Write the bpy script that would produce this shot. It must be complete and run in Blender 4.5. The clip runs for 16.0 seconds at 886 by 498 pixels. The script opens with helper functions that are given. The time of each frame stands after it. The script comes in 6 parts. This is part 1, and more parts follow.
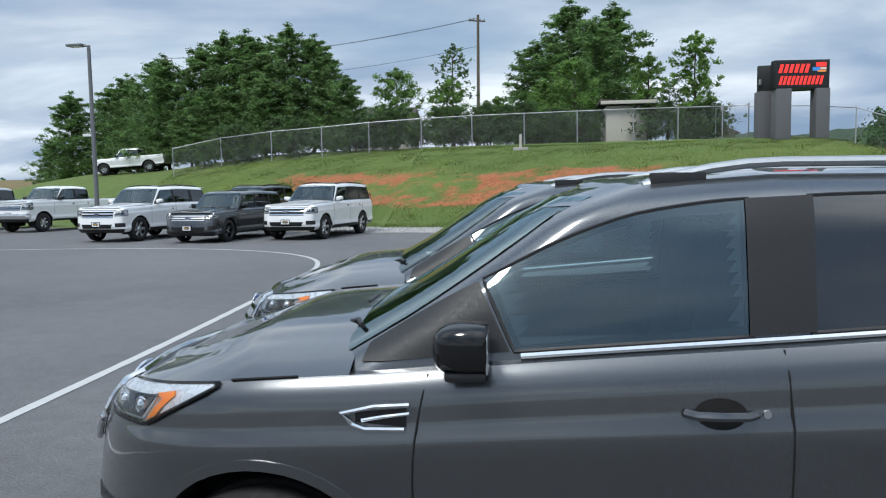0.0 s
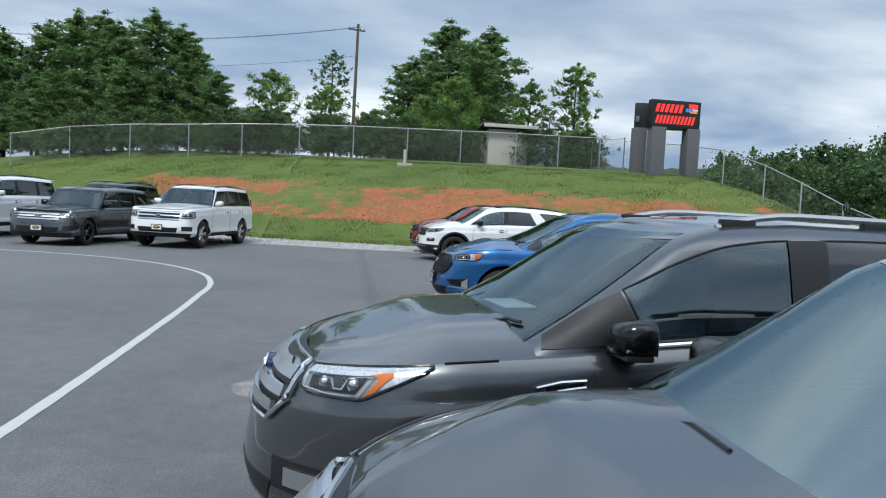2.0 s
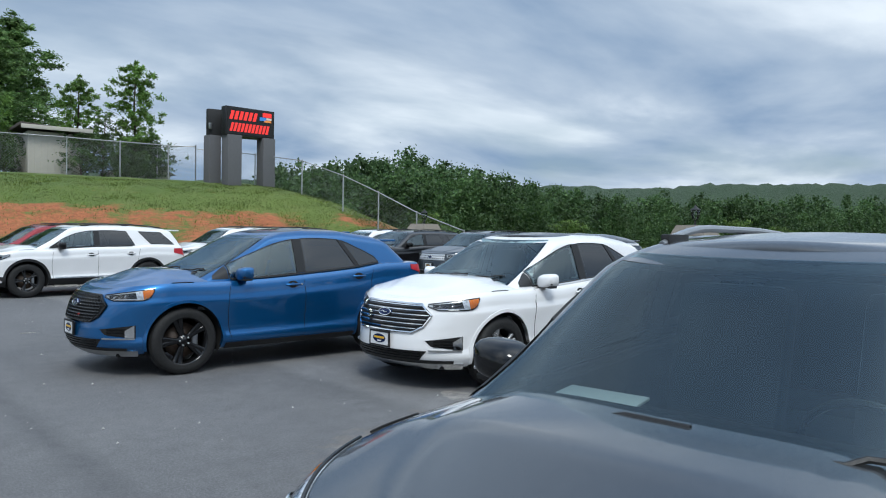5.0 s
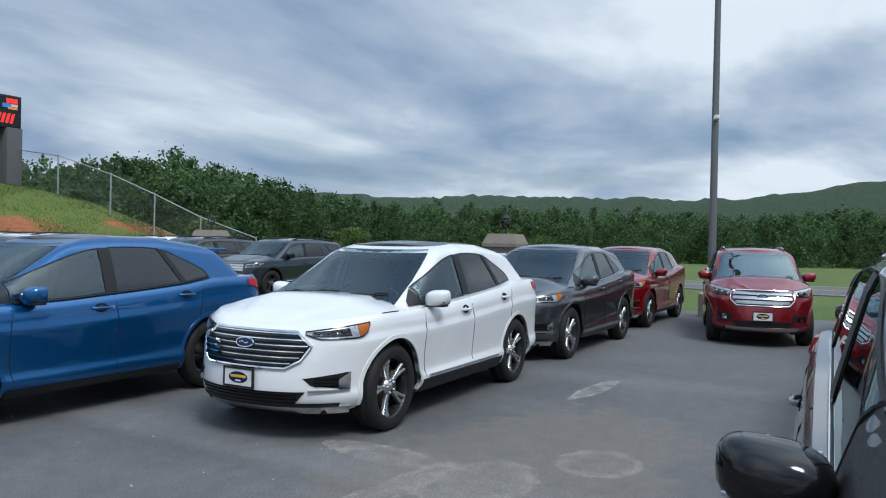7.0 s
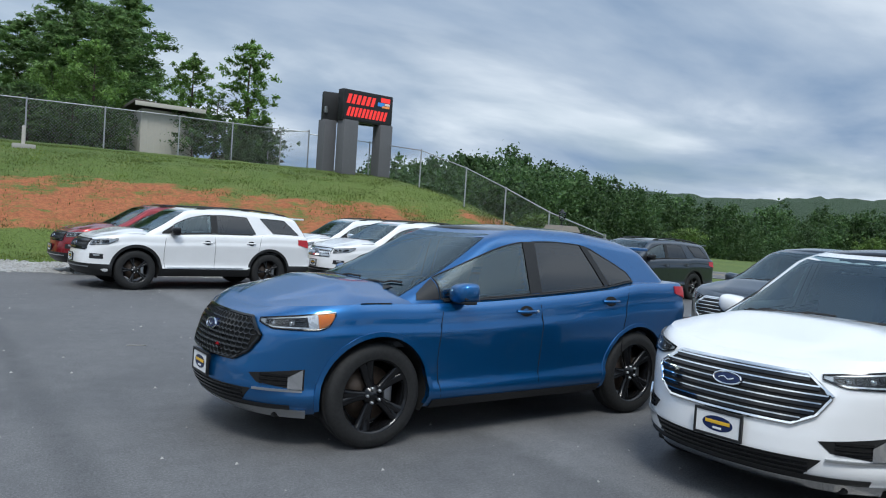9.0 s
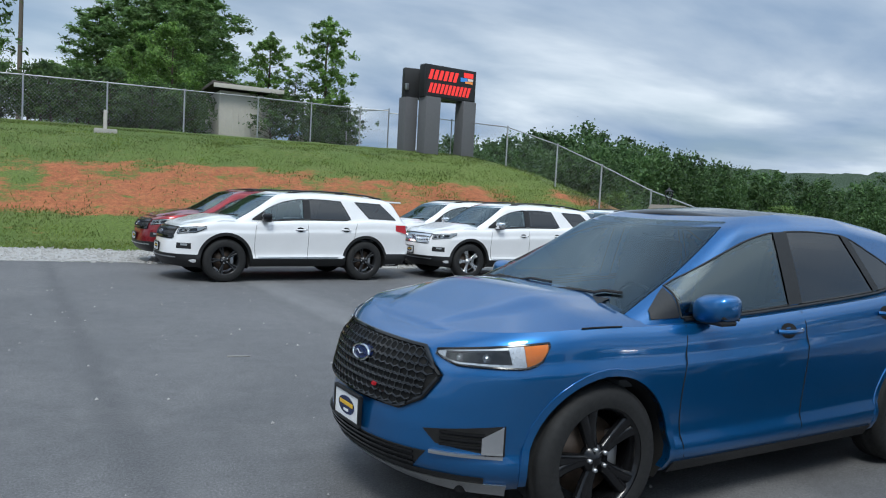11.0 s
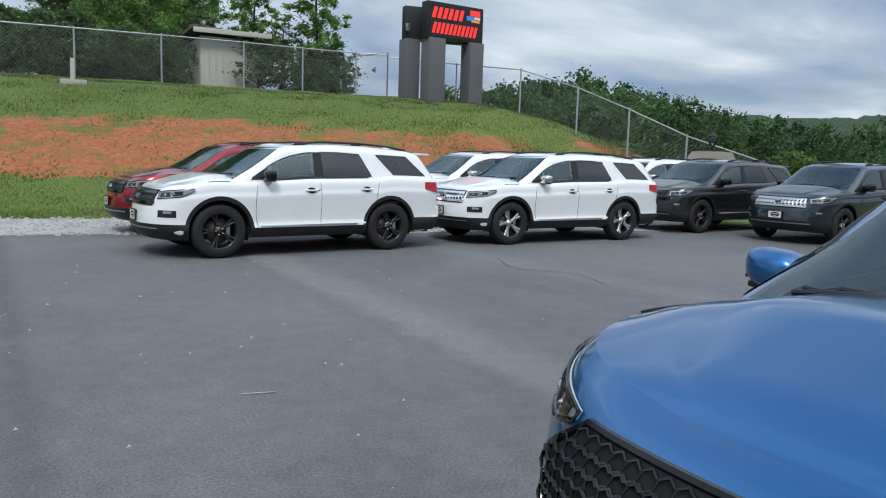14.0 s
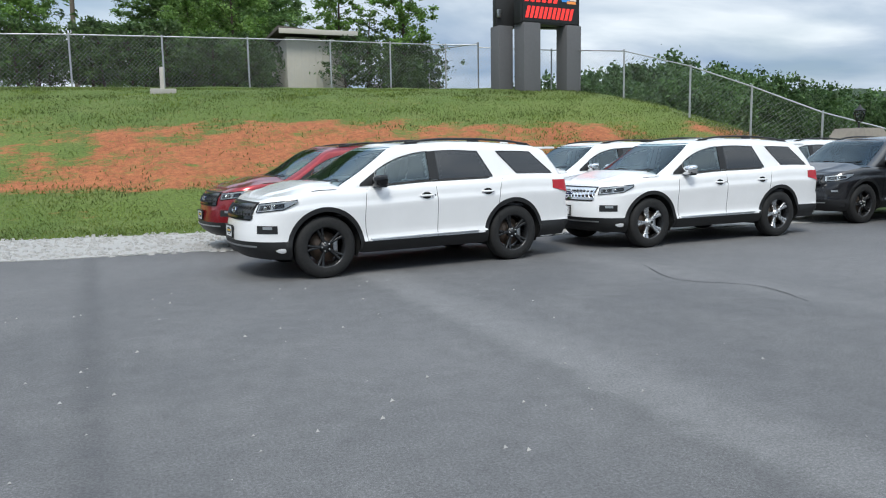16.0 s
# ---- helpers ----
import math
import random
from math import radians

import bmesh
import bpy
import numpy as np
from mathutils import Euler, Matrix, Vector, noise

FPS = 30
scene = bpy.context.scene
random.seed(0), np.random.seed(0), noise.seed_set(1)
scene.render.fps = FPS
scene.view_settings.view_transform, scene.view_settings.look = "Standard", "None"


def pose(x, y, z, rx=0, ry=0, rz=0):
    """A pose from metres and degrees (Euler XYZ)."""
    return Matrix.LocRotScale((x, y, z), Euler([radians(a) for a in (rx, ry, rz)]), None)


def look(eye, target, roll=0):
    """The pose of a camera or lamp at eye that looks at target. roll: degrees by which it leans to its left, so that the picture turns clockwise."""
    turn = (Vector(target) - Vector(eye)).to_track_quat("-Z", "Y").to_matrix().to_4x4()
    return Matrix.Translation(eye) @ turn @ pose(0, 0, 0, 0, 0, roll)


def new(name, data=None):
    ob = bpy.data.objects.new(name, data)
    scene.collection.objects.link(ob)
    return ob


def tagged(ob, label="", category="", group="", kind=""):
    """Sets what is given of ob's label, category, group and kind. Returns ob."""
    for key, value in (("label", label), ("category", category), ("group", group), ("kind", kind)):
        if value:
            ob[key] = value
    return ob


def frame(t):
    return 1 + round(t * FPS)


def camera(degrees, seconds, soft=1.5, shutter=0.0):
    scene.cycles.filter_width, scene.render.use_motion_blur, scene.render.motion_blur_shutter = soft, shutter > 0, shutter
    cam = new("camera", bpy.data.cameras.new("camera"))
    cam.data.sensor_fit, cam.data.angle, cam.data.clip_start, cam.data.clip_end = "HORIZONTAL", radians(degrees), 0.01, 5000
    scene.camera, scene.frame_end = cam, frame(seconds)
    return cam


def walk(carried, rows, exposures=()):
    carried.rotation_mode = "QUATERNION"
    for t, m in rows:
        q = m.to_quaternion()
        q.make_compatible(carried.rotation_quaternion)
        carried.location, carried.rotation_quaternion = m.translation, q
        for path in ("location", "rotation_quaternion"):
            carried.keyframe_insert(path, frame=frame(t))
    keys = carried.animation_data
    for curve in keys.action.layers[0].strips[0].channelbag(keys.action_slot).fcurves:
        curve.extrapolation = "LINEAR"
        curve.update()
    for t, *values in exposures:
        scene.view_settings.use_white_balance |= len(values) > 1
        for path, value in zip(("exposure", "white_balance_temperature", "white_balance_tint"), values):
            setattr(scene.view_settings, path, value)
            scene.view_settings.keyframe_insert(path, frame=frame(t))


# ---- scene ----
cam = camera(61.5, 16.0, 1.1)
PATH = [
    (0, (1.690, -1.748, 1.672), (1.430, 0.228, 1.508), -0.92),
    (0.5, (1.344, -1.368, 1.664), (1.009, 0.595, 1.479), -0.34),
    (1, (1.009, -0.976, 1.686), (0.784, 1.006, 1.550), 1.39),
    (1.5, (0.617, -0.623, 1.707), (0.523, 1.372, 1.594), 3.51),
    (2, (0.235, -0.304, 1.710), (0.370, 1.688, 1.591), 3.00),
    (2.5, (-0.155, 0.034, 1.696), (0.176, 2.002, 1.564), 1.97),
    (3, (-0.526, 0.425, 1.697), (-0.039, 2.358, 1.536), 1.34),
    (3.5, (-0.813, 0.866, 1.706), (-0.247, 2.778, 1.552), -0.20),
    (4, (-0.968, 1.329, 1.721), (-0.066, 3.111, 1.613), 0.15),
    (4.5, (-1.053, 1.834, 1.733), (0.033, 3.511, 1.668), 0.93),
    (4.7, (-1.047, 2.044, 1.710), (0.108, 3.676, 1.656), 1.00),
    (6.8, (-0.808, 4.022, 1.703), (0.783, 5.233, 1.665), 0.9),
    (7, (-0.763, 4.222, 1.695), (0.892, 5.345, 1.679), 1.2),
    (7.5, (-0.666, 4.641, 1.696), (1.047, 5.674, 1.686), 1.5),
    (8, (-0.577, 5.112, 1.677), (0.948, 6.405, 1.634), 3.6),
    (8.5, (-0.573, 5.645, 1.672), (0.698, 7.188, 1.612), 4.3),
    (9, (-0.527, 6.112, 1.653), (0.524, 7.813, 1.595), 3.8),
    (9.5, (-0.536, 6.606, 1.641), (0.412, 8.365, 1.574), 3.6),
    (9.7, (-0.532, 6.79, 1.64), (0.372, 8.572, 1.554), 3.2),
    (12, (-0.323, 8.951, 1.638), (0.579, 10.732, 1.508), 2.9),
    (12.5, (-0.247, 9.401, 1.631), (0.755, 11.13, 1.543), 2.0),
    (13, (-0.232, 9.89, 1.615), (0.85, 11.571, 1.539), 1.6),
    (13.5, (-0.166, 10.347, 1.607), (0.897, 12.036, 1.478), 1.3),
    (14, (-0.069, 10.831, 1.557), (0.856, 12.588, 1.315), 1.8),
    (14.5, (-0.04, 11.278, 1.533), (0.756, 13.095, 1.275), 1.2),
    (15, (-0.008, 11.695, 1.587), (0.651, 13.569, 1.359), 0.9),
    (15.5, (-0.017, 12.161, 1.59), (0.717, 14.005, 1.341), -0.2),
    (16, (0.031, 12.613, 1.571), (0.754, 14.46, 1.313), -1.0),
]
walk(cam, [(t, look(eye, target, roll)) for t, eye, target, roll in PATH],
     exposures=[(0, 0.05, 6300, 7), (4.5, -0.03, 6200, 6), (7, -0.22, 6100, 6), (9.5, -0.10, 6200, 7), (12.5, -0.05, 6150, 5), (13.8, -0.12, 6250, 6), (14.5, -0.02, 6400, 7), (15, 0.02, 6450, 7), (16, 0.15, 6500, 7)])

# ---------------------------------------------------------------- world, sun
world = bpy.data.worlds.new("overcast_sky")
scene.world = world
world.use_nodes = True
wn, wl = world.node_tree.nodes, world.node_tree.links
wn.clear()
w_out = wn.new("ShaderNodeOutputWorld")
w_bg = wn.new("ShaderNodeBackground")
w_sky = wn.new("ShaderNodeTexSky")
w_sky.sky_type = "NISHITA"
w_sky.sun_disc = False
w_sky.sun_elevation = radians(52)
w_sky.sun_rotation = radians(150)
w_bg.inputs["Strength"].default_value = 0.10
w_co = wn.new("ShaderNodeTexCoord")
w_sep = wn.new("ShaderNodeSeparateXYZ")
wl.new(w_co.outputs["Generated"], w_sep.inputs[0])


def w_math(op, a, b=None):
    n = wn.new("ShaderNodeMath")
    n.operation = op
    for i, v in enumerate((a, b)):
        if v is None:
            continue
        if isinstance(v, (int, float)):
            n.inputs[i].default_value = v
        else:
            wl.new(v, n.inputs[i])
    return n.outputs[0]


w_h = w_math("ADD", w_math("MAXIMUM", w_sep.outputs[2], 0.0), 0.16)
w_cmb = wn.new("ShaderNodeCombineXYZ")
wl.new(w_math("DIVIDE", w_sep.outputs[0], w_h), w_cmb.inputs[0])
wl.new(w_math("DIVIDE", w_sep.outputs[1], w_h), w_cmb.inputs[1])


def w_noise(scale, detail, stretch, rot, warp=0.0):
    m = wn.new("ShaderNodeMapping")
    m.inputs["Scale"].default_value = stretch
    m.inputs["Rotation"].default_value = (0, 0, radians(rot))
    wl.new(w_cmb.outputs[0], m.inputs["Vector"])
    n = wn.new("ShaderNodeTexNoise")
    n.inputs["Scale"].default_value = scale
    n.inputs["Detail"].default_value = detail
    n.inputs["Roughness"].default_value = 0.50
    n.inputs["Distortion"].default_value = warp
    wl.new(m.outputs[0], n.inputs["Vector"])
    return n.outputs["Fac"]


def w_ramp(fac, stops):
    r = wn.new("ShaderNodeValToRGB")
    while len(r.color_ramp.elements) < len(stops):
        r.color_ramp.elements.new(0.5)
    for e, (p, c) in zip(r.color_ramp.elements, stops):
        e.position, e.color = p, (*c, 1)
    wl.new(fac, r.inputs[0])
    return r.outputs[0]


w_cover = w_noise(0.55, 6, (1.0, 1.25, 1), -35, 0.25)
w_tone = w_noise(0.75, 7, (0.9, 1.3, 1), -25, 0.3)
w_cloud = w_ramp(w_tone, [(0.36, (2.7, 3.7, 5.3)), (0.50, (5.0, 5.8, 7.0)), (0.63, (8.7, 9.2, 9.9))])
w_mask = w_ramp(w_cover, [(0.30, (0.35, 0.35, 0.35)), (0.50, (1, 1, 1))])
w_mix = wn.new("ShaderNodeMix")
w_mix.data_type = "RGBA"
wl.new(w_mask, w_mix.inputs[0])
wl.new(w_sky.outputs[0], w_mix.inputs[6])
w_up = wn.new("ShaderNodeMix")
w_up.data_type, w_up.blend_type = "RGBA", "MULTIPLY"
w_up.inputs[0].default_value = 1.0
wl.new(w_cloud, w_up.inputs[6])
wl.new(w_math("ADD", w_math("MULTIPLY", w_math("MAXIMUM", w_math("SUBTRACT", w_sep.outputs[2], 0.30), 0.0), 2.2), 1.05), w_up.inputs[7])
wl.new(w_up.outputs[2], w_mix.inputs[7])
wl.new(w_mix.outputs[2], w_bg.inputs["Color"])
wl.new(w_bg.outputs[0], w_out.inputs[0])

sun = new("sun", bpy.data.lights.new("sun", "SUN"))
sun.data.energy, sun.data.angle, sun.data.color = 2.3, radians(16), (1.0, 0.96, 0.90)
sun.matrix_world = look((-20, -35, 55), (0, 0, 0))


# ---------------------------------------------------------------- materials
class Nodes:
    """A Principled material and short ways to add nodes to it."""

    def __init__(self, name):
        self.m = bpy.data.materials.new(name)
        self.m.use_nodes = True
        self.t = self.m.node_tree
        self.p = self.t.nodes["Principled BSDF"]
        self.co = self.t.nodes.new("ShaderNodeTexCoord")

    def set(self, **kw):
        for k, v in kw.items():
            self.p.inputs[k.replace("_", " ")].default_value = (*v, 1) if isinstance(v, tuple) else v
        return self

    def noise(self, scale, detail=4, rough=0.6, stretch=(1, 1, 1), space="Object"):
        mp = self.t.nodes.new("ShaderNodeMapping")
        mp.inputs["Scale"].default_value = stretch
        self.t.links.new(self.co.outputs[space], mp.inputs[0])
        n = self.t.nodes.new("ShaderNodeTexNoise")
        n.inputs["Scale"].default_value, n.inputs["Detail"].default_value, n.inputs["Roughness"].default_value = scale, detail, rough
        self.t.links.new(mp.outputs[0], n.inputs["Vector"])
        return n.outputs["Fac"]

    def ramp(self, fac, stops):
        r = self.t.nodes.new("ShaderNodeValToRGB")
        while len(r.color_ramp.elements) < len(stops):
            r.color_ramp.elements.new(0.5)
        for e, (p, c) in zip(r.color_ramp.elements, stops):
            e.position, e.color = p, ((c, c, c, 1) if isinstance(c, (int, float)) else (*c, 1))
        self.t.links.new(fac, r.inputs[0])
        return r.outputs[0]

    def mix(self, fac, a, b, blend="MIX"):
        n = self.t.nodes.new("ShaderNodeMix")
        n.data_type, n.blend_type = "RGBA", blend
        for i, v in ((0, fac), (6, a), (7, b)):
            if isinstance(v, tuple):
                n.inputs[i].default_value = (*v, 1)
            elif isinstance(v, (int, float)):
                n.inputs[i].default_value = v
            else:
                self.t.links.new(v, n.inputs[i])
        return n.outputs[2]

    def random(self):
        return self.t.nodes.new("ShaderNodeObjectInfo").outputs["Random"]

    def island(self):
        return self.t.nodes.new("ShaderNodeNewGeometry").outputs["Random Per Island"]

    def to(self, socket, value):
        self.t.links.new(value, self.p.inputs[socket])
        return self

    def bump(self, fac, strength=0.3, distance=0.02):
        b = self.t.nodes.new("ShaderNodeBump")
        b.inputs["Strength"].default_value, b.inputs["Distance"].default_value = strength, distance
        self.t.links.new(fac, b.inputs["Height"])
        self.t.links.new(b.outputs[0], self.p.inputs["Normal"])
        return self


def paint(name, color, metallic=0.0, rough=0.35):
    n = Nodes(name)
    dark = tuple(c * 0.88 for c in color)
    n.to("Base Color", n.mix(n.noise(3.0, 3), dark, color))
    n.set(Metallic=metallic, Coat_Weight=1.0, Coat_Roughness=0.02, Coat_IOR=1.5)
    n.to("Roughness", n.ramp(n.noise(900, 1), [(0.3, rough * 0.8), (0.7, rough * 1.25)]))
    return n.m


def plain(name, color, rough=0.5, metallic=0.0, grain=60.0, vary=0.2, bump=0.0):
    n = Nodes(name)
    low = tuple(c * (1 - vary) for c in color)
    f = n.noise(grain, 4)
    n.to("Base Color", n.mix(f, low, color)).set(Metallic=metallic)
    n.to("Roughness", n.ramp(n.noise(grain * 0.3, 3), [(0.3, max(rough - 0.08, 0.02)), (0.7, min(rough + 0.08, 1.0))]))
    if bump:
        n.bump(f, bump, 0.01)
    return n.m


def glass(name, tint, ior=1.5, sheen=(1, 1, 1)):
    m = bpy.data.materials.new(name)
    m.use_nodes = True
    t = m.node_tree
    t.nodes.clear()
    out, mix = t.nodes.new("ShaderNodeOutputMaterial"), t.nodes.new("ShaderNodeMixShader")
    tr, gl, fr = t.nodes.new("ShaderNodeBsdfTransparent"), t.nodes.new("ShaderNodeBsdfGlossy"), t.nodes.new("ShaderNodeFresnel")
    tr.inputs[0].default_value = (*tint, 1)
    gl.inputs["Color"].default_value = (*sheen, 1)
    gl.inputs["Roughness"].default_value = 0.01
    fr.inputs[0].default_value = ior
    t.links.new(fr.outputs[0], mix.inputs[0])
    t.links.new(tr.outputs[0], mix.inputs[1])
    t.links.new(gl.outputs[0], mix.inputs[2])
    t.links.new(mix.outputs[0], out.inputs[0])
    return m


M = {
    "gray": paint("magnetic_gray_paint", (0.105, 0.110, 0.116), 0.85, 0.27),
    "blue": paint("performance_blue_paint", (0.006, 0.108, 0.305), 0.72, 0.32),
    "white": paint("white_pearl_paint", (0.80, 0.80, 0.80), 0.0, 0.3),
    "black": paint("black_paint", (0.010, 0.010, 0.012), 0.2, 0.3),
    "navy": paint("slate_blue_paint", (0.030, 0.042, 0.058), 0.7, 0.3),
    "red": paint("ruby_red_paint", (0.26, 0.006, 0.012), 0.55, 0.3),
    "silver": paint("silver_paint", (0.50, 0.51, 0.52), 0.8, 0.3),
    "trim": plain("black_trim_plastic", (0.009, 0.009, 0.0095), 0.5, 0, 300, 0.3, 0.1),
    "gloss": plain("gloss_black_trim", (0.004, 0.004, 0.0045), 0.12),
    "seam": plain("panel_gap", (0.004, 0.004, 0.004), 0.9),
    "tyre": plain("tyre_rubber", (0.010, 0.010, 0.010), 0.75, 0, 120, 0.35, 0.25),
    "chrome": plain("chrome", (0.78, 0.79, 0.80), 0.08, 1.0),
    "satin": plain("satin_silver", (0.50, 0.51, 0.52), 0.35, 0.9),
    "alloy": plain("machined_alloy", (0.55, 0.56, 0.57), 0.28, 0.9),
    "alloy_dark": plain("dark_alloy", (0.035, 0.036, 0.038), 0.3, 0.6),
    "alloy_black": plain("gloss_black_alloy", (0.008, 0.008, 0.009), 0.15, 0.2),
    "disc": plain("brake_disc", (0.22, 0.16, 0.12), 0.45, 0.8, 30, 0.5),
    "seat": plain("dark_seat_cloth", (0.11, 0.115, 0.12), 0.85, 0, 200, 0.3, 0.2),
    "seat_light": plain("gray_seat_leather", (0.30, 0.30, 0.29), 0.6, 0, 90, 0.2, 0.1),
    "paper": plain("paper", (0.75, 0.78, 0.74), 0.8),
    "amber": plain("amber_lens", (0.90, 0.25, 0.02), 0.15),
    "tail": plain("red_lens", (0.42, 0.012, 0.02), 0.1),
    "plate_white": plain("white_plate", (0.78, 0.78, 0.78), 0.4),
    "badge_blue": plain("badge_blue", (0.008, 0.018, 0.075), 0.2),
    "yellow": plain("yellow_print", (0.75, 0.45, 0.03), 0.4),
    "screen": glass("windshield_glass", (0.62, 0.72, 0.74), 1.75, (0.80, 0.95, 1.0)),
    # IOR raised past real glass, only to brighten the sky reflected in it
    "screen_boosted": glass("boosted_reflection_glass", (0.66, 0.78, 0.78), 3.0, (0.80, 0.97, 1.0)),
    "door_glass": glass("door_glass", (0.58, 0.68, 0.67), 2.2, (0.85, 0.98, 1.0)),
    "privacy": glass("privacy_glass", (0.06, 0.066, 0.07), 1.9),
    "lamp_silver": plain("lamp_reflector", (0.58, 0.60, 0.62), 0.22, 0.45, 90, 0.25),
    "lamp_white": plain("bright_lamp_reflector", (0.74, 0.77, 0.82), 0.28, 0.35, 90, 0.12),
    "lens": glass("lamp_lens", (0.85, 0.87, 0.88), 1.45),
}


# ---------------------------------------------------------------- mesh helpers
def mesh_of(name, verts, faces, mat=None, smooth=True):
    me = bpy.data.meshes.new(name)
    me.from_pydata([tuple(map(float, v)) for v in verts], [], [tuple(map(int, f)) for f in faces])
    if smooth:
        me.polygons.foreach_set("use_smooth", [True] * len(me.polygons))
    if mat is not None:
        me.materials.append(M[mat] if isinstance(mat, str) else mat)
    me.update()
    return me


def part(name, vf, mat, parent, label="", smooth=True, sharp=40):
    me = mesh_of(name, vf[0], vf[1], mat, smooth)
    if smooth and sharp:
        me.set_sharp_from_angle(angle=radians(sharp))
    ob = new(name, me)
    ob.parent = parent
    if label:
        ob["label"] = label
    return ob


def join(*vfs):
    verts, faces = [], []
    for v, f in vfs:
        k = len(verts)
        verts += list(v)
        faces += [tuple(i + k for i in q) for q in f]
    return verts, faces


def moved(vf, m):
    return [m @ Vector(v) for v in vf[0]], vf[1]


def mirrored(vf):
    return [(v[0], -v[1], v[2]) for v in vf[0]], [tuple(reversed(f)) for f in vf[1]]


def grid_faces(ni, nj, start=0):
    return [(start + i * nj + j, start + (i + 1) * nj + j, start + (i + 1) * nj + j + 1, start + i * nj + j + 1) for i in range(ni - 1) for j in range(nj - 1)]


def slab(outer, inner):
    """A closed shell between two grids of points, each [i][j]."""
    ni, nj = len(outer), len(outer[0])
    verts = [p for row in outer for p in row] + [p for row in inner for p in row]
    k = ni * nj
    faces = grid_faces(ni, nj) + [tuple(reversed(f)) for f in grid_faces(ni, nj, k)]
    rim = [i * nj for i in range(ni)] + [(ni - 1) * nj + j for j in range(1, nj)] + [i * nj + nj - 1 for i in range(ni - 2, -1, -1)] + list(range(nj - 2, 0, -1))
    for a, b in zip(rim, rim[1:] + rim[:1]):
        faces.append((b, a, a + k, b + k))
    return verts, faces


def box(x0, x1, y0, y1, z0, z1, bevel=0.0):
    bm = bmesh.new()
    bmesh.ops.create_cube(bm, size=1)
    for v in bm.verts:
        v.co = Vector((x0 + (v.co.x + 0.5) * (x1 - x0), y0 + (v.co.y + 0.5) * (y1 - y0), z0 + (v.co.z + 0.5) * (z1 - z0)))
    if bevel:
        bmesh.ops.bevel(bm, geom=bm.edges[:], offset=bevel, segments=2, affect="EDGES", profile=0.6)
    bm.verts.index_update()
    out = [tuple(v.co) for v in bm.verts], [tuple(v.index for v in f.verts) for f in bm.faces]
    bm.free()
    return out


def tube(points, r, n=8, closed=False, taper=None):
    pts = [Vector(p) for p in points]
    verts, faces = [], []
    for i, p in enumerate(pts):
        a = pts[i - 1] if (i or closed) else pts[i]
        b = pts[(i + 1) % len(pts)] if (i < len(pts) - 1 or closed) else pts[i]
        d = (b - a).normalized()
        up = Vector((0, 0, 1)) if abs(d.z) < 0.9 else Vector((0, 1, 0))
        u = d.cross(up).normalized()
        w = u.cross(d)
        rr = r if taper is None else r + (taper - r) * i / (len(pts) - 1)
        verts += [p + rr * (math.cos(2 * math.pi * k / n) * u + math.sin(2 * math.pi * k / n) * w) for k in range(n)]
    m = len(pts)
    for i in range(m if closed else m - 1):
        for k in range(n):
            faces.append((i * n + k, i * n + (k + 1) % n, (i + 1) % m * n + (k + 1) % n, (i + 1) % m * n + k))
    if not closed:
        faces += [tuple(reversed(range(n))), tuple(range((m - 1) * n, m * n))]
    return verts, faces


def lathe(profile, n=32, axis="y"):
    """Turn (radius, along) pairs round an axis."""
    verts, faces = [], []
    m = len(profile)
    for k in range(n):
        c, s = math.cos(2 * math.pi * k / n), math.sin(2 * math.pi * k / n)
        for r, a in profile:
            verts.append((r * c, a, r * s) if axis == "y" else (r * c, r * s, a))
    for k in range(n):
        for j in range(m - 1):
            q = (k * m + j, k * m + j + 1, (k + 1) % n * m + j + 1, (k + 1) % n * m + j)
            faces.append(q if axis == "y" else tuple(reversed(q)))
    return verts, faces


def smooth01(t):
    t = np.clip(t, 0, 1)
    return t * t * (3 - 2 * t)


# ---------------------------------------------------------------- vehicles
WHEELS = {}


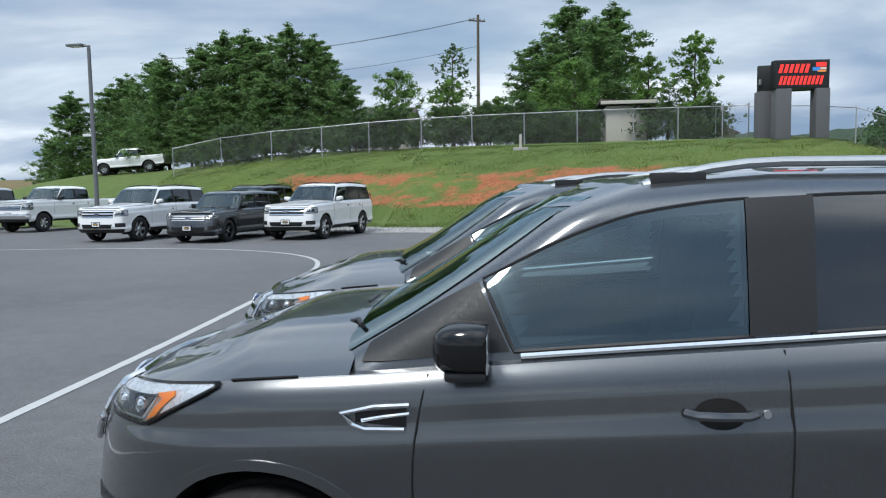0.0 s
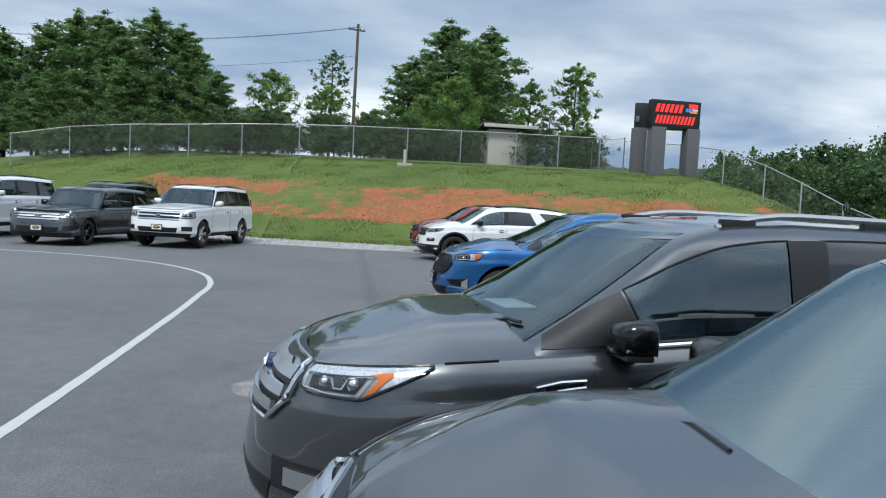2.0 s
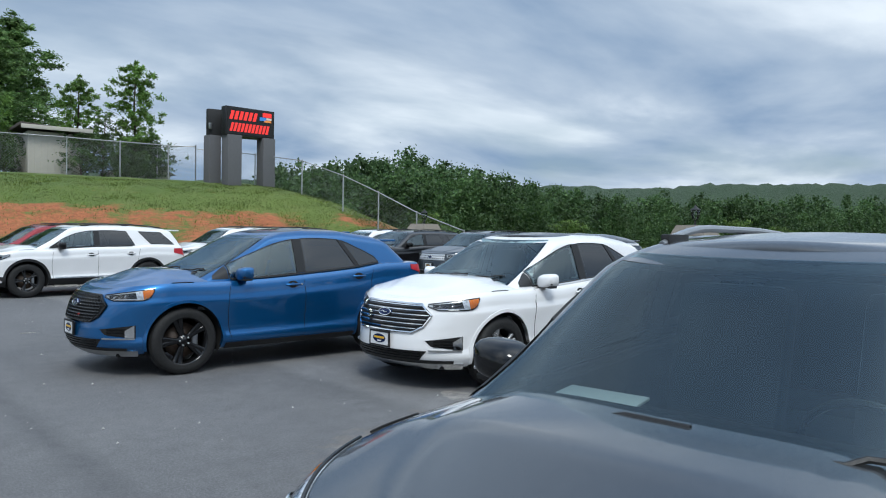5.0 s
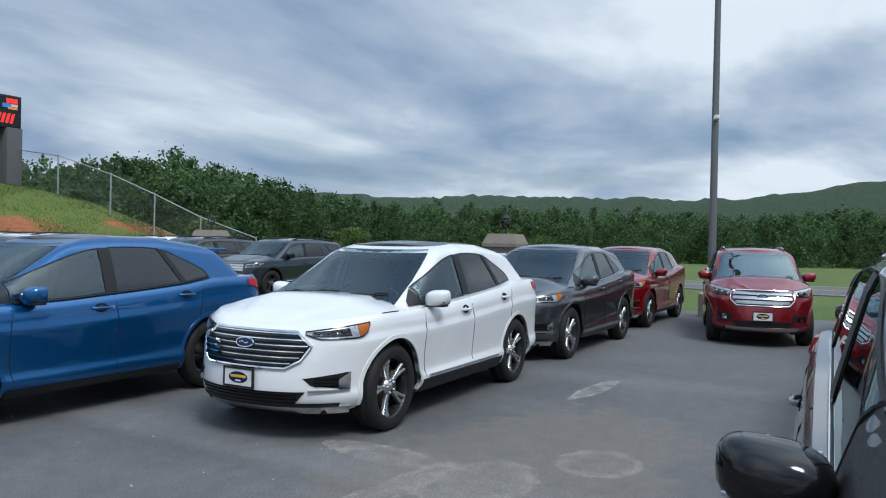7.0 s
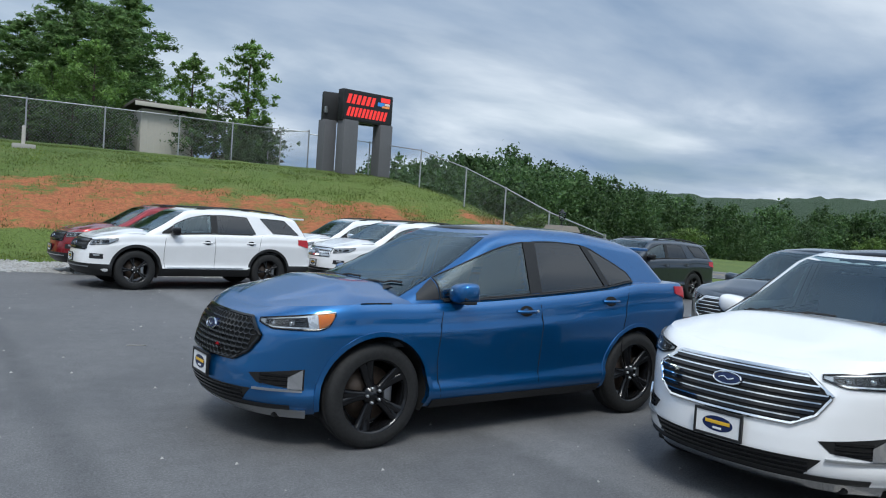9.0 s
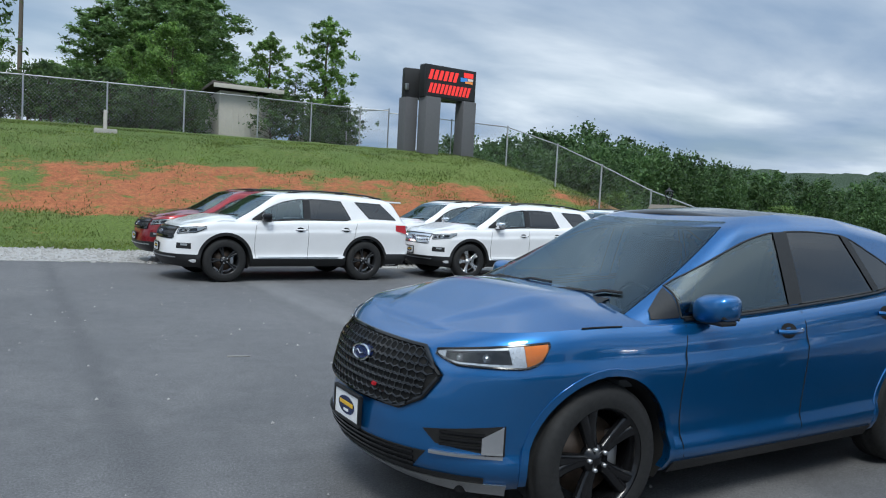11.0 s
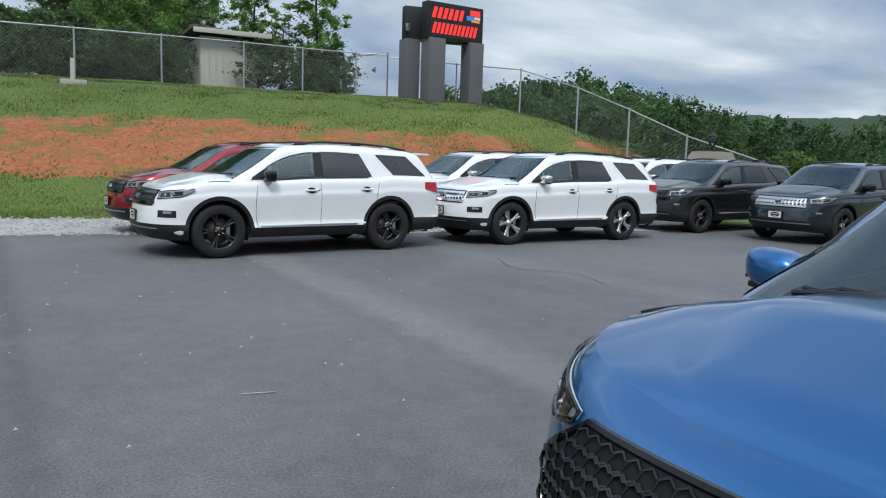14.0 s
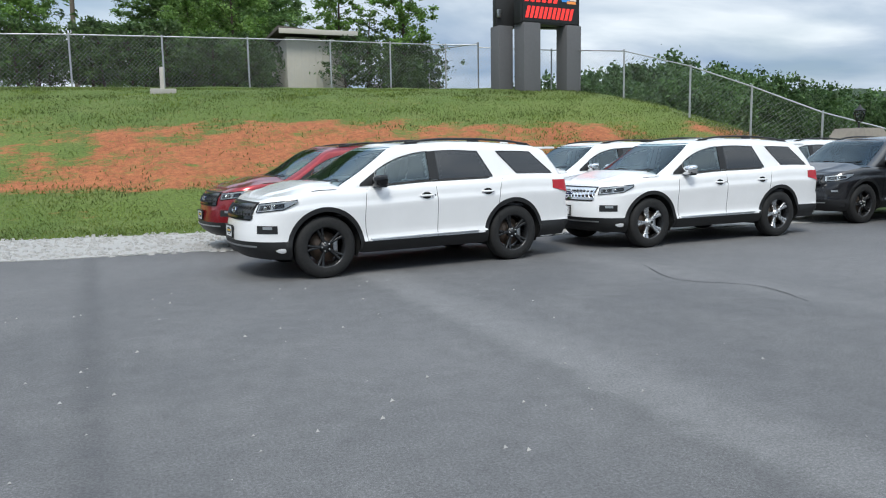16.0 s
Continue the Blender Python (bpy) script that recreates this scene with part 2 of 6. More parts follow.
def wheel_meshes(r, rim_r, style):
    """Meshes of one wheel, its axle along y and its face at +y."""
    key = (r, rim_r, style)
    if key in WHEELS:
        return WHEELS[key]
    w = 0.115
    tyre = lathe([(rim_r - 0.01, -w), (rim_r + 0.03, -w - 0.006), (r - 0.03, -w), (r - 0.006, -w + 0.025), (r, -w + 0.05), (r - 0.008, -0.03), (r, -0.028), (r, 0.028), (r - 0.008, 0.03),
                  (r, w - 0.05), (r - 0.006, w - 0.025), (r - 0.03, w), (rim_r + 0.03, w + 0.006), (rim_r - 0.01, w - 0.004)], 48)
    rim = lathe([(rim_r - 0.012, -w + 0.01), (rim_r - 0.03, -0.05), (rim_r - 0.03, w - 0.035), (rim_r - 0.016, w - 0.012), (rim_r + 0.006, w - 0.004), (rim_r + 0.010, w - 0.008), (rim_r + 0.004, w - 0.02)], 48)
    hub = lathe([(0.0, 0.088), (0.03, 0.088), (0.034, 0.078), (0.075, 0.072), (0.08, 0.03)], 24)
    disc = lathe([(0.0, -0.01), (rim_r * 0.72, -0.01), (rim_r * 0.72, -0.03), (0.0, -0.03)], 32)
    count, twin, half, mat = style
    spokes = []
    for k in range(count):
        for side in ((-1, 1) if twin else (0,)):
            a = 2 * math.pi * k / count
            root, tip = 0.06, rim_r - 0.012
            spread = side * (0.10 if twin else 0.0)
            prof = []
            for f in (0.0, 0.35, 0.7, 1.0):
                rad = root + (tip - root) * f
                ang = a + spread * (0.5 + 0.9 * f) * (1.6 / count * 3)
                hw = half * (1.0 + 0.25 * f)
                c, s = math.cos(ang), math.sin(ang)
                y = 0.074 + 0.022 * f - 0.012 * math.sin(f * 3.14)
                prof.append([(rad * c - q * hw * s, y - d, rad * s + q * hw * c) for q, d in ((-1.15, 0.035), (-1, 0.006), (-0.6, 0.0), (0.6, 0.0), (1, 0.006), (1.15, 0.035))])
            v = [p for row in prof for p in row]
            spokes.append((v, [tuple(reversed(f)) for f in grid_faces(4, 6)]))
    bolts = [moved(lathe([(0.0, 0.095), (0.011, 0.095), (0.012, 0.07)], 8), pose(0.055 * math.cos(a), 0, 0.055 * math.sin(a))) for a in [2 * math.pi * k / 5 for k in range(5)]]
    caliper = box(-rim_r * 0.68, -rim_r * 0.42, -0.03, 0.02, -0.10, 0.12, 0.015)
    dark = "alloy_black" if mat == "alloy_black" else ("alloy_dark" if mat == "alloy_dark" else "alloy")
    made = [("tyre", mesh_of("tyre", *tyre, "tyre")), ("rim", mesh_of("rim", *rim, "alloy_black" if mat == "alloy_black" else "alloy_dark")), ("spoke_face", mesh_of("spoke_face", *join(*spokes), mat)), ("hub_cap", mesh_of("hub_cap", *hub, dark)),
            ("brake_disc", mesh_of("brake_disc", *disc, "disc")), *[("wheel_bolt", mesh_of("wheel_bolt", *q, "satin")) for q in bolts], ("brake_caliper", mesh_of("brake_caliper", *caliper, "satin"))]
    WHEELS[key] = made
    return made


def eased(knots, x):
    """A smooth curve through (place, value) knots in rising order, flat slopes at turning points."""
    k = np.array(knots, float)
    d = np.diff(k[:, 1]) / np.diff(k[:, 0])
    m = np.concatenate([[d[0]], np.where(d[1:] * d[:-1] > 0, 2 * d[1:] * d[:-1] / np.where(d[1:] + d[:-1] == 0, 1, d[1:] + d[:-1]), 0), [d[-1]]])
    x = np.clip(np.asarray(x, float), k[0, 0], k[-1, 0])
    i = np.clip(np.searchsorted(k[:, 0], x, side="right") - 1, 0, len(k) - 2)
    h = k[i + 1, 0] - k[i, 0]
    t = (x - k[i, 0]) / h
    return (2 * t**3 - 3 * t**2 + 1) * k[i, 1] + (t**3 - 2 * t**2 + t) * h * m[i] + (3 * t**2 - 2 * t**3) * k[i + 1, 1] + (t**3 - t**2) * h * m[i + 1]


class Body:
    """The outer surface of one vehicle: a lower shell along an outline, and a cabin on it. x forward, y left, origin on the ground between the axles."""

    def __init__(self, c):
        self.c = c
        wb = c["wb"]
        self.xf, self.xr, self.W = wb / 2 + c["ohf"], -wb / 2 - c["ohr"], c["W"]
        a, b, n, W = c.get("nose", 0.62), c.get("tail_round", 0.40), c.get("nose_n", 2.9), self.W
        th = np.linspace(0, math.pi / 2, 30) ** 1.0
        fx = self.xf - a + a * np.cos(th) ** (2 / n)
        fy = W * np.sin(th) ** (2 / n)
        sx = np.linspace(self.xf - a, self.xr + b, 96)[1:-1]
        th2 = np.linspace(0, math.pi / 2, 16)
        rx = self.xr + b - b * np.sin(th2) ** (2 / 3.2)
        ry = W * np.cos(th2) ** (2 / 3.2)
        self.ox, self.oy = np.concatenate([fx, sx, rx]), np.concatenate([fy, np.full(len(sx), W), ry])
        d = np.hypot(np.diff(self.ox), np.diff(self.oy))
        self.s = np.concatenate([[0], np.cumsum(d)])
        tx, ty = np.gradient(self.ox, self.s), np.gradient(self.oy, self.s)
        ln = np.hypot(tx, ty)
        self.nx, self.ny = ty / ln, -tx / ln
        self.nx[0], self.ny[0], self.nx[-1], self.ny[-1] = 1, 0, -1, 0
        self.bow = 0.035 * (np.abs(self.ox) / self.xf) ** 2.5 * self.ny

    def top(self, x):
        c = self.c
        belt = c.get("belt") or [(c["x_cowl"] - 0.45, c["belt_f"])]
        knots = [(self.xr, c["belt_r"])] + belt + [(c["x_cowl"] - 0.1, c["z_cowl"]), (self.xf - 0.45, c["z_hood"] + 0.035), (self.xf - 0.15, c["z_hood"] + 0.005), (self.xf, c["z_hood"] - 0.025)]
        return eased(knots, x)

    def bottom(self, x):
        c = self.c
        return np.interp(x, [self.xr, self.xr + 0.5, self.xf - 0.55, self.xf], [c["z_sill"] + 0.10, c["z_sill"], c["z_sill"], c["z_sill"] - 0.03])

    def inset(self, z, zb, zt, nx, ny):
        v = np.clip((z - zb) / (zt - zb), 0, 1)
        side = np.interp(v, [0, 0.06, 0.13, 0.20, 0.235, 0.32, 0.52, 0.70, 0.755, 0.785, 0.90, 0.97, 1.0], [0.075, 0.030, 0.004, 0.004, 0.026, 0.028, 0.014, 0.0, 0.0, 0.016, 0.026, 0.046, 0.070])
        front = np.interp(v, [0, 0.06, 0.14, 0.26, 0.42, 0.60, 0.80, 0.92, 0.97, 1.0], self.c.get("nose_prof", [0.16, 0.09, 0.035, 0.0, 0.01, 0.035, 0.085, 0.155, 0.21, 0.29]))
        rear = np.interp(v, [0, 0.1, 0.25, 0.42, 0.46, 0.75, 1.0], [0.12, 0.04, 0.0, 0.01, 0.07, 0.08, 0.13])
        f2 = np.clip(nx, 0, 1) ** 2
        r2 = np.clip(-nx, 0, 1) ** 2
        return side * ny * ny + front * f2 + rear * r2

    def at(self, s, z, off=0.0):
        s = np.asarray(s, float)
        z = np.asarray(z, float) + 0 * s
        ox, oy, nx, ny = (np.interp(s, self.s, q) for q in (self.ox, self.oy, self.nx, self.ny))
        zb, zt, bow = self.bottom(ox), self.top(ox), np.interp(s, self.s, self.bow)
        k = -self.inset(z, zb, zt, nx, ny) + off - bow
        return np.stack([ox + nx * k, oy + ny * k, z], -1)

    def sx(self, x):
        return np.interp(-np.asarray(x, float), -self.ox, self.s)

    def sy(self, y):
        """Along the nose, by the half-width."""
        return np.interp(y, self.oy[:30], self.s[:30])

    def patch(self, s0, s1, zb, zt, off=0.006, thick=0.02, ni=10, nj=4):
        """A slab on the shell. s0, s1: along the outline, each a number or (low, high); zb, zt: each a number, or a pair at s0 and s1."""
        lo = lambda v: v if isinstance(v, (tuple, list)) else (v, v)
        (a0, a1), (b0, b1), (p0, p1), (q0, q1) = lo(s0), lo(s1), lo(zb), lo(zt)
        u, w = np.meshgrid(np.linspace(0, 1, ni), np.linspace(0, 1, nj), indexing="ij")
        s = (a0 + (a1 - a0) * w) * (1 - u) + (b0 + (b1 - b0) * w) * u
        z = (p0 + (p1 - p0) * u) * (1 - w) + (q0 + (q1 - q0) * u) * w
        return slab(self.at(s, z, off), self.at(s, z, off - thick))

    def nose_patch(self, y, zb, zt, off=0.006, thick=0.02, ni=19, nj=4, taper=0.0, sag=0.0, shape=None):
        """A slab across the nose, out to the half-width y; taper narrows its foot, sag drops its middle."""
        u, w = np.meshgrid(np.linspace(-1, 1, ni), np.linspace(0, 1, nj), indexing="ij")
        yy = u * (y - taper * (1 - w)) if shape is None else u * np.interp(w, [k for k, _ in shape], [k for _, k in shape])
        z = zb + (zt - zb) * w - sag * (1 - u * u)
        s = self.sy(np.abs(yy))
        out = []
        for k in (off, off - thick):
            p = self.at(s, z, k)
            p[..., 1] *= np.sign(yy) + (yy == 0)
            out.append(p)
        v, f = slab(*out)
        return v, [tuple(reversed(q)) for q in f]

    def shell(self):
        """Lower shell with wheel openings, both sides."""
        c, rows = self.c, 30
        vv = np.linspace(0, 1, rows)
        zb, zt = self.bottom(self.ox), self.top(self.ox)
        z = zb[:, None] + (zt - zb)[:, None] * vv[None, :]
        p = self.at(np.repeat(self.s[:, None], rows, 1), z)
        lip = p[:, -1].copy()
        lip[:, 0] -= self.nx * 0.16
        lip[:, 1] -= self.ny * 0.16
        lip[:, 1] = np.maximum(lip[:, 1], 0)
        lip[:, 2] += 0.012
        p = np.concatenate([p, lip[:, None]], 1)
        nj = rows + 1
        ra, zc = c["r"] + c.get("arch_gap", 0.055), c["r"]
        side = (self.ny > 0.5)
        for xc in (c["wb"] / 2, -c["wb"] / 2):
            dx, dz = p[..., 0] - xc, p[..., 2] - zc
            rr = np.hypot(dx, dz)
            near = (np.abs(rr - ra) < 0.026) & side[:, None]
            k = np.where(near, ra / np.maximum(rr, 1e-6), 1)
            p[..., 0] = xc + dx * k
            p[..., 2] = zc + dz * k
        faces = []
        cx = p[..., 0]
        for i in range(len(self.s) - 1):
            for j in range(nj - 1):
                if j == nj - 2 and cx[i, j] > c["x_cowl"] - 0.15:
                    continue
                q = (p[i, j] + p[i + 1, j] + p[i + 1, j + 1] + p[i, j + 1]) / 4
                if q[1] > self.W * 0.6 and any(math.hypot(q[0] - xc, q[2] - zc) < ra for xc in (c["wb"] / 2, -c["wb"] / 2)):
                    continue
                faces.append((i * nj + j, (i + 1) * nj + j, (i + 1) * nj + j + 1, i * nj + j + 1))
        half = (p.reshape(-1, 3).tolist(), [tuple(reversed(f)) for f in faces])
        return join(half, mirrored(half))

    def hood(self):
        c = self.c
        keep = [i for i in range(len(self.s)) if self.ox[i] > c["x_cowl"] - 0.42]
        zt = self.top(self.ox)
        edge = self.at(self.s[keep], zt[keep])
        t = np.linspace(-1, 1, 33)
        rows = []
        x1, x0 = edge[0, 0], c["x_cowl"]
        for e in edge:
            f = np.clip((x1 - e[0]) / (x1 - x0), 0, 1)
            crown = c.get("crown", 0.10) * (0.45 * f + 0.55 * f ** 1.8)
            a = np.abs(t)
            ridge = 0.022 * np.exp(-((a - (0.46 + 0.16 * f)) / 0.045) ** 2) * smooth01(f * 4) * (1 - 0.5 * f)
            z = e[2] + crown * (1 - a ** c.get("crown_n", 2.4)) + ridge * c.get("ridge", 1.0) + c.get("bulge", 0.012) * smooth01((f - 0.04) * 3) * smooth01((0.54 + 0.12 * f - a) / 0.16)
            rows.append(np.stack([np.full_like(t, e[0]) + 0.0 * t, e[1] * t, z], -1))
        p = np.array(rows)
        return p.reshape(-1, 3).tolist(), [tuple(reversed(f)) for f in grid_faces(len(rows), 33)][::1], edge

    # cabin -------------------------------------------------------------
    def roofline(self, x):
        c = self.c
        return np.interp(x, [c["x_rtop"] - 0.3, c["x_rtop"], (c["x_rtop"] + c["x_wtop"]) / 2 - 0.2, (c["x_rtop"] + c["x_wtop"]) / 2 + 0.4, c["x_wtop"], c["x_wtop"] + 0.5],
                         [c["roof"] - 0.09 - c.get("fall", 0.0), c["roof"] - 0.05 - c.get("fall", 0.0), c["roof"] - 0.005, c["roof"], c["roof"] - 0.045, c["roof"] - 0.12])

    def cabin_grid(self):
        c = self.c
        w = np.concatenate([np.linspace(0, 0.84, 17), [0.88, 0.92, 0.95, 0.975, 0.99, 1.0]])
        z0 = c["z_cabin"]
        rnd = np.clip((w - 0.84) / 0.16, 0, 1) ** 2.4
        hw = (self.W - 0.085) + (c["W_roof"] - self.W + 0.085) * w ** 1.15 - 0.10 * rnd
        fx = c["x_cowl"] + (c["x_wtop"] - c["x_cowl"]) * (w ** 1.06) - 0.10 * rnd
        rx = c["x_rbelt"] + (c["x_rtop"] - c["x_rbelt"]) * (w ** c.get("rear_curve", 1.3)) + 0.12 * rnd
        ac = 0.38 - 0.12 * w
        bc = 0.22 + 0 * w
        th = np.linspace(0, math.pi / 2, 25)
        t = np.linspace(0, 1, 70)[1:-1]
        th2 = np.linspace(0, math.pi / 2, 13)
        X, Y = [], []
        for k in range(len(w)):
            x = np.concatenate([fx[k] - ac[k] + ac[k] * np.cos(th) ** (2 / 2.6), (fx[k] - ac[k]) * (1 - t) + (rx[k] + bc[k]) * t, rx[k] + bc[k] - bc[k] * np.sin(th2) ** (2 / 3)])
            y = np.concatenate([hw[k] * np.sin(th) ** (2 / 2.6), np.full(len(t), hw[k]), hw[k] * np.cos(th2) ** (2 / 3)])
            X.append(x), Y.append(y)
        X, Y = np.array(X).T, np.array(Y).T
        Z = z0 + (self.roofline(X) - z0) * w[None, :]
        self.CX, self.CY, self.CZ, self.w, self.nf, self.nr = X, Y, Z, w, 25, 13
        return X, Y, Z

    def cab_y(self, x, z):
        x, z = np.asarray(x, float).ravel(), np.asarray(z, float).ravel()
        n = len(self.CX)
        xs = np.array([np.interp(z, self.CZ[i], self.CX[i]) for i in range(n)])
        ys = np.array([np.interp(z, self.CZ[i], self.CY[i]) for i in range(n)])
        return np.array([np.interp(-x[k], -xs[:, k], ys[:, k]) for k in range(len(x))])

    def window_xz(self, q, a, b):
        """A place in a side window: q = (x of front foot, front head, rear foot, rear head), a from front to back, b up."""
        c = self.c
        foot = q[0] + (q[2] - q[0]) * a
        head = q[1] + (q[3] - q[1]) * a
        x = foot + (head - foot) * b ** 0.9
        z0 = self.top(foot) + 0.028
        z1 = self.roofline(head) - c.get("drip", 0.125)
        if c.get("dlo"):
            x, z1 = foot + (head - foot) * b, eased(c["dlo"][::-1], head)
        elif len(q) > 4:
            z1 = z1 - q[4] * a
        return x, z0 + (z1 - z0) * b

    def window_surface(self, q, a, b, off):
        x, z = self.window_xz(q, a, b)
        y = self.cab_y(x, z).reshape(x.shape)
        tilt = 0.28
        return np.stack([x, y + off, z + off * tilt], -1)

    def cabin_shell(self, windows, screen_k, screen_w, back_k, back_w):
        X, Y, Z = self.CX, self.CY, self.CZ
        n, m = X.shape
        polys = []
        for q in windows:
            e = np.linspace(0.0, 1.0, 15)
            ring = [(a, 0.0) for a in e] + [(1.0, b) for b in e[1:]] + [(a, 1.0) for a in e[::-1][1:]] + [(0.0, b) for b in e[::-1][1:-1]]
            pts = []
            for a, b in ring:
                x, z = self.window_xz(q, 0.03 + 0.94 * a, 0.03 + 0.94 * b)
                pts.append((float(x), float(z)))
            polys.append(pts)

        def inside(x, z):
            for pts in polys:
                hit = False
                for (x0, z0), (x1, z1) in zip(pts, pts[1:] + pts[:1]):
                    if (z0 > z) != (z1 > z) and x < (x1 - x0) * (z - z0) / (z1 - z0) + x0:
                        hit = not hit
                if hit:
                    return True
            return False

        faces = []
        for i in range(n - 1):
            for j in range(m - 1):
                if i + 1 <= screen_k and screen_w[0] <= self.w[j] and self.w[j + 1] <= screen_w[1]:
                    continue
                if i >= n - 1 - back_k and back_w[0] <= self.w[j] and self.w[j + 1] <= back_w[1]:
                    continue
                ix = [(X[p, r], Z[p, r]) for p in (i, i + 1) for r in (j, j + 1)]
                if self.nf - 8 <= i and all(inside(x, z) for x, z in ix):
                    continue
                faces.append((i * m + j, i * m + j + 1, (i + 1) * m + j + 1, (i + 1) * m + j))
        half = (np.stack([X, Y, Z], -1).reshape(-1, 3).tolist(), faces)
        both = join(half, mirrored(half))
        t = np.linspace(-1, 1, 15)
        cap = []
        for i in range(n):
            cap.append(np.stack([np.full_like(t, X[i, -1]), Y[i, -1] * t, Z[i, -1] + 0.030 * (1 - t * t) * min(1, Y[i, -1] / 0.4)], -1))
        roof = (np.array(cap).reshape(-1, 3).tolist(), [tuple(reversed(f)) for f in grid_faces(n, 15)])
        return both, roof

    def end_glass(self, k, w0, w1, off, rear=False, margin=0):
        """Wind- or rear screen: columns out to k on both sides, levels w0 to w1."""
        n = len(self.CX)
        cols = list(range(n - 1, n - 2 - k, -1)) if rear else list(range(0, k + 1))
        ws = np.linspace(w0, w1, 12)
        g = np.array([[(np.interp(w, self.w, self.CX[i]), np.interp(w, self.w, self.CY[i]), np.interp(w, self.w, self.CZ[i])) for w in ws] for i in cols])
        full = np.concatenate([(g * [1, -1, 1])[::-1][:-1], g])
        d = np.array([-1.0 if rear else 0.75, 0, 0.55])
        return full + d * off


def ring_strip(outer, inner):
    k = len(outer)
    return list(outer) + list(inner), [(i, (i + 1) % k, k + (i + 1) % k, k + i) for i in range(k)]


def border(g, du, dv):
    """A frame of width du, dv (as shares) round a grid of points."""
    ni, nj, _ = g.shape

    def pick(u, v):
        i, j = u * (ni - 1), v * (nj - 1)
        i0, j0 = min(int(i), ni - 2), min(int(j), nj - 2)
        a, b = i - i0, j - j0
        return g[i0, j0] * (1 - a) * (1 - b) + g[i0 + 1, j0] * a * (1 - b) + g[i0, j0 + 1] * (1 - a) * b + g[i0 + 1, j0 + 1] * a * b
    e = np.linspace(0, 1, 13)
    ring = [(a, 0) for a in e] + [(1, b) for b in e[1:]] + [(a, 1) for a in e[::-1][1:]] + [(0, b) for b in e[::-1][1:-1]]
    return [pick(a, b) for a, b in ring], [pick(du + a * (1 - 2 * du), dv + b * (1 - 2 * dv)) for a, b in ring]


def oval(a, b, n=24):
    return [(a * math.cos(2 * math.pi * k / n), b * math.sin(2 * math.pi * k / n)) for k in range(n)]


def badge(car, at, a, b, lean=0.0):
    """A chrome-ringed blue oval on the nose."""
    x, z = at
    ring = [Vector((x + 0.012 - lean * q, p, z + q)) for p, q in oval(a, b)]
    part("badge_ring", tube(ring, 0.006, 6, True), "chrome", car)
    v = [(p.x - 0.002, p.y, p.z) for p in ring] + [(x + 0.018, 0, z)] + [(p.x - 0.05, p.y, p.z) for p in ring]
    k = len(ring)
    f = [(i, (i + 1) % k, k) for i in range(k)] + [(i, i + k + 1, (i + 1) % k + k + 1, (i + 1) % k) for i in range(k)]
    part("badge", (v, f), "badge_blue", car, "blue oval badge")
    part("badge_mark", tube([(x + 0.021, -a * 0.55, z - 0.003), (x + 0.021, -a * 0.2, z + b * 0.28), (x + 0.021, a * 0.1, z - b * 0.2), (x + 0.021, a * 0.55, z + 0.004)], 0.004, 5), "chrome", car)


def dealer_plate(car, x, y, z):
    frame_ = join(box(x - 0.01, x + 0.012, y - 0.165, y + 0.165, z + 0.068, z + 0.085, 0.003), box(x - 0.01, x + 0.012, y - 0.165, y + 0.165, z - 0.085, z - 0.068, 0.003),
                  box(x - 0.01, x + 0.012, y - 0.165, y - 0.15, z - 0.068, z + 0.068, 0.003), box(x - 0.01, x + 0.012, y + 0.15, y + 0.165, z - 0.068, z + 0.068, 0.003), box(x - 0.05, x - 0.004, y - 0.12, y + 0.12, z - 0.06, z + 0.06))
    p = part("number_plate", box(x - 0.004, x + 0.006, y - 0.15, y + 0.15, z - 0.068, z + 0.068), "plate_white", car, "white dealer plate with a blue and yellow oval")
    part("plate_frame", frame_, "trim", p)
    v = [(x + 0.008, y, z)] + [(x + 0.008, y + a, z + b) for a, b in oval(0.105, 0.048)]
    part("plate_oval", (v, [(0, i, i % 24 + 1) for i in range(1, 25)]), "badge_blue", p)
    part("plate_bar", box(x + 0.008, x + 0.0105, y - 0.085, y + 0.085, z - 0.002, z + 0.02, 0.002), "yellow", p)
    part("plate_bar", box(x + 0.008, x + 0.0105, y - 0.03, y + 0.03, z - 0.034, z - 0.02, 0.001), "plate_white", p)


